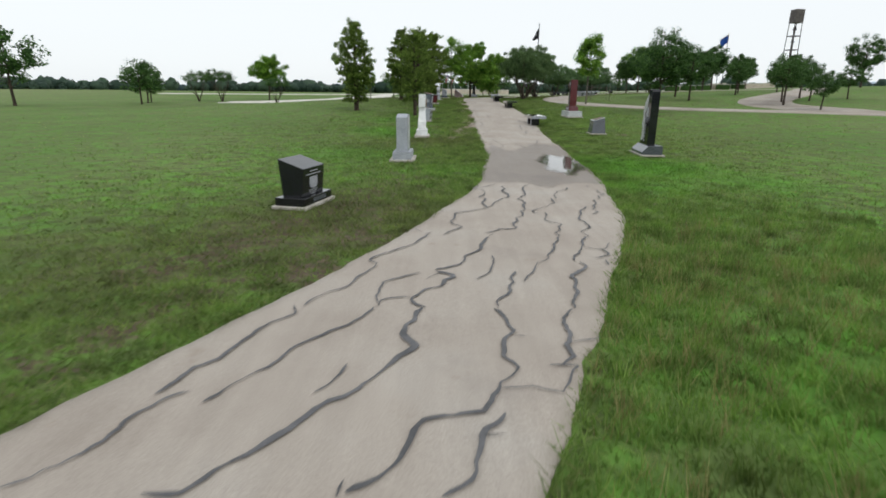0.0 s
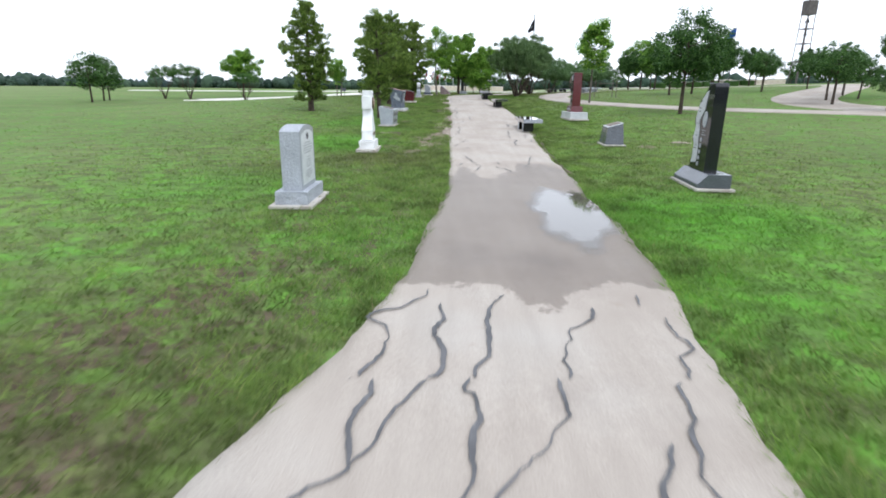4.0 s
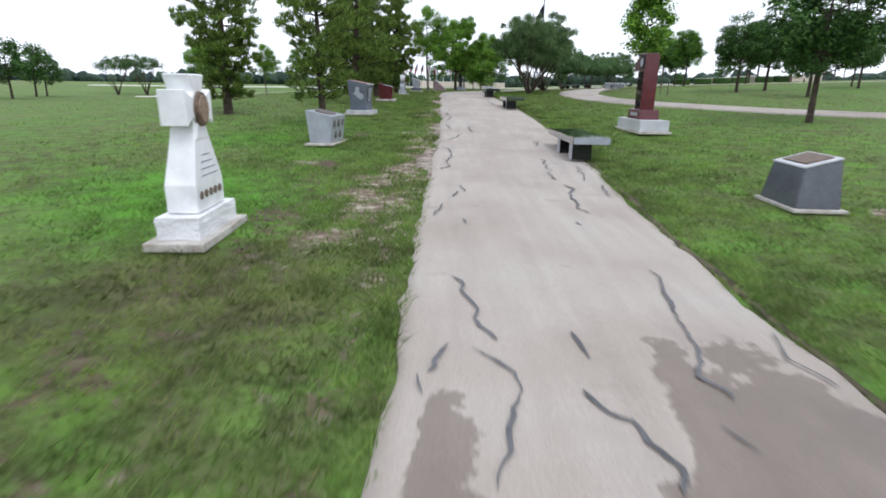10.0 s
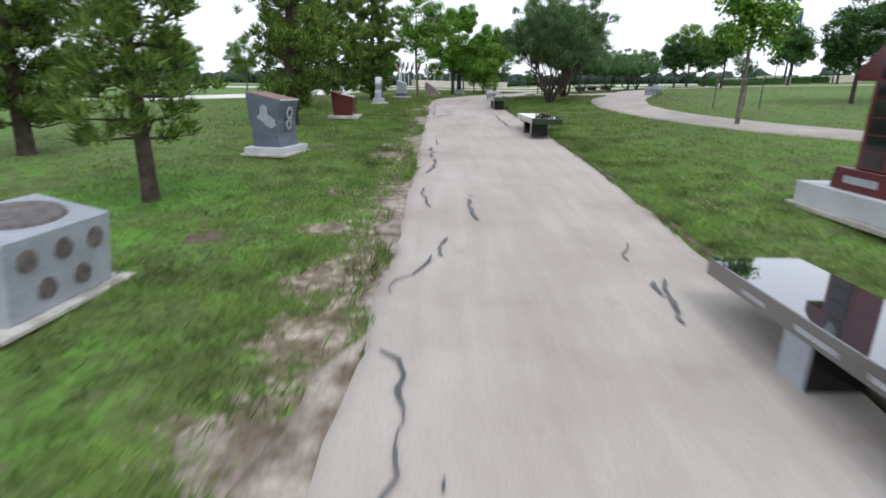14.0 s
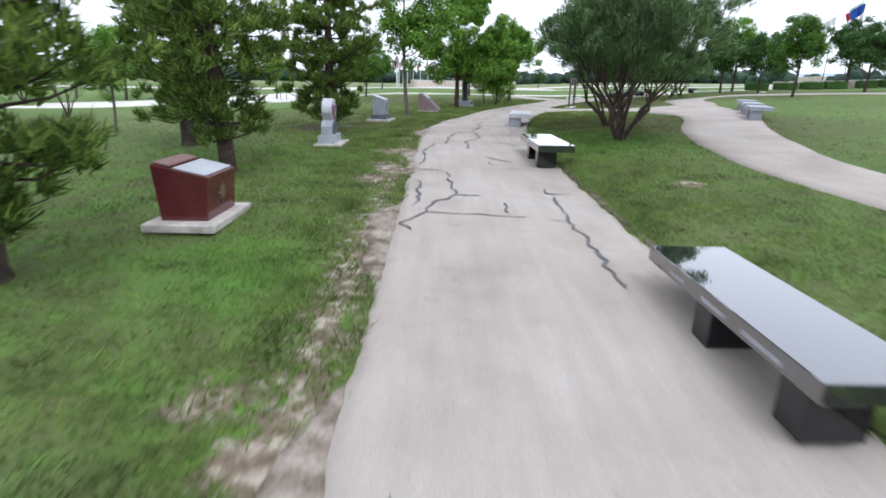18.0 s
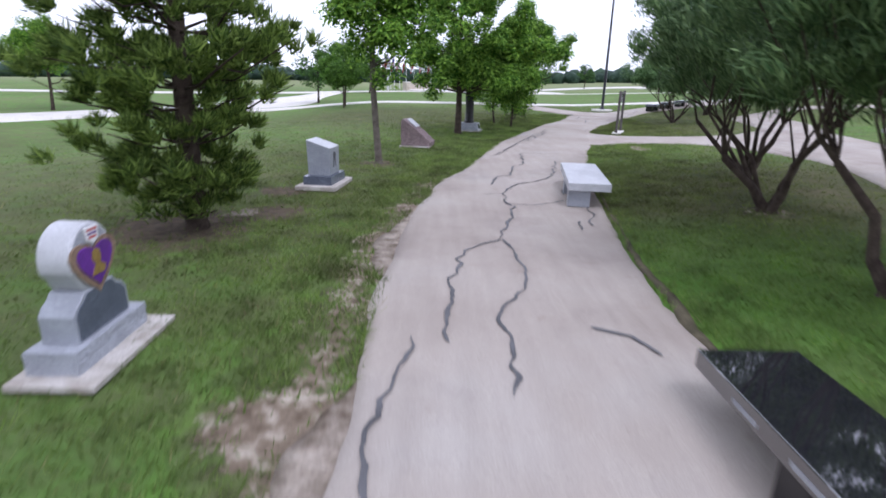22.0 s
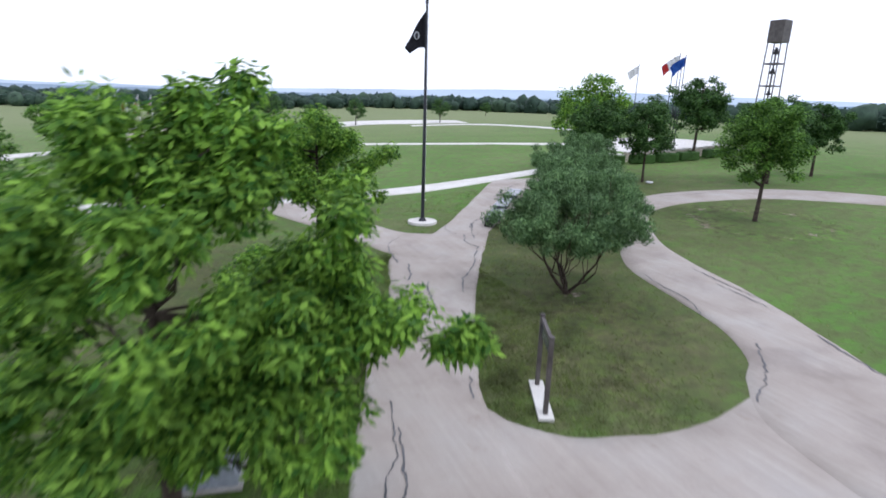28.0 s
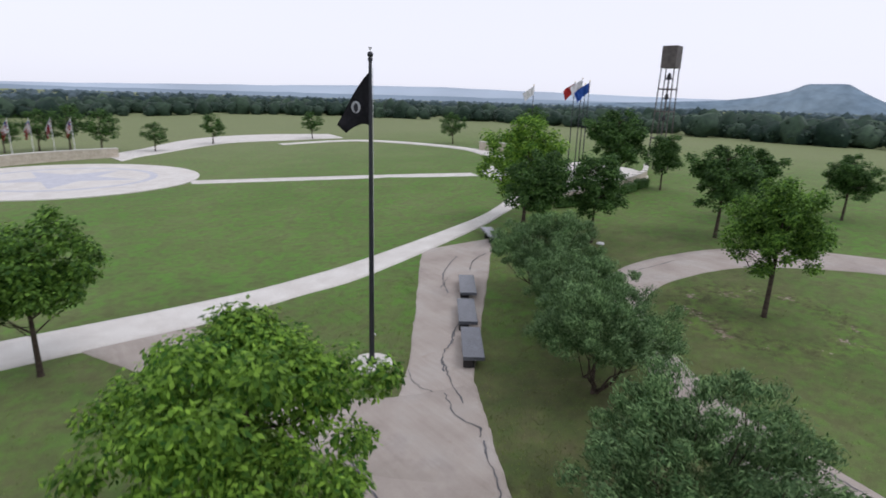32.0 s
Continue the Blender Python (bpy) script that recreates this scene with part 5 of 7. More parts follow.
# white stone cross
m3 = stand("white_stone_cross", -0.98, 24.27, 1, "white marble cross on a tapering shaft with a bronze medallion")
m3.matrix_world = m3.matrix_world @ Matrix.Scale(0.96, 4)
part("pad", block(0.66, 1.48, 0.10, 0, 0, 0, 0.012), PAD, m3)
part("base", roughen(block(0.48, 1.16, 0.25, 0, 0, 0.10, 0.0), 0.014, 5, lambda c: c.z > 0.34), WHITE_ROCK, m3, "rock-faced white base")
sh = bmesh.new()
rings = [(0.36, 0.35, 0.80), (0.68, 0.35, 0.80), (1.30, 0.26, 0.34), (1.42, 0.25, 0.30)]
vv = [[sh.verts.new((sx * d / 2, sy * w / 2, z)) for sx, sy in ((-1, -1), (1, -1), (1, 1), (-1, 1))] for z, d, w in rings]
for a, b in zip(vv, vv[1:]):
    for k in range(4):
        sh.faces.new((a[k], a[(k + 1) % 4], b[(k + 1) % 4], b[k]))
sh.faces.new(list(reversed(vv[0])))
sh.faces.new(vv[-1])
bmesh.ops.bevel(sh, geom=list(sh.edges), offset=0.008, segments=1, affect="EDGES")
die = part("shaft", sh, WHITE, m3)
cz = 1.52
cr = []
for k in range(4):
    a = math.pi / 2 * k
    for r, t in ((0.17, -0.11), (0.36, -0.20), (0.36, 0.20), (0.17, 0.11)):
        cr.append((r * math.cos(a) - t * math.sin(a), cz + r * math.sin(a) + t * math.cos(a)))
head = part("cross_head", prism(cr, 0.30, 0.012, "x"), WHITE, m3)
disc(head, "medallion", 0.165, 0, cz - 0.02, 0.19, BRONZE, 0.05, 0.9, 1.05, 28)
disc(head, "medallion_centre", 0.195, 0, cz - 0.02, 0.15, PALE_BRONZE, 0.02, 0.9, 1.05, 28)
for k in range(5):
    disc(die, "seal", 0.178, -0.27 + 0.135 * k, 0.55, 0.05, BRONZE, 0.012)
text_rows(die, 0.158, 0, 0.98, (0.24, 0.32, 0.40, 0.44), 0.075, 0.016, ETCH, -0.14)

# grey block with a bronze oval on top
m4 = stand("grey_granite_block", -1.08, 32.3, -6, "blue-grey granite block with a bronze oval and round seals")
part("pad", block(0.72, 1.5, 0.05, 0, 0, 0, 0.012), PAD, m4)
die = part("die", prism([(-0.27, 0.05), (0.25, 0.05), (0.33, 0.70), (-0.36, 0.84)], 1.12, 0.008, "y"), BLUE_GREY, m4)
ov = bmesh.new()
for v in bmesh.ops.create_cone(ov, cap_ends=True, segments=32, radius1=0.31, radius2=0.29, depth=0.03)["verts"]:
    v.co = Matrix.Rotation(radians(11.5), 3, "Y") @ Vector((v.co.x * 0.82, v.co.y * 1.35, v.co.z)) + Vector((-0.02, 0, 0.785))
part("oval_plaque", ov, GREY_BRONZE, die, "greyed bronze oval plaque")
for k, (sy, sz) in enumerate(((-0.36, 0.52), (0.0, 0.52), (0.36, 0.52), (-0.19, 0.24), (0.19, 0.24))):
    disc(die, "seal", 0.278 + (sz - 0.24) * 0.123, sy, sz, 0.095, GREY_BRONZE, 0.02)

# slate-blue stone with a pale carved outline
m5 = stand("slate_blue_memorial", -1.22, 39.87, -12, "slate-blue granite stone with a pale carved figure and reddish sloping top")
part("pad", block(0.96, 1.32, 0.06, 0, 0, 0, 0.012), PAD, m5)
part("plinth", block(0.86, 1.18, 0.12, 0, 0, 0.06, 0.01), PALE_GREY, m5)
part("die", prism([(-0.33, 0.18), (0.30, 0.18), (0.26, 0.45), (0.27, 0.75), (0.36, 1.12), (-0.42, 1.27), (-0.38, 0.80), (-0.32, 0.5)], 0.80, 0.008, "y"), SLATE, m5)
part("top_plate", prism([(0.36, 1.125), (0.36, 1.14), (-0.42, 1.29), (-0.42, 1.275)], 0.78, 0, "y"), RED_DULL, m5, "dull reddish top")
fig = [(-0.20, 0.78), (-0.12, 0.86), (-0.10, 1.0), (-0.02, 1.04), (0.06, 0.98), (0.04, 0.86), (0.20, 0.74), (0.22, 0.62), (0.12, 0.56), (0.0, 0.62), (-0.08, 0.70)]
part("carved_figure", prism(fig, 0.01, 0, "y"), BLUE_GREY, m5).location = (0, -0.403, 0)
for cz_, rr in ((0.86, 0.13), (0.63, 0.105)):
    wr = bmesh.new()
    for k in range(28):
        q = [(0.0, r * math.cos(t), r * 1.05 * math.sin(t)) for r, t in ((rr, 6.2832 * k / 28), (rr * 0.62, 6.2832 * k / 28), (rr * 0.62, 6.2832 * (k + 1) / 28), (rr, 6.2832 * (k + 1) / 28))]
        wr.faces.new([wr.verts.new(v) for v in q])
    bmesh.ops.remove_doubles(wr, verts=list(wr.verts), dist=0.0005)
    bmesh.ops.solidify(wr, geom=list(wr.faces), thickness=0.03)
    lean = 0.022 if cz_ < 0.75 else 0.055
    part("carved_wreath", wr, BLUE_GREY, m5, "pale carved oval wreath").matrix_local = pose(0.268 + lean, 0, cz_, 0, 9, 0)
part("top_rim", prism([(0.362, 1.115), (0.372, 1.115), (0.372, 1.15), (0.362, 1.15)], 0.80, 0, "y"), PALE_GREY, m5, "pale rim along the top")
for zz in (0.46, 1.04):
    part("carved_line", block(0.01, 0.62, 0.022, 0.262 if zz < 0.6 else 0.34, 0, zz, 0), DARK_GREY, m5)

# red granite box
m6 = stand("red_granite_box", -0.97, 47.27, 0, "polished red granite box with a bronze cross on a pale pad")
part("pad", block(0.96, 1.46, 0.11, 0, 0, 0, 0.015), PAD, m6)
die = part("die", prism([(-0.31, 0.11), (0.31, 0.11), (0.36, 0.70), (-0.38, 0.86)], 0.98, 0.006, "y"), RED, m6)
# Pale grey on this plaque paints the sky mirrored in the polished top.
part("plaque", prism([(0.32, 0.714), (0.32, 0.728), (-0.10, 0.819), (-0.10, 0.805)], 0.90, 0, "y"), PALE_GREY, die, "polished plaque on the sloping top, sky reflection painted pale")
part("raised_strip", prism([(-0.16, 0.822), (-0.16, 0.85), (-0.36, 0.892), (-0.36, 0.862)], 0.86, 0.004, "y"), RED_DULL, die)
sta = []
for k in range(16):
    r = (0.15, 0.075, 0.13, 0.075)[k % 4]
    a = 2 * math.pi * k / 16
    sta.append((r * math.sin(a) * 0.9, 0.42 + r * math.cos(a)))
part("bronze_cross", prism(sta, 0.03, 0.004, "x"), BRONZE, die).location = (0.34, 0, 0)

# heart medal stone
m7 = stand("heart_medal_memorial", -0.58, 54.92, 0, "pale granite stone with a rounded head and a purple heart medal")
m7.matrix_world = m7.matrix_world @ Matrix.Scale(0.93, 4)
part("pad", block(0.78, 1.5, 0.07, 0, 0, 0, 0.012), PAD, m7)
part("base", roughen(block(0.46, 1.16, 0.22, -0.06, 0, 0.07, 0.0), 0.012, 5, lambda c: c.z > 0.28), ROCK_GREY, m7)
part("pedestal", prism([(-0.42, 0.29), (0.42, 0.29), (0.42, 0.55), (0.36, 0.62), (0.28, 0.66), (0.22, 0.72), (-0.22, 0.72), (-0.28, 0.66), (-0.36, 0.62), (-0.42, 0.55)], 0.32, 0.008, "x"), BLUE_GREY, m7).location = (-0.06, 0, 0)
hd = []
for k in range(32):
    a = 2 * math.pi * k / 32
    hd.append((0.33 * math.sin(a) * (1 - 0.12 * (math.cos(a) < -0.3)), 0.98 + 0.34 * math.cos(a)))
part("head", prism(hd, 0.30, 0.02, "x"), PALE_GREY, m7).location = (-0.06, 0, 0)


part("pedestal_face", prism([(-0.38, 0.31), (0.38, 0.31), (0.38, 0.54), (0.33, 0.60), (0.25, 0.64), (0.19, 0.70), (-0.19, 0.70), (-0.25, 0.64), (-0.33, 0.60), (-0.38, 0.54)], 0.008, 0, "x"), SLATE, m7, "smooth slate-blue pedestal face").location = (0.103, 0, 0)
part("head_face", prism([(y * 0.90, 0.98 + (z - 0.98) * 0.90) for y, z in hd], 0.008, 0, "x"), BLUE_GREY, m7, "smooth grey face of the rounded head").location = (0.091, 0, 0)


def heart(s, cz):
    out = []
    for k in range(28):
        a = 2 * math.pi * k / 28
        out.append((s * 0.95 * math.sin(a) ** 3, cz + s * (0.81 * math.cos(a) - 0.31 * math.cos(2 * a) - 0.12 * math.cos(3 * a))))
    return out


part("medal_rim", prism([(y * 1.16, z) for y, z in heart(0.305, 0.945)], 0.02, 0, "x"), PALE_BRONZE, m7).location = (0.10, 0, 0)
part("medal_heart", prism([(y * 1.16, z) for y, z in heart(0.235, 0.955)], 0.02, 0, "x"), PURPLE, m7).location = (0.112, 0, 0)
part("medal_profile", prism([(-0.10, 0.83), (0.09, 0.83), (0.11, 0.89), (0.04, 0.93), (0.06, 0.99), (0.05, 1.05), (0.0, 1.075), (-0.05, 1.05), (-0.07, 0.98), (-0.03, 0.93)], 0.012, 0, "x"), GOLD, m7).location = (0.122, 0, 0)
part("medal_ribbon", prism([(-0.10, 1.28), (0.10, 1.28), (0.08, 1.16), (0, 1.12), (-0.08, 1.16)], 0.02, 0, "x"), FLAG_WHITE, m7).location = (0.108, 0, 0)
for k in range(3):
    part("ribbon_stripe", block(0.004, 0.15 - 0.02 * k, 0.016, 0.120, 0, 1.245 - 0.035 * k, 0), FLAG_RED if k % 2 == 0 else PURPLE, m7)

# slant-topped grey stone
m8 = stand("slant_topped_memorial", -0.04, 62.46, -7, "grey granite stone with a slanting top and a dark emblem")
part("pad", block(0.88, 1.36, 0.10, 0, 0, 0, 0.015), PAD, m8)
part("base", roughen(block(0.62, 0.98, 0.18, 0, 0, 0.10, 0.0), 0.010, 5, lambda c: c.z > 0.27), SLATE, m8, "dark slate-blue base")
die = part("die", prism([(-0.25, 0.28), (0.23, 0.28), (0.24, 0.86), (-0.27, 1.02)], 0.66, 0.008, "y"), BLUE_GREY, m8)
part("slant_top", prism([(0.242, 0.858), (0.242, 0.870), (-0.272, 1.032), (-0.272, 1.020)], 0.664, 0, "y"), PALE_GREY, die, "pale polished slanting top")
part("emblem", prism([(-0.10, 0.44), (-0.05, 0.44), (-0.03, 0.58), (0.03, 0.58), (0.05, 0.44), (0.10, 0.44), (0.07, 0.64), (0.10, 0.70), (0.06, 0.76), (-0.06, 0.76), (-0.10, 0.70), (-0.07, 0.64)], 0.012, 0, "x"), ETCH_DARK, die).location = (0.234, 0, 0)

# pink boulder wedge
m9 = stand("pink_granite_wedge", 1.72, 69.95, -10, "rough pinkish granite wedge with a polished sloping plaque")
part("pad", block(1.06, 1.06, 0.05, 0, 0, 0, 0.01), PAD, m9)
die = part("boulder", roughen(prism([(-0.47, 0.05), (0.56, 0.05), (0.54, 0.18), (0.30, 0.42), (-0.36, 0.94), (-0.47, 0.92)], 0.92, 0, "y"), 0.035, 5), BOULDER, m9)
# The plaque's pale tone is its wet shine, put into the colour.
part("plaque", prism([(0.0, 0.664), (0.012, 0.682), (-0.308, 0.934), (-0.32, 0.916)], 0.60, 0, "y"), PALE_GREY, die, "polished plaque near the top, wet shine painted pale").location = (0.02, 0, 0.015)

# dark grey block with a plaque on top
m10 = stand("dark_granite_block", 7.15, 26.0, 176, "dark grey granite block with a slanting plaque on a pale pad")
part("pad", block(0.74, 1.14, 0.05, 0, 0, 0, 0.01), PAD, m10)
dk = bmesh.new()
lo = [dk.verts.new(p) for p in ((-0.30, -0.50, 0.05), (0.32, -0.50, 0.05), (0.32, 0.50, 0.05), (-0.30, 0.50, 0.05))]
hi = [dk.verts.new(p) for p in ((-0.24, -0.42, 0.74), (0.25, -0.42, 0.60), (0.25, 0.42, 0.60), (-0.24, 0.42, 0.74))]
dk.faces.new(list(reversed(lo)))
dk.faces.new(hi)
for k in range(4):
    dk.faces.new((lo[k], lo[(k + 1) % 4], hi[(k + 1) % 4], hi[k]))
bmesh.ops.bevel(dk, geom=list(dk.edges), offset=0.012, segments=2, affect="EDGES")
die = part("die", dk, DARK_GREY, m10)
part("top_slab", prism([(0.255, 0.600), (0.255, 0.625), (-0.245, 0.765), (-0.245, 0.74)], 0.85, 0.004, "y"), PALE_GREY, m10, "pale polished rim")
part("plaque", prism([(0.18, 0.645), (0.18, 0.665), (-0.18, 0.766), (-0.18, 0.746)], 0.62, 0, "y"), BRONZE, die, "greyed bronze plaque")

# red numeral one
m11 = stand("red_numeral_memorial", 7.90, 34.8, 180, "red granite numeral one with black plates on a pale base")
m11.matrix_world = m11.matrix_world @ Matrix.Scale(0.94, 4)
part("pad", block(1.00, 2.36, 0.08, 0, 0, 0, 0.012), PAD, m11)
part("base", block(0.88, 2.16, 0.32, 0, 0, 0.08, 0.012), PALE_GREY, m11)
part("plinth", block(0.62, 1.12, 0.30, 0, 0, 0.40, 0.012, (0.9, 0.96)), RED, m11)
part("plinth_lettering", block(0.004, 0.62, 0.10, 0.305, 0, 0.50, 0), ETCH, m11)
one = [(-0.27, 0.70), (0.30, 0.70), (0.30, 2.36), (-0.20, 2.36), (-0.62, 2.02), (-0.62, 1.86), (-0.27, 1.86)]
die = part("numeral", prism(one, 0.42, 0.012, "x"), RED, m11)
for k in range(5):
    part("black_plate", block(0.012, 0.36, 0.20, 0.216, 0.01, 0.74 + 0.225 * k, 0.002), BLACK_TOP, die)
part("black_plate_top", block(0.012, 0.36, 0.42, 0.216, 0.01, 1.89, 0.002), BLACK_TOP, die)
disc(die, "emblem", 0.226, 0.01, 2.10, 0.13, ETCH, 0.012, 0.85, 1.1)

# black slab with a coastline edge
m12 = stand("black_map_memorial", 6.92, 18.75, 174, "black granite slab with a jagged edge and a grey engraved map")
part("pad", block(0.78, 1.70, 0.06, 0, 0, 0, 0.012), PAD, m12)
part("base", prism([(-0.32, 0.06), (0.34, 0.06), (0.34, 0.14), (0.14, 0.34), (-0.32, 0.34)], 1.54, 0.008, "y"), DARK_GREY, m12)
coast = [(0.44, 0.34), (0.44, 2.06), (0.38, 2.13), (0.08, 2.13), (0.02, 2.0), (-0.08, 1.92), (-0.17, 1.86), (-0.20, 1.78), (-0.27, 1.80), (-0.33, 1.74), (-0.37, 1.60), (-0.45, 1.46), (-0.50, 1.38), (-0.47, 1.28), (-0.40, 1.24),
         (-0.44, 1.10), (-0.50, 1.02), (-0.50, 0.92), (-0.40, 0.88), (-0.38, 0.80), (-0.42, 0.72), (-0.40, 0.60), (-0.48, 0.50), (-0.48, 0.34)]
die = part("slab", prism(coast, 0.26, 0.008, "x"), BLACK_TOP, m12)
mapp = [(-0.42, 0.46), (-0.10, 0.50), (-0.08, 0.72), (-0.12, 1.0), (-0.12, 1.20), (-0.20, 1.36), (-0.10, 1.46), (0.04, 1.60), (0.08, 1.80), (0.12, 1.98), (0.05, 1.96), (-0.06, 1.88), (-0.16, 1.82),
        (-0.20, 1.74), (-0.27, 1.74), (-0.32, 1.64), (-0.42, 1.42), (-0.36, 1.22), (-0.45, 1.00), (-0.35, 0.86), (-0.36, 0.62)]
part("map_panel", prism(mapp, 0.01, 0, "x"), PALE_GREY, die, "pale grey engraved map").location = (0.134, 0, 0)
disc(die, "emblem", 0.138, 0.12, 1.40, 0.15, ETCH, 0.012, 0.8, 1.15)
for k in range(5):
    disc(die, "seal", 0.138, 0.04 - 0.008 * k, 0.98 - 0.125 * k, 0.048, ETCH, 0.01)
text_rows(die, 0.135, 0.10, 1.17, (0.24, 0.12, 0.22), 0.045, 0.014, ETCH)
for zz, w in ((1.62, 0.16), (1.55, 0.14), (1.30, 0.18), (1.05, 0.08), (0.85, 0.12), (0.78, 0.14)):
    part("map_name", block(0.004, w, 0.014, 0.1405, -0.24, zz, 0), ETCH_DARK, die)

# bronze figure on a plinth
m13 = stand("statue_plinth", 3.89, 76.0, -12, "grey granite plinth with a dark plaque under a bronze statue", "plinth")
part("pad", block(1.12, 1.12, 0.06, 0, 0, 0, 0.01), PAD, m13)
part("body", block(0.98, 0.98, 0.32, 0, 0, 0.06, 0.012, (0.82, 0.82)), BLUE_GREY, m13)
part("plaque", prism([(0.475, 0.12), (0.485, 0.12), (0.425, 0.34), (0.415, 0.34)], 0.5, 0, "y"), DARK_GREY, m13)
sb = bmesh.new()
prof = [(0.30, 0), (0.30, 0.06), (0.26, 0.10), (0.23, 0.6), (0.26, 1.1), (0.22, 1.45), (0.27, 1.8), (0.25, 2.0), (0.11, 2.1), (0.10, 2.18), (0.14, 2.28), (0.15, 2.42), (0.09, 2.52), (0.0, 2.54)]
prev = None
for r, z in prof:
    ring = [sb.verts.new((r * 0.8 * math.cos(2 * math.pi * k / 18), r * math.sin(2 * math.pi * k / 18) + 0.02 * math.sin(5 * z), z)) for k in range(18)]
    if prev:
        for k in range(18):
            sb.faces.new((prev[k], prev[(k + 1) % 18], ring[(k + 1) % 18], ring[k]))
    prev = ring
for v in sb.verts:
    v.co.x += 0.03 * noise.noise(v.co * 5)
    v.co.y += 0.03 * noise.noise(v.co * 5 + Vector((7, 0, 0)))
statue = part("statue", sb, DARK_BRONZE, smooth=True)
statue.matrix_world = pose(3.89, 76.0, gz(3.89, 76.0) + 0.355, 0, 0, -12)
tagged(statue, "tall dark bronze statue standing on a grey plinth", "statue")

# ---- flagpole ----
def flag_cloth(w, h, drop, seed, cols=18, rows=12, amp=0.12, pinch=0.0):
    """A hanging flag: cloth that droops away from its pole in soft folds. It lies along +x from the pole."""
    bm = bmesh.new()
    g = []
    for i in range(cols + 1):
        u = i / cols
        col = []
        for j in range(rows + 1):
            v = j / rows
            x = w * u * (0.95 - 0.25 * v)
            z = -h * v * (1 - pinch * u) - drop * u ** 1.3
            y = amp * u * math.sin(6.5 * u + 2.2 * v + seed) + amp * 0.4 * math.sin(13 * u + seed * 2)
            col.append(bm.verts.new((x, y, z)))
        g.append(col)
    for i in range(cols):
        for j in range(rows):
            bm.faces.new((g[i][j], g[i + 1][j], g[i + 1][j + 1], g[i][j + 1]))
    bmesh.ops.solidify(bm, geom=list(bm.faces), thickness=0.006)
    return bm


FX, FY = 14.92, 92.9
fp = thing("flagpole", pose(FX, FY, gz(FX, FY) - 0.02), "tall dark flagpole with a round concrete foot", "flagpole")
part("foot", rod(0.78, 0.76, 0.14, 0, 0, -0.02, 40), CONCRETE, fp)
part("collar", rod(0.22, 0.13, 0.16, 0, 0, 0.12, 20), STEEL_DARK, fp)
part("pole", rod(0.10, 0.055, 10.6, 0, 0, 0.2, 18), STEEL_DARK, fp)
part("truck", rod(0.08, 0.08, 0.10, 0, 0, 10.8, 16), STEEL_DARK, fp)
part("ball", ball(0.10, 0, 0, 11.0), STEEL_DARK, fp)
part("finial", rod(0.02, 0.06, 0.10, 0, 0, 11.12, 12), POLE_WHITE, fp)
part("halyard", rod(0.008, 0.008, 9.4, 0.10, 0.0, 1.2, 6), POLE_WHITE, fp)
part("cleat", block(0.04, 0.18, 0.05, 0.12, 0, 1.2, 0.006), POLE_WHITE, fp)
fl = thing("black_flag", pose(FX, FY, gz(FX, FY) + 10.45, 0, 0, 141), "black flag with a white round emblem hanging from the flagpole", "flag")
cloth = part("cloth", flag_cloth(1.15, 1.75, 1.7, 0.6, amp=0.08, pinch=0.85), FLAG_BLACK, fl, smooth=True)
for sy in (-1, 1):
    em = bmesh.new()
    for v in bmesh.ops.create_cone(em, cap_ends=True, segments=28, radius1=0.19, radius2=0.19, depth=0.01)["verts"]:
        v.co = Vector((v.co.x * 0.8 + 0.47, v.co.z + sy * 0.075, v.co.y - 1.12))
    part("emblem", em, ETCH, cloth)
    em = bmesh.new()
    for v in bmesh.ops.create_cone(em, cap_ends=True, segments=20, radius1=0.12, radius2=0.12, depth=0.01)["verts"]:
        v.co = Vector((v.co.x * 0.64 + 0.47, v.co.z + sy * 0.082, v.co.y * 1.2 - 1.14))
    part("emblem_centre", em, FLAG_BLACK, cloth)

# ---- narrow sign frame in the grass tongue ----
sg = thing("sign_frame", pose(10.74, 75.76, gz(10.74, 75.76), 0, 0, -26), "narrow brown metal sign frame on a concrete strip", "sign")
part("footing", block(0.34, 1.66, 0.07, 0, 0, -0.02, 0.01), CONCRETE, sg)
for sy in (-0.62, 0.62):
    part("post", block(0.10, 0.10, 1.80, 0, sy, 0.05, 0.008), STEEL_BROWN, sg)
part("top_rail", block(0.08, 1.30, 0.07, 0, 0, 1.72, 0.006), STEEL_BROWN, sg)
part("board", block(0.03, 1.13, 0.34, 0, 0, 1.37, 0.004), DARK_GREY, sg)

# ---- board on two posts beside the drive ----
bd = thing("notice_board", pose(-15.5, 103.2, gz(-15.5, 103.2), 0, 0, 20), "small dark notice board on two thin posts", "sign")
for sx in (-0.32, 0.32):
    part("post", block(0.06, 0.06, 1.5, sx, 0, -0.05, 0.004), STEEL_BROWN, bd)
part("board", block(0.9, 0.05, 0.55, 0.1, -0.055, 0.95, 0.006), DARK_GREY, bd)

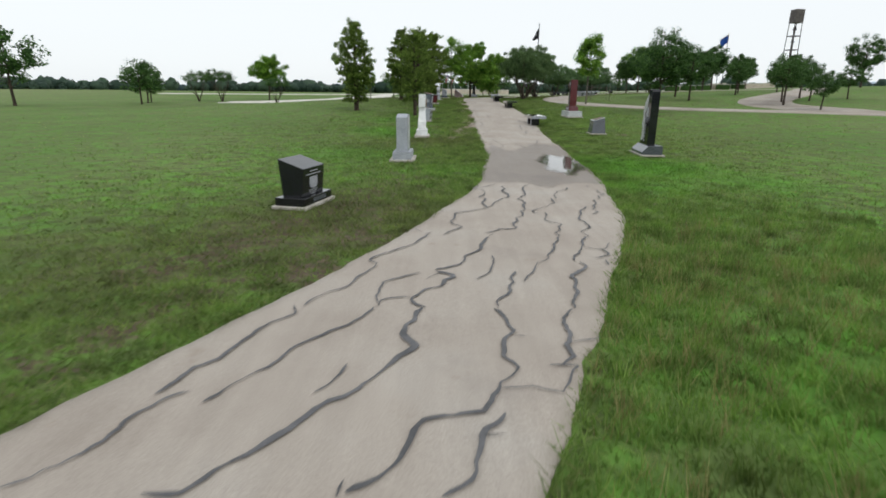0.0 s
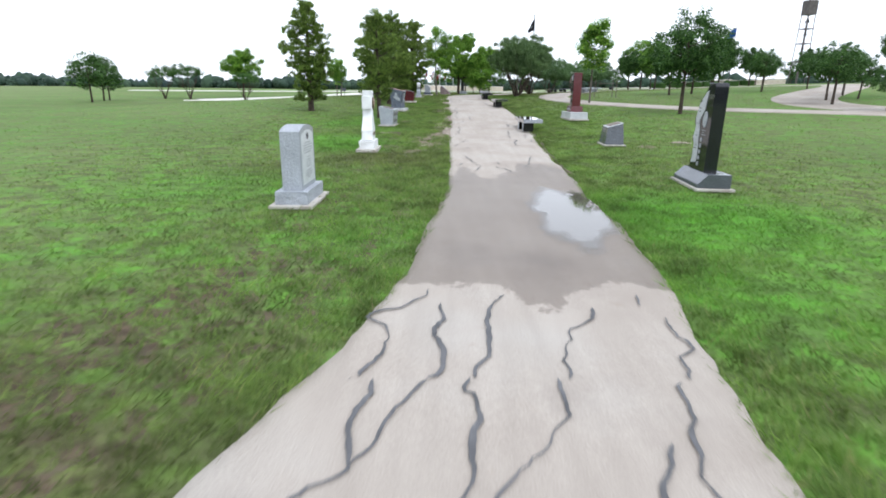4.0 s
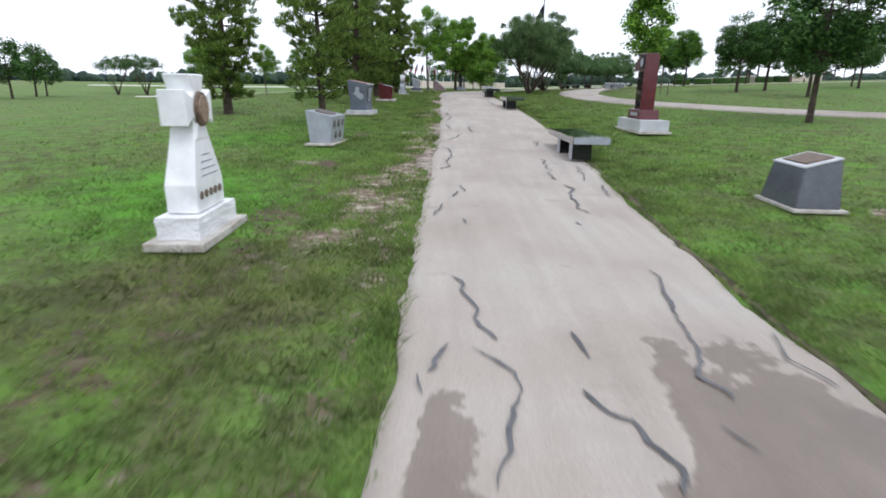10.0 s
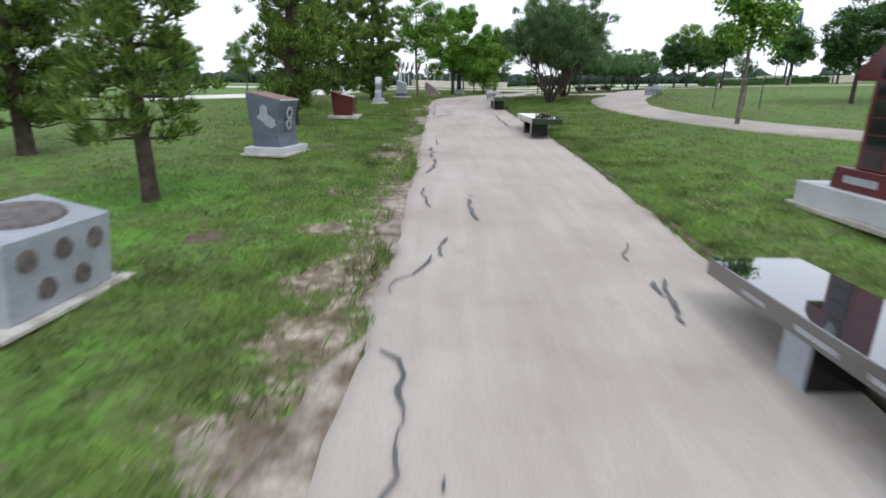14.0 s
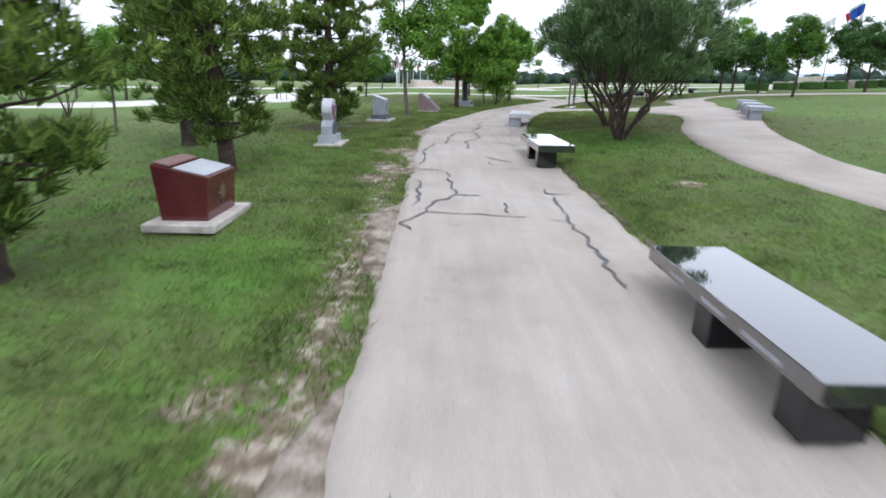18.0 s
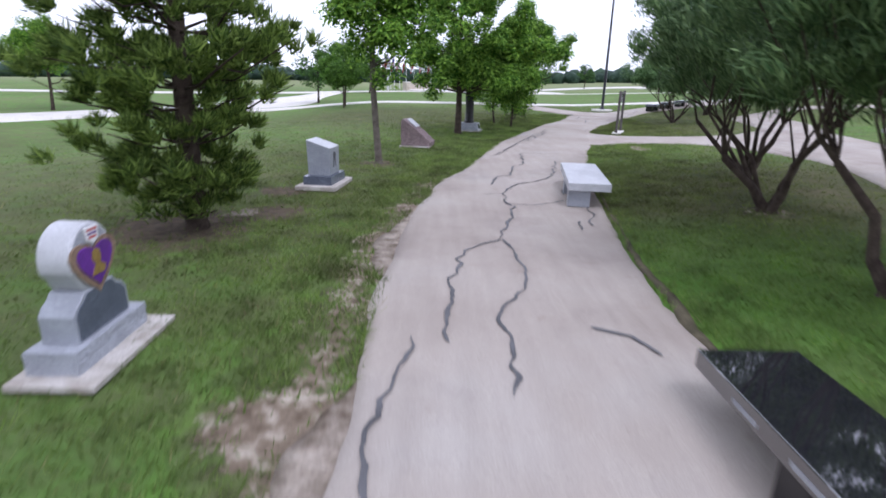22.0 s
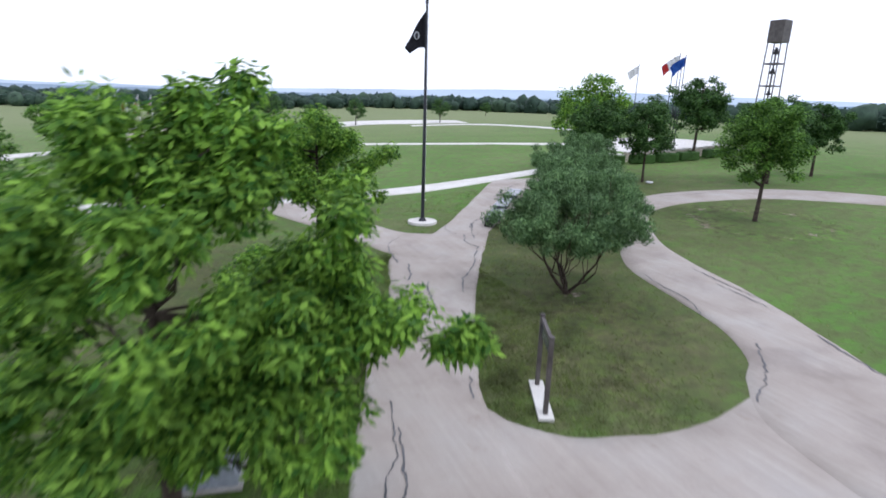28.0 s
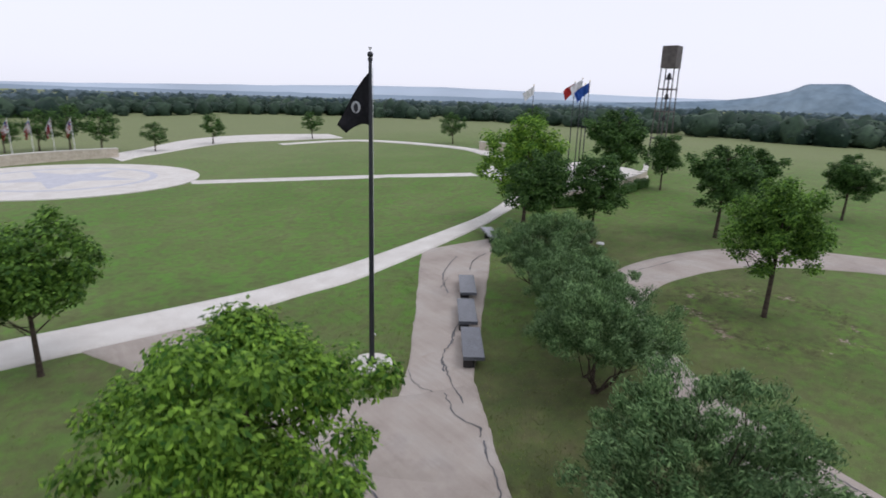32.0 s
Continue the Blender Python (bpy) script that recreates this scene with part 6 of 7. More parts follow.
# ---- bell tower ----
TX, TY = 66.9, 111.6
bt = thing("bell_tower", pose(TX, TY, gz(TX, TY), 0, 0, 8), "tall open steel bell tower with a brown box on top", "tower")
TH = 18.3 - gz(TX, TY)
half = 0.74
for sx in (-1, 1):
    for sy in (-1, 1):
        part("leg", block(0.11, 0.11, TH - 2.4, sx * half * 1.25, sy * half * 1.25, -0.05, 0.01, (1, 1), (-sx * half * 0.25, -sy * half * 0.25)), STEEL_BROWN, bt)
part("belfry_box", block(1.7, 1.7, 2.4, 0, 0, TH - 2.5, 0.03), STEEL_BROWN, bt)
for z in (TH - 4.9, TH - 7.4, TH - 10.5):
    w = half * (1 + 0.25 * (1 - z / TH))
    for s in (-1, 1):
        part("cross_beam", block(2 * w, 0.12, 0.14, 0, s * w, z, 0.01), STEEL_BROWN, bt)
        part("cross_beam", block(0.12, 2 * w, 0.14, s * w, 0, z, 0.01), STEEL_BROWN, bt)
part("centre_shaft", rod(0.10, 0.10, TH - 3, 0, 0, 0, 10), STEEL_BROWN, bt)
for z, r in ((TH - 3.7, 0.36), (TH - 5.9, 0.32), (TH - 8.3, 0.28)):
    bl = rod(r, r * 0.5, r * 1.4, 0, 0, z, 18)
    rod(r * 1.12, r, r * 0.2, 0, 0, z - r * 0.18, 18, bl)
    ball(r * 0.5, 0, 0, z + r * 1.4, bl)
    part("bell", bl, DARK_BRONZE, bt, "dark bronze bell")

# ---- flags by the tower ----
def small_flag(x, y, h, mat, label, turn, lab2="flag"):
    ob = thing("flag_on_pole", pose(x, y, gz(x, y), 0, 0, turn), label, lab2, "flags near the tower")
    part("pole", rod(0.07, 0.035, h, 0, 0, 0, 10), STEEL_DARK, ob)
    part("ball", ball(0.07, 0, 0, h), GOLD, ob)
    part("cloth", flag_cloth(1.5, 1.0, 0.9, x, amp=0.18), mat, ob, smooth=True).location = (0, 0, h - 0.2)


small_flag(57.4, 117.6, 10.2, FLAG_RED, "red flag on a dark pole", 150)
small_flag(56.6, 116.0, 10.6, FLAG_WHITE, "white flag on a dark pole", 150)
small_flag(55.8, 114.4, 10.3, FLAG_BLUE, "blue flag on a dark pole", 150)
small_flag(60.5, 126.5, 9.8, FLAG_WHITE, "pale flag on a dark pole", 150)
small_flag(56.2, 115.2, 10.0, FLAG_BLUE, "dark blue flag on a dark pole", 165)

# ---- memorial court by the tower: paving, low wall and clipped hedges ----
def disc_slab(name, x, y, r, z, mat, label, th=0.06, n=72):
    ob = part(name, rod(r, r, th, 0, 0, 0, n), mat)
    ob.matrix_world = pose(x, y, z)
    return tagged(ob, label, "paving", kind="structure")


court = thing("court_wall", Matrix(), "low curved limestone wall behind clipped hedges", "wall")


def wall_run(ob, pts, h, th, step=1.6, name="wall_block", cap=True):
    """A low wall of stone blocks with a cap, following a line."""
    L = smooth_line(pts, step)
    for a, b in zip(L, L[1:]):
        d = b - a
        ln = float(np.hypot(*d))
        m = pose((a[0] + b[0]) / 2, (a[1] + b[1]) / 2, gz(*((a + b) / 2)) - 0.1, 0, 0, math.degrees(math.atan2(d[1], d[0])))
        p = part(name, block(ln + 0.02, th, h + 0.1, 0, 0, 0, 0.012), LIME, ob)
        p.matrix_world = m
        if cap:
            p = part("cap_stone", block(ln + 0.03, th + 0.12, 0.10, 0, 0, h + 0.1, 0.012), CONCRETE, ob)
            p.matrix_world = m


wall_run(court, [(42, 107.4), (48, 107), (54, 107.8), (60, 109.2), (65, 112)], 0.8, 0.4)


def draped_disc(name, x, y, r, mat, label, lift):
    """A round paved court that follows the slope."""
    V, F = [(x, y, gz(x, y) + lift)], []
    for j in range(1, 9):
        for k in range(48):
            a = 2 * math.pi * k / 48
            px, py_ = x + r * j / 8 * math.cos(a), y + r * j / 8 * math.sin(a)
            V.append((px, py_, gz(px, py_) + lift - (0.08 if j == 8 else 0)))
    for j in range(8):
        for k in range(48):
            a, b = 1 + (j - 1) * 48 + k, 1 + (j - 1) * 48 + (k + 1) % 48
            c, d = 1 + j * 48 + k, 1 + j * 48 + (k + 1) % 48
            F.append((0, c, d, d) if j == 0 else (a, c, d, b))
    bm = bmesh.new()
    vs = [bm.verts.new(v) for v in V]
    for f in F:
        bm.faces.new([vs[q] for q in dict.fromkeys(f)])
    tagged(part(name, bm, mat, smooth=True), label, "paving", kind="structure")


draped_disc("court_paving", 56.5, 117.5, 9.5, CONCRETE, "pale round concrete court beside the tower", 0.08)


def hedge(x, y, a, ln, seed):
    rng = np.random.default_rng(seed)
    ob = thing("clipped_hedge", pose(x, y, gz(x, y), 0, 0, a), "clipped dark green hedge in front of a low wall", "hedge", "hedges along the court")
    c = np.stack([rng.uniform(-ln / 2, ln / 2, 70), rng.uniform(-0.4, 0.4, 70), rng.uniform(0.05, 0.85, 70)], 1)
    v, f = leaves(c, 0.24, 34, 0.11, 0.06, rng)
    link_mesh("foliage", fast("foliage", v, f), OAK, ob)
    part("core", block(ln, 0.7, 0.8, 0, 0, 0, 0.1), OAK, ob)


for k, (x, y, a) in enumerate(((39.6, 106.6, -25), (42.4, 105.6, -10), (45.2, 105.3, -2), (48.0, 105.3, 2), (52.0, 105.9, 8), (55.0, 106.4, 10))):
    hedge(x, y, a, 2.5, 40 + k)

# ---- round plaza with a star inlay, low wall and flags ----
PX, PYc = 10.6, 148.6
PZ0 = max(gz(PX, PYc), gz(PX + 12, PYc)) + 0.05
disc_slab("plaza", PX, PYc, 13.4, PZ0 - 0.5, CONCRETE, "round pale concrete plaza with a star inlay", 0.5)
INLAY = plain("blue_grey_paving", (0.48, 0.49, 0.53), (0.56, 0.57, 0.60), 0.85, 1.0, 20, relief=0, spec=0.2)
ring = bmesh.new()
for k in range(64):
    a, b = 2 * math.pi * k / 64, 2 * math.pi * (k + 1) / 64
    ring.faces.new([ring.verts.new((r * math.cos(t), r * math.sin(t), 0)) for r, t in ((8.2, a), (9.0, a), (9.0, b), (8.2, b))])
bmesh.ops.remove_doubles(ring, verts=list(ring.verts), dist=0.001)
ro = part("inlay_ring", ring, INLAY)
ro.matrix_world = pose(PX, PYc, PZ0 + 0.006)
tagged(ro, "blue-grey paving ring in the plaza", "paving", kind="structure")
star = bmesh.new()
star.faces.new([star.verts.new(((7.6 if k % 2 == 0 else 2.9) * math.sin(math.pi * k / 5), (7.6 if k % 2 == 0 else 2.9) * math.cos(math.pi * k / 5), 0)) for k in range(10)])
so = part("inlay_star", star, INLAY)
so.matrix_world = pose(PX, PYc, PZ0 + 0.008, 0, 0, 20)
tagged(so, "blue-grey paving star in the plaza", "paving", kind="structure")
pw = thing("plaza_wall", Matrix(), "low curved limestone wall round the plaza", "wall")
WALL = [(-2.4, 139.5), (-3.4, 146), (-2.2, 153), (1.5, 159.5), (7, 164.5), (13, 167.6), (19, 169.2)]
wall_run(pw, WALL, 1.25, 0.5, 2.2)
wf = smooth_line([(-5.4, 139), (-6.2, 147), (-4.5, 155), (0.0, 162), (6, 167.5), (14, 171)], 2.35)
for k, (x, y) in enumerate(wf):
    ob = thing("striped_flag_on_pole", pose(x, y, gz(x, y), 0, 0, 200 + 14 * math.sin(k * 2.3)), "red and white striped flag hanging on a pale pole", "flag", "flags round the plaza")
    part("pole", rod(0.06, 0.035, 5.6, 0, 0, 0, 8), POLE_WHITE, ob)
    part("cloth", flag_cloth(0.85, 1.5, 1.5, k * 1.7, 8, 6, 0.10, 0.3), FLAG_WHITE, ob, smooth=True).location = (0, 0, 5.4)
    for j in range(3):
        part("stripe", flag_cloth(0.85, 0.13, 1.5, k * 1.7, 8, 1, 0.13), FLAG_RED, ob, smooth=True).location = (0, 0.012, 5.18 - 0.42 * j)
    part("canton", flag_cloth(0.40, 0.7, 0.5, k * 1.7, 5, 3, 0.15), FLAG_BLUE, ob, smooth=True).location = (0, -0.012, 5.39)
rw = thing("far_wall", Matrix(), "low limestone wall beside the far walk", "wall")
wall_run(rw, [(66.5, 142.5), (67.2, 136)], 1.2, 0.6)

# ---- far drive and walks ----
ribbon("far_drive", [(18.5, 163.5), (24, 171), (38.5, 181.3), (49.6, 179), (60, 176)], [(17.5, 172), (22, 178), (36, 194), (50, 195), (62, 186)], CONCRETE, "pale concrete drive beyond the lawn", lift=0.06, step=1.5, rag=0.01)
ribbon("arc_walk", [(45.5, 174), (60.6, 170.4), (67.2, 149.6), (62.6, 133), (58, 126)], [(45.2, 171.6), (59, 168), (64.8, 148.5), (60.6, 135), (56.4, 128)], CONCRETE, "pale concrete walk curving round the far lawn", lift=0.07, step=1.5, cross=3, rag=0.01)
ribbon("plaza_walk_west", [(-1, 139.5), (-12, 131), (-30, 124), (-60, 120)], [(1, 137.2), (-11, 128.6), (-30, 121.4), (-60, 117.4)], CONCRETE, "pale concrete walk leading to the plaza", lift=0.07, step=1.5, cross=3, rag=0.01)

# ---- young tree's stakes, white disc ----
sk = thing("tree_stakes", pose(13.8, 49.6, gz(13.8, 49.6)), "three thin stakes round a young tree", "stakes")
for x, y in ((-0.9, 0.1), (0.5, -0.6), (0.6, 0.7)):
    part("stake", rod(0.03, 0.025, 1.35, x, y, -0.05, 8), BARK_PALE, sk)
part("tie_rail", prism([(-0.9, 1.0), (0.55, 1.0), (0.55, 1.03), (-0.9, 1.03)], 0.03, 0, "y"), BARK_PALE, sk)
cv = part("white_cover", rod(0.26, 0.23, 0.08, 0, 0, 0, 28), POLE_WHITE)
cv.matrix_world = pose(34.95, 97.0, gz(34.95, 97.0))
tagged(cv, "white round ground cover in the lawn", "cover")

# ---- puddle ----
PV, PD = [(3.5, 16.0, gz(3.5, 16.0) + 0.008)], [1.0]
for q in (0.35, 0.7, 1.0):
    for k in range(40):
        a = 2 * math.pi * k / 40
        r = q * (1 + 0.12 * math.sin(3 * a + 1) + 0.08 * math.sin(7 * a))
        x, y = 3.5 + 0.80 * r * math.cos(a) + 0.22 * r * math.sin(a), 16.0 + 2.25 * r * math.sin(a)
        x = min(x, float(np.interp(y, rx[:, 1], rx[:, 0])) - 0.06)
        PV.append((x, y, gz(x, y) + 0.008))
        PD.append((1 - q) * 1.7)
PF = [(0, 1 + k, 1 + (k + 1) % 40) for k in range(40)]
for q in (0, 1):
    for k in range(40):
        a, b = 1 + q * 40 + k, 1 + q * 40 + (k + 1) % 40
        PF += [(a, a + 40, b + 40), (a, b + 40, b)]
pme = fast("puddle", PV, PF)
pme.attributes.new("depth", "FLOAT", "POINT").data.foreach_set("value", np.array(PD, np.float32))
po = link_mesh("puddle", pme, WATER)
po.visible_shadow = False
tagged(po, "shallow rain puddle on the damp path", "water", kind="structure")

# ---- scrap of paper on the damp path ----
scrap = bmesh.new()
g = [[scrap.verts.new((0.05 * i + 0.012 * math.sin(2.3 * j + i), 0.045 * j + 0.015 * math.sin(1.9 * i), 0.012 + 0.014 * abs(math.sin(1.7 * i + 2.1 * j)))) for j in range(5)] for i in range(7)]
for i in range(6):
    for j in range(4):
        if (i, j) not in ((0, 3), (5, 0), (5, 3), (4, 0)):
            scrap.faces.new((g[i][j], g[i + 1][j], g[i + 1][j + 1], g[i][j + 1]))
bmesh.ops.solidify(scrap, geom=list(scrap.faces), thickness=0.003)
bmesh.ops.delete(scrap, geom=[v for v in scrap.verts if not v.link_faces], context="VERTS")
so_ = part("paper_scrap", scrap, FLAG_WHITE)
so_.matrix_world = pose(3.86, 17.42, gz(3.86, 17.42) + 0.002, 0, 0, 128) @ Matrix.Scale(0.55, 4)
tagged(so_, "torn scrap of white paper on the damp path", "litter")

# ---- sealed cracks ----
crack_rng = np.random.default_rng(9)
CV, CF = [], []


def crack(w, *pts):
    """A dark band of crack sealer wandering over the paving."""
    L = smooth_line(pts, 0.06)
    n = len(L)
    kink = np.interp(np.arange(n), np.arange(0, n + 3, 3), crack_rng.normal(0, 0.030, len(np.arange(0, n + 3, 3))))
    wob = kink + crack_rng.normal(0, 0.006, n)
    t = np.gradient(L, axis=0)
    t /= np.linalg.norm(t, axis=1)[:, None] + 1e-9
    nrm = np.stack([-t[:, 1], t[:, 0]], 1)
    C = L + nrm * wob[:, None]
    ww = w * np.interp(L[:, 1], [9, 15, 40, 48], [0.82, 1.0, 1.0, 1.3]) * np.clip(1 + 0.34 * np.convolve(crack_rng.normal(0, 1, n + 8), np.ones(5) / 2.5, "valid")[:n], 0.4, 1.7)
    ww[0] *= 0.3
    ww[-1] *= 0.3
    b = len(CV)
    for side in (-1, 1):
        E = C + nrm * (ww * side)[:, None]
        z = ground(E[:, 0], E[:, 1]) + 0.0165
        CV.extend(np.stack([E[:, 0], E[:, 1], z], 1).tolist())
    CF.extend([(b + k, b + k + 1, b + n + k + 1, b + n + k) for k in range(n - 1)])


crack(0.017, (-2.29, 2.36), (-2.17, 2.43), (-2.09, 2.54), (-2.05, 2.67), (-1.95, 2.78), (-1.91, 3.02), (-1.83, 3.22), (-1.72, 3.27))
crack(0.016, (-1.96, 3.26), (-1.83, 3.56), (-1.70, 3.88), (-1.60, 4.24), (-1.42, 4.61), (-1.35, 4.84))
crack(0.016, (-1.57, 3.15), (-1.42, 3.45), (-1.22, 3.75), (-1.12, 4.04), (-0.86, 4.38), (-0.67, 4.84))
crack(0.026, (-1.52, 2.29), (-1.34, 2.34), (-1.18, 2.54), (-1.00, 2.75), (-0.85, 2.98), (-0.76, 3.21), (-0.55, 3.35), (-0.39, 3.64), (-0.26, 3.96), (-0.33, 4.28), (-0.30, 4.58), (-0.18, 4.84))
crack(0.016, (-0.87, 3.29), (-0.77, 3.43), (-0.73, 3.70))
crack(0.024, (-0.46, 2.31), (-0.30, 2.49), (-0.21, 2.71), (-0.14, 2.90), (0.07, 3.08))
crack(0.030, (0.00, 2.32), (0.16, 2.48), (0.27, 2.75), (0.31, 2.91), (0.42, 3.07))
crack(0.010, (0.24, 2.77), (0.41, 2.80))
crack(0.014, (-0.55, 2.31), (-0.50, 2.42))
crack(0.018, (0.11, 3.00), (0.34, 3.23), (0.44, 3.46), (0.53, 3.71), (0.46, 3.89), (0.60, 4.31), (0.57, 4.68), (0.55, 4.84))
crack(0.011, (0.41, 3.39), (0.59, 3.38), (0.87, 3.32))
crack(0.016, (0.87, 3.32), (0.96, 3.63), (1.07, 3.72), (0.83, 3.70))
crack(0.020, (0.94, 3.70), (1.08, 4.16), (1.08, 4.50), (1.27, 4.85))
crack(0.010, (1.09, 4.18), (1.34, 4.22))
crack(0.009, (0.62, 4.22), (0.71, 4.20))
crack(0.016, (-1.32, 4.85), (-1.27, 5.02), (-1.12, 5.28), (-0.99, 5.46), (-0.93, 5.77), (-0.81, 6.13), (-0.87, 6.36), (-0.64, 6.79), (-0.40, 7.11), (-0.24, 7.58))
crack(0.018, (-0.02, 5.93), (0.28, 6.34), (0.31, 6.54), (0.47, 6.82), (0.65, 7.50))
crack(0.014, (-0.22, 5.71), (-0.08, 5.82), (-0.02, 5.93))
crack(0.024, (-0.09, 5.85), (0.10, 5.79), (0.03, 5.61), (-0.17, 5.30), (-0.32, 5.11), (-0.24, 4.92), (-0.16, 4.85))
crack(0.013, (-0.65, 4.86), (-0.62, 4.96), (-0.53, 5.05), (-0.33, 5.10))
crack(0.012, (-0.66, 4.94), (-0.63, 5.16), (-0.62, 5.44), (-0.52, 5.71), (-0.26, 5.90))
crack(0.012, (0.36, 5.69), (0.59, 6.08), (0.65, 6.60))
crack(0.020, (0.83, 5.96), (0.70, 5.53), (0.70, 5.23), (0.55, 5.03), (0.57, 4.86))
crack(0.012, (0.89, 5.63), (1.06, 5.96), (1.11, 6.22), (1.33, 6.62), (1.54, 7.10), (1.67, 7.57))
crack(0.016, (1.62, 6.42), (1.82, 6.86), (1.98, 7.39), (2.05, 7.59))
crack(0.022, (1.69, 6.37), (1.70, 6.15), (1.52, 5.82), (1.48, 5.61), (1.30, 5.14), (1.28, 4.87))
crack(0.011, (1.88, 7.01), (2.13, 6.99), (2.32, 7.26))
crack(0.015, (2.13, 6.99), (2.06, 6.64), (1.94, 6.51))
crack(0.015, (2.04, 6.48), (2.02, 6.24))
crack(0.018, (-0.00, 7.60), (0.11, 7.72), (0.22, 8.05), (0.19, 8.38), (0.23, 8.96), (0.34, 9.16), (0.68, 9.51), (0.79, 10.47))
crack(0.011, (0.67, 10.44), (0.68, 10.47))
crack(0.013, (0.81, 9.54), (1.09, 10.28), (1.17, 10.48))
crack(0.018, (0.62, 7.70), (0.84, 7.83), (1.11, 8.09), (1.13, 8.33), (1.25, 8.89), (1.39, 9.30), (1.50, 10.22), (1.44, 10.34), (1.50, 10.49))
crack(0.012, (1.65, 9.09), (1.59, 9.32), (2.01, 9.93), (2.10, 10.40), (2.13, 10.49))
crack(0.013, (1.78, 9.20), (1.68, 8.81), (1.69, 8.60), (1.79, 8.48), (1.84, 8.34), (1.71, 7.79), (1.66, 7.61))
crack(0.016, (2.60, 9.11), (2.82, 9.96), (3.00, 10.45))
crack(0.017, (2.66, 9.75), (2.40, 9.32), (2.30, 8.73), (2.28, 8.42), (2.30, 8.15), (2.16, 7.96), (2.06, 7.75), (2.03, 7.60))
crack(0.018, (0.71, 7.60), (0.75, 7.68))
crack(0.016, (-0.28, 7.60), (-0.20, 7.73))
crack(0.010, (-0.35, 7.71), (-0.42, 7.87), (-0.40, 7.95))
crack(0.014, (0.71, 10.51), (0.69, 10.62), (0.86, 11.15), (0.69, 11.46), (0.66, 11.63), (1.01, 11.90), (1.14, 12.27))
crack(0.017, (1.25, 11.86), (1.33, 11.56), (1.24, 11.19), (1.29, 10.67), (1.18, 10.51))
crack(0.015, (1.90, 12.12), (1.69, 11.65), (1.66, 11.19), (1.66, 11.00), (1.52, 10.53), (1.51, 10.51))
crack(0.012, (2.70, 11.80), (2.59, 11.50), (2.34, 11.20), (2.28, 10.79), (2.16, 10.51))
crack(0.015, (3.31, 11.59), (3.26, 11.29), (3.26, 11.03), (3.08, 10.69), (3.03, 10.51))
crack(0.009, (3.23, 12.15), (3.22, 11.85))
crack(0.012, (1.94, 22.93), (2.07, 22.40), (2.11, 21.96), (2.23, 21.63))
crack(0.013, (2.11, 21.55), (2.22, 21.28), (2.26, 21.01), (2.24, 20.73), (2.16, 20.44), (2.15, 20.17))
crack(0.014, (3.89, 23.16), (3.86, 22.71), (3.66, 22.05), (3.67, 21.71), (3.56, 21.38), (3.53, 20.92))
crack(0.010, (3.40, 20.67), (3.46, 20.44))
crack(0.012, (2.77, 21.78), (2.81, 21.52), (2.83, 21.37))
crack(0.012, (2.72, 21.02), (2.79, 20.85), (2.81, 20.74), (2.96, 20.57), (2.97, 20.33), (2.92, 20.14))
crack(0.010, (1.83, 21.58), (1.79, 21.27), (1.74, 21.20))
crack(0.009, (1.67, 21.16), (1.71, 20.94))
crack(0.009, (4.29, 21.82), (4.23, 21.52), (4.23, 21.05))
crack(0.017, (3.99, 27.41), (4.03, 26.98), (3.87, 26.40), (3.91, 26.15), (3.87, 25.88), (3.88, 25.53), (3.90, 25.42))
crack(0.011, (4.61, 29.25), (4.56, 28.39), (4.47, 27.72))
crack(0.012, (4.53, 27.23), (4.66, 27.43), (4.60, 27.17), (4.49, 26.51))
crack(0.014, (4.05, 30.12), (4.02, 29.47), (3.95, 28.77), (3.88, 27.82))
crack(0.015, (3.60, 24.98), (3.66, 24.81))
crack(0.011, (3.99, 25.30), (4.00, 25.16))
crack(0.010, (2.19, 27.28), (2.18, 26.70))
crack(0.011, (2.11, 26.80), (2.02, 26.36))
crack(0.012, (1.84, 25.87), (1.82, 25.52), (1.75, 25.35), (1.75, 25.22))
crack(0.011, (2.17, 25.04), (2.18, 24.81))
crack(0.014, (4.42, 32.99), (4.32, 32.27))
crack(0.015, (4.93, 29.72), (4.90, 29.31))
crack(0.014, (4.61, 29.17), (4.57, 28.82))
crack(0.016, (1.92, 31.58), (2.04, 31.16), (2.05, 30.47), (2.05, 30.03), (1.98, 29.55), (1.99, 29.07), (1.89, 28.89), (1.83, 28.72))
crack(0.009, (1.78, 29.71), (2.12, 29.72))
crack(0.010, (2.31, 30.29), (2.31, 30.18))
crack(0.019, (2.39, 34.17), (2.30, 33.82), (2.30, 33.51))
crack(0.016, (2.24, 33.55), (2.07, 33.07), (1.88, 32.87), (1.89, 32.54))
crack(0.013, (2.71, 36.30), (2.81, 36.12))
crack(0.019, (2.72, 36.02), (2.75, 35.43), (2.81, 34.91))
crack(0.014, (2.01, 36.73), (2.08, 36.03), (2.17, 35.50))
crack(0.015, (2.20, 39.39), (2.19, 38.49), (2.02, 37.90))
crack(0.018, (4.38, 32.91), (4.35, 32.63), (4.35, 32.37), (4.26, 32.00))
crack(0.012, (4.52, 34.07), (4.35, 33.68), (4.31, 33.46))
crack(0.020, (2.10, 40.76), (2.09, 40.30))
crack(0.020, (2.16, 40.23), (2.11, 39.82), (2.14, 39.63), (2.11, 39.49))
crack(0.009, (2.22, 42.14), (2.22, 41.21))
crack(0.0145, (2.59, 50.31), (2.66, 49.82), (2.67, 49.03), (2.28, 48.18), (2.25, 47.75), (1.97, 47.36), (2.06, 46.90))
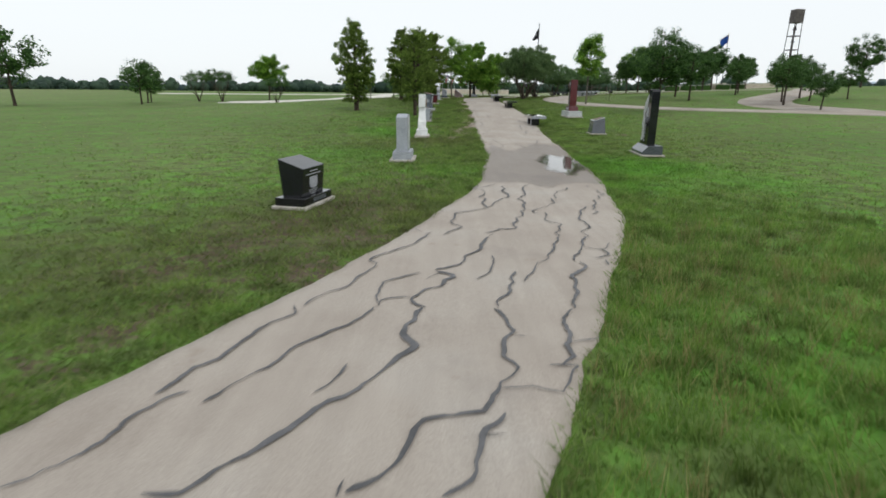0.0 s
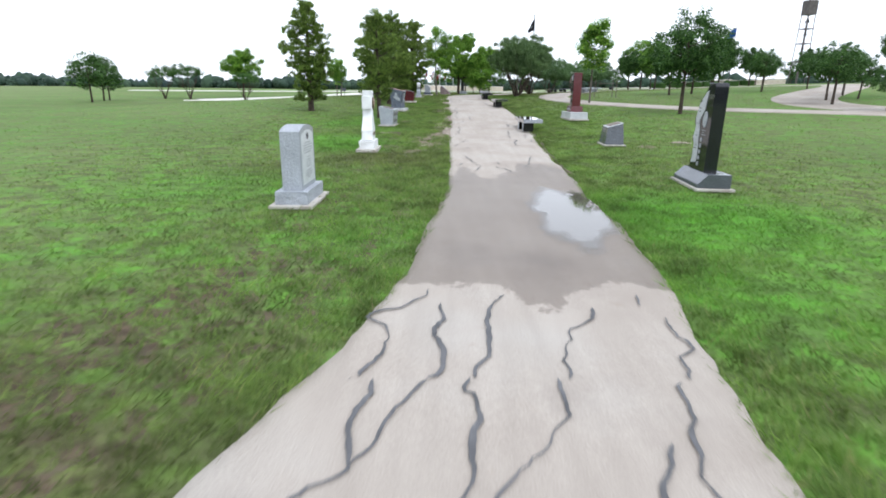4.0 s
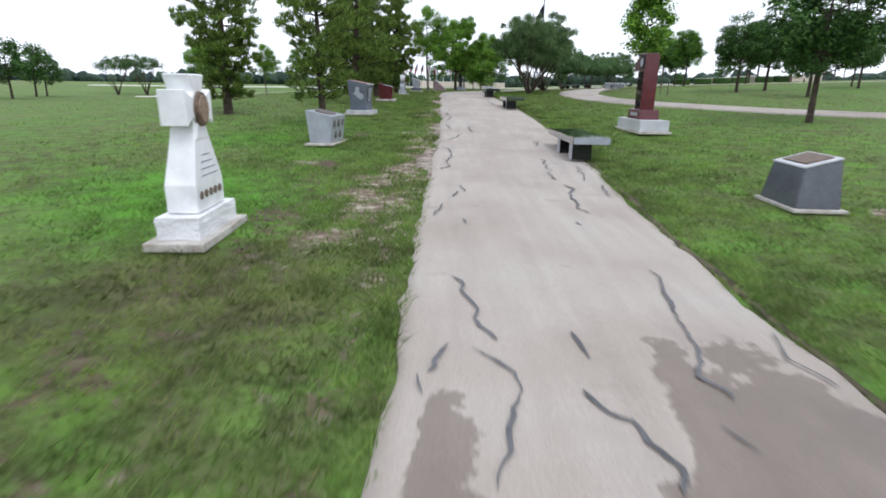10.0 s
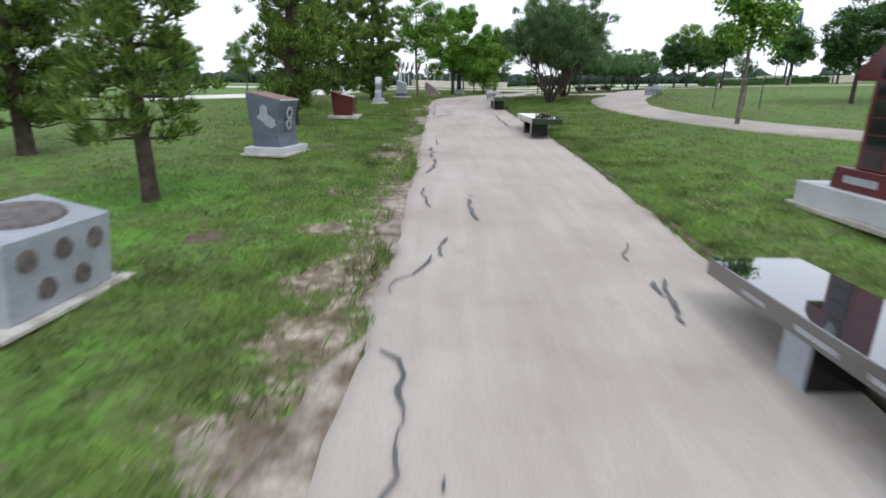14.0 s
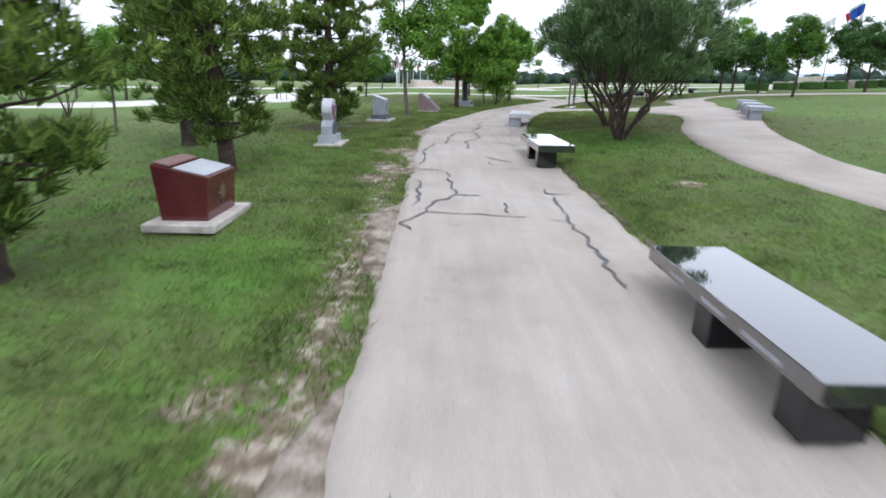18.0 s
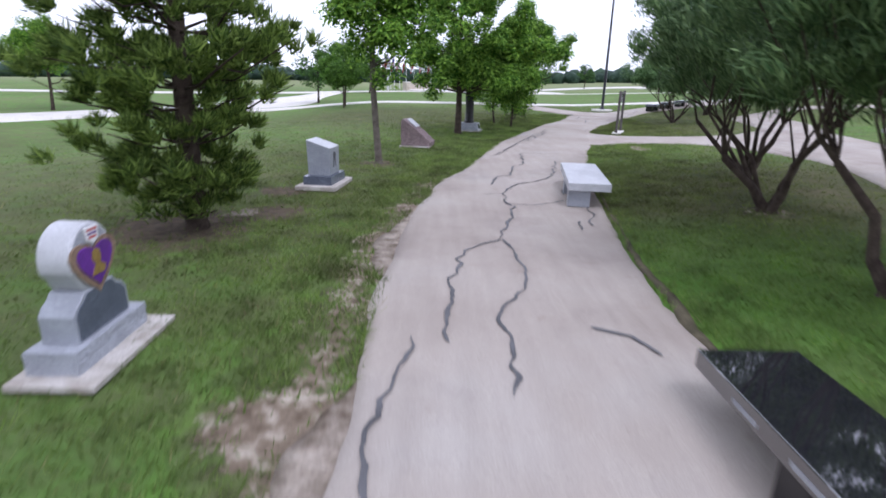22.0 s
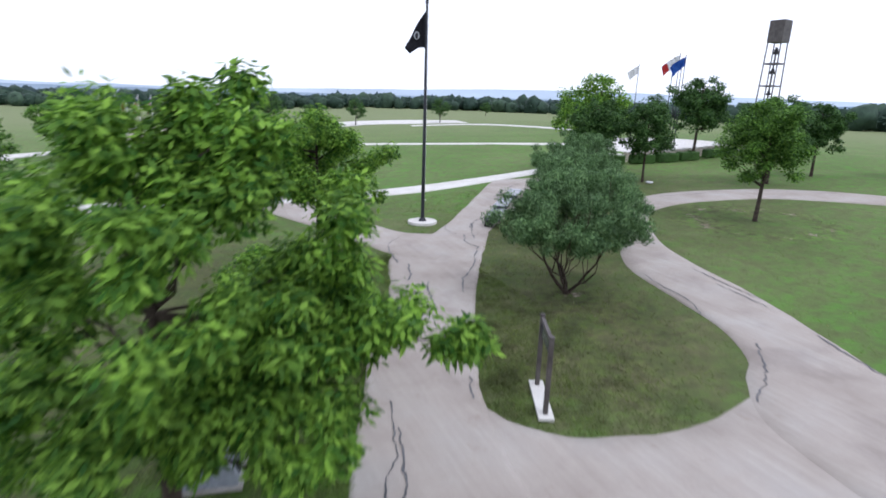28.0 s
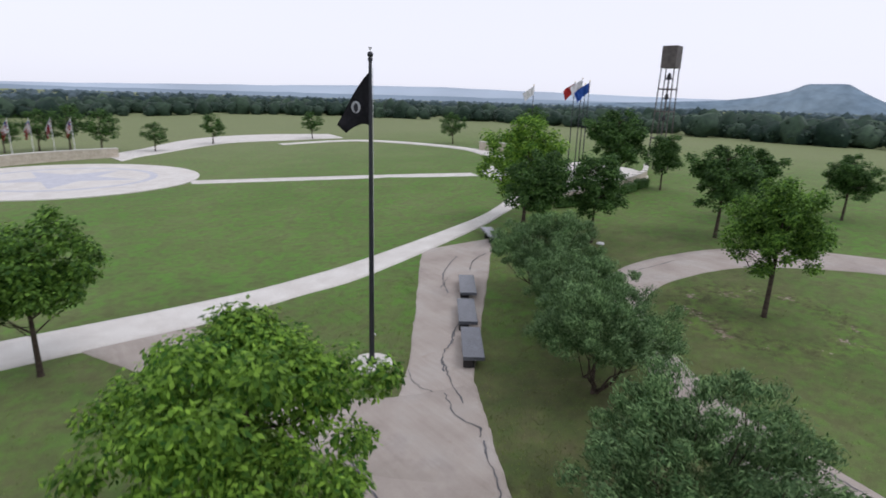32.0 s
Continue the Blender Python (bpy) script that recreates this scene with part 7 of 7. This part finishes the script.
crack(0.0145, (2.25, 47.78), (3.12, 47.71), (3.77, 47.58))
crack(0.0145, (2.67, 48.96), (3.15, 48.90))
crack(0.0145, (2.04, 50.08), (2.08, 48.88), (2.05, 48.17))
crack(0.0145, (4.43, 48.91), (4.37, 48.20), (4.41, 47.69), (4.33, 47.12), (4.48, 46.65), (4.40, 46.34), (4.44, 45.91), (4.38, 45.68), (4.42, 45.35), (4.42, 45.02))
crack(0.0145, (4.10, 47.50), (4.32, 47.43))
crack(0.0145, (4.36, 49.52), (4.34, 49.14), (4.81, 49.16))
crack(0.0145, (3.48, 48.43), (3.50, 47.81))
crack(0.0145, (1.93, 51.79), (2.04, 52.18), (2.05, 52.91), (1.98, 53.69), (2.09, 54.28), (2.24, 55.25))
crack(0.0145, (1.88, 51.21), (2.38, 51.16), (2.60, 50.68), (2.60, 50.31))
crack(0.0145, (2.56, 55.14), (2.66, 56.40), (2.92, 57.90), (3.48, 58.49))
crack(0.0145, (3.48, 58.49), (3.62, 57.50), (3.54, 56.48), (3.18, 55.77), (3.21, 54.93), (3.14, 54.24))
crack(0.0145, (4.08, 55.54), (4.38, 55.36), (4.60, 54.95))
crack(0.0145, (3.53, 52.98), (3.88, 52.49), (4.08, 52.33))
crack(0.0145, (3.56, 52.25), (3.58, 51.95), (3.82, 51.78))
crack(0.0145, (3.47, 58.56), (3.73, 59.55), (3.94, 60.70))
crack(0.0145, (4.29, 67.75), (4.71, 68.89), (5.43, 71.11))
crack(0.0145, (5.97, 71.75), (6.26, 73.44), (6.94, 74.34), (7.43, 76.05))
crack(0.0145, (6.28, 72.60), (6.53, 73.27), (6.56, 74.34), (7.06, 75.21), (7.44, 76.47), (7.62, 77.05))
crack(0.0145, (9.38, 76.45), (9.79, 77.37))
crack(0.0145, (17.71, 75.62), (16.49, 74.43), (15.01, 73.64))
crack(0.0145, (19.70, 75.23), (19.27, 74.24), (18.81, 73.02))
crack(0.0145, (20.77, 79.41), (20.39, 77.15))
crack(0.0145, (21.42, 81.07), (21.09, 79.40), (20.91, 78.50), (20.84, 77.65))
crack(0.014, (3.72, 62.80), (3.99, 63.81), (4.33, 64.18), (4.54, 65.37), (4.97, 66.26), (5.18, 68.53))
crack(0.015, (3.94, 60.70), (3.85, 61.10), (4.11, 62.57), (5.24, 63.86), (5.96, 66.61))
crack(0.011, (5.42, 60.71), (5.30, 60.12), (5.07, 59.32))
crack(0.011, (4.95, 59.65), (4.88, 59.05))
crack(0.009, (3.77, 60.91), (4.12, 60.79), (4.63, 60.91), (5.06, 61.24))
crack(0.010, (6.09, 65.29), (5.53, 63.35), (5.17, 61.78))
crack(0.010, (3.43, 61.76), (3.93, 61.73))
crack(0.012, (4.39, 67.89), (5.27, 70.66), (6.30, 73.45))
crack(0.010, (5.18, 68.30), (6.50, 68.35))
crack(0.016, (12.74, 90.56), (11.82, 89.46), (11.48, 88.07), (11.27, 86.64))
crack(0.018, (11.64, 86.46), (11.25, 85.19), (10.86, 84.52))
crack(0.019, (11.57, 84.15), (11.21, 83.44), (10.81, 81.87))
crack(0.017, (15.79, 89.65), (15.19, 88.32), (15.40, 87.40), (15.03, 87.11))
crack(0.017, (17.18, 91.48), (16.35, 89.94), (15.85, 88.74))
crack(0.017, (15.02, 86.94), (13.92, 85.14), (12.84, 83.83), (12.19, 82.62))
crack(0.014, (15.72, 91.71), (15.35, 90.75), (15.48, 89.94))
crack(0.014, (18.28, 92.23), (19.39, 93.36))
crack(0.013, (21.89, 97.43), (23.32, 98.47))
crack(0.014, (19.24, 81.30), (18.91, 80.25), (18.58, 78.62), (17.97, 77.70))
crack(0.022, (26.09, 101.05), (23.73, 99.38), (22.6, 98.1), (21.68, 96.59))
crack(0.022, (27.82, 100.31), (26.16, 99.66), (24.85, 98.47))
crack(0.020, (19.81, 93.63), (18.9, 92.9), (18.35, 92.39), (17.4, 91.74), (16.66, 90.75))
crack(0.020, (31.53, 92.6), (33.68, 92.3), (35.34, 92.1))
tagged(link_mesh("crack_sealer", fast("crack_sealer", CV, CF), SEALER), "dark bands of crack sealer on the path", "sealed cracks", kind="stuff")

# ---- grass blades ----
def patch(x, y, size, seed):
    """Smooth random patches between 0 and 1, about size metres across."""
    g = np.random.default_rng(900 + seed).random((512, 512))
    u, v = (x + 100) / size, (y + 40) / size
    i, j = np.floor(u).astype(int), np.floor(v).astype(int)
    a, b = u - i, v - j
    a, b = a * a * (3 - 2 * a), b * b * (3 - 2 * b)
    i, j = i % 511, j % 511
    return (g[i, j] * (1 - a) + g[i + 1, j] * a) * (1 - b) + (g[i, j + 1] * (1 - a) + g[i + 1, j + 1] * a) * b


def grass(name, n, x0, x1, y0, y1, near, hgt, wid, seed, mat, label):
    """Short grass blades on the lawn, thickest beside the path, none on paving or bare soil."""
    rng = np.random.default_rng(seed)
    y = rng.uniform(y0, y1, n)
    el, er = np.interp(y, lx[:, 1], lx[:, 0]), np.interp(y, rx[:, 1], rx[:, 0])
    d = rng.exponential(near, n)
    left = rng.random(n) < 0.55
    x = np.where(left, el - d + 0.05, er + d - 0.05)
    ok = (x > x0) & (x < x1)
    for k, poly in enumerate(PAVED):
        ok &= ~inside(poly, x, y) | ((d < 0.09) & (k == 0))
    s = soil_at(x, y)
    ok &= rng.random(n) > np.clip((s - 0.28) * 2.6, 0, 0.97)
    tuft = patch(x, y, 0.38, seed) * 0.65 + patch(x, y, 1.3, seed + 1) * 0.35
    ok &= rng.random(n) < 0.35 + 1.1 * tuft
    x, y, tuft = x[ok], y[ok], tuft[ok]
    m = len(x)
    z = ground(x, y) - 0.038
    a = rng.uniform(0, 6.283, m)
    h = hgt * rng.uniform(0.5, 1.25, m) * (0.35 + 1.6 * tuft) * (1 + 0.8 * np.clip(soil_at(x, y), 0, 0.5))
    w = wid * rng.uniform(0.6, 1.3, m)
    lean = h * rng.uniform(0.3, 1.8, m)
    b = rng.uniform(0, 6.283, m)
    v = np.stack([np.stack([x - np.cos(a) * w, y - np.sin(a) * w, z], 1), np.stack([x + np.cos(a) * w, y + np.sin(a) * w, z], 1),
                  np.stack([x + np.cos(b) * lean, y + np.sin(b) * lean, z + h], 1)], 1)
    me = fast(name, v.reshape(-1, 3), np.arange(m * 3).reshape(-1, 3))
    for key, spots in (("dry", DRY_AND_SHADE), ("lush", LUSH)):
        me.attributes.new(key, "FLOAT", "POINT").data.foreach_set("value", np.repeat(spread_over(spots, x, y), 3).astype(np.float32))
    tagged(link_mesh(name, me, mat), label, "grass", kind="stuff")


grass("grass", 620000, -9, 14, -1, 88, 2.2, 0.062, 0.0075, 3, BLADE, "short mown green grass beside the path")
grass("lawn_grass", 200000, -30, 40, -1, 100, 8.0, 0.045, 0.014, 4, BLADE, "mown green grass farther out on the lawn")


def rough_grass(name, n, x0, x1, y0, y1, hgt, wid, seed, mat, label):
    """Longer unmown tufts and seed stalks near the path's start."""
    rng = np.random.default_rng(seed)
    cx, cy = rng.uniform(x0, x1, n // 10), rng.uniform(y0, y1, n // 10)
    off = np.hypot((cx - (x0 + x1) / 2) / (x1 - x0), (cy - (y0 + y1) / 2) / (y1 - y0)) * 2
    thick = rng.random(len(cx)) < np.clip(2.2 - 2.0 * off, 0, 1)
    cx, cy = cx[thick], cy[thick]
    k = rng.integers(0, len(cx), n)
    x, y = cx[k] + rng.normal(0, 0.05, n), cy[k] + rng.normal(0, 0.05, n)
    ok = x > np.interp(y, rx[:, 1], rx[:, 0]) + 0.02
    x, y = x[ok], y[ok]
    m = len(x)
    z = ground(x, y) - 0.04
    a, b = rng.uniform(0, 6.283, m), rng.uniform(0, 6.283, m)
    h = hgt * rng.uniform(0.4, 1.2, m)
    w = wid * rng.uniform(0.7, 1.3, m)
    lean = h * rng.uniform(0.1, 0.8, m)
    v = np.stack([np.stack([x - np.cos(a) * w, y - np.sin(a) * w, z], 1), np.stack([x + np.cos(a) * w, y + np.sin(a) * w, z], 1),
                  np.stack([x + np.cos(b) * lean, y + np.sin(b) * lean, z + h], 1)], 1)
    tagged(link_mesh(name, fast(name, v.reshape(-1, 3), np.arange(m * 3).reshape(-1, 3)), mat), label, "grass", kind="stuff")


rough_grass("long_grass", 42000, -1.0, 9, -1, 11, 0.16, 0.006, 21, BLADE, "longer green grass tufts by the path")
rough_grass("seed_stalks", 7000, -0.6, 8, -0.6, 8.5, 0.26, 0.003, 22, STRAW, "dry straw-coloured seed stalks in the grass")
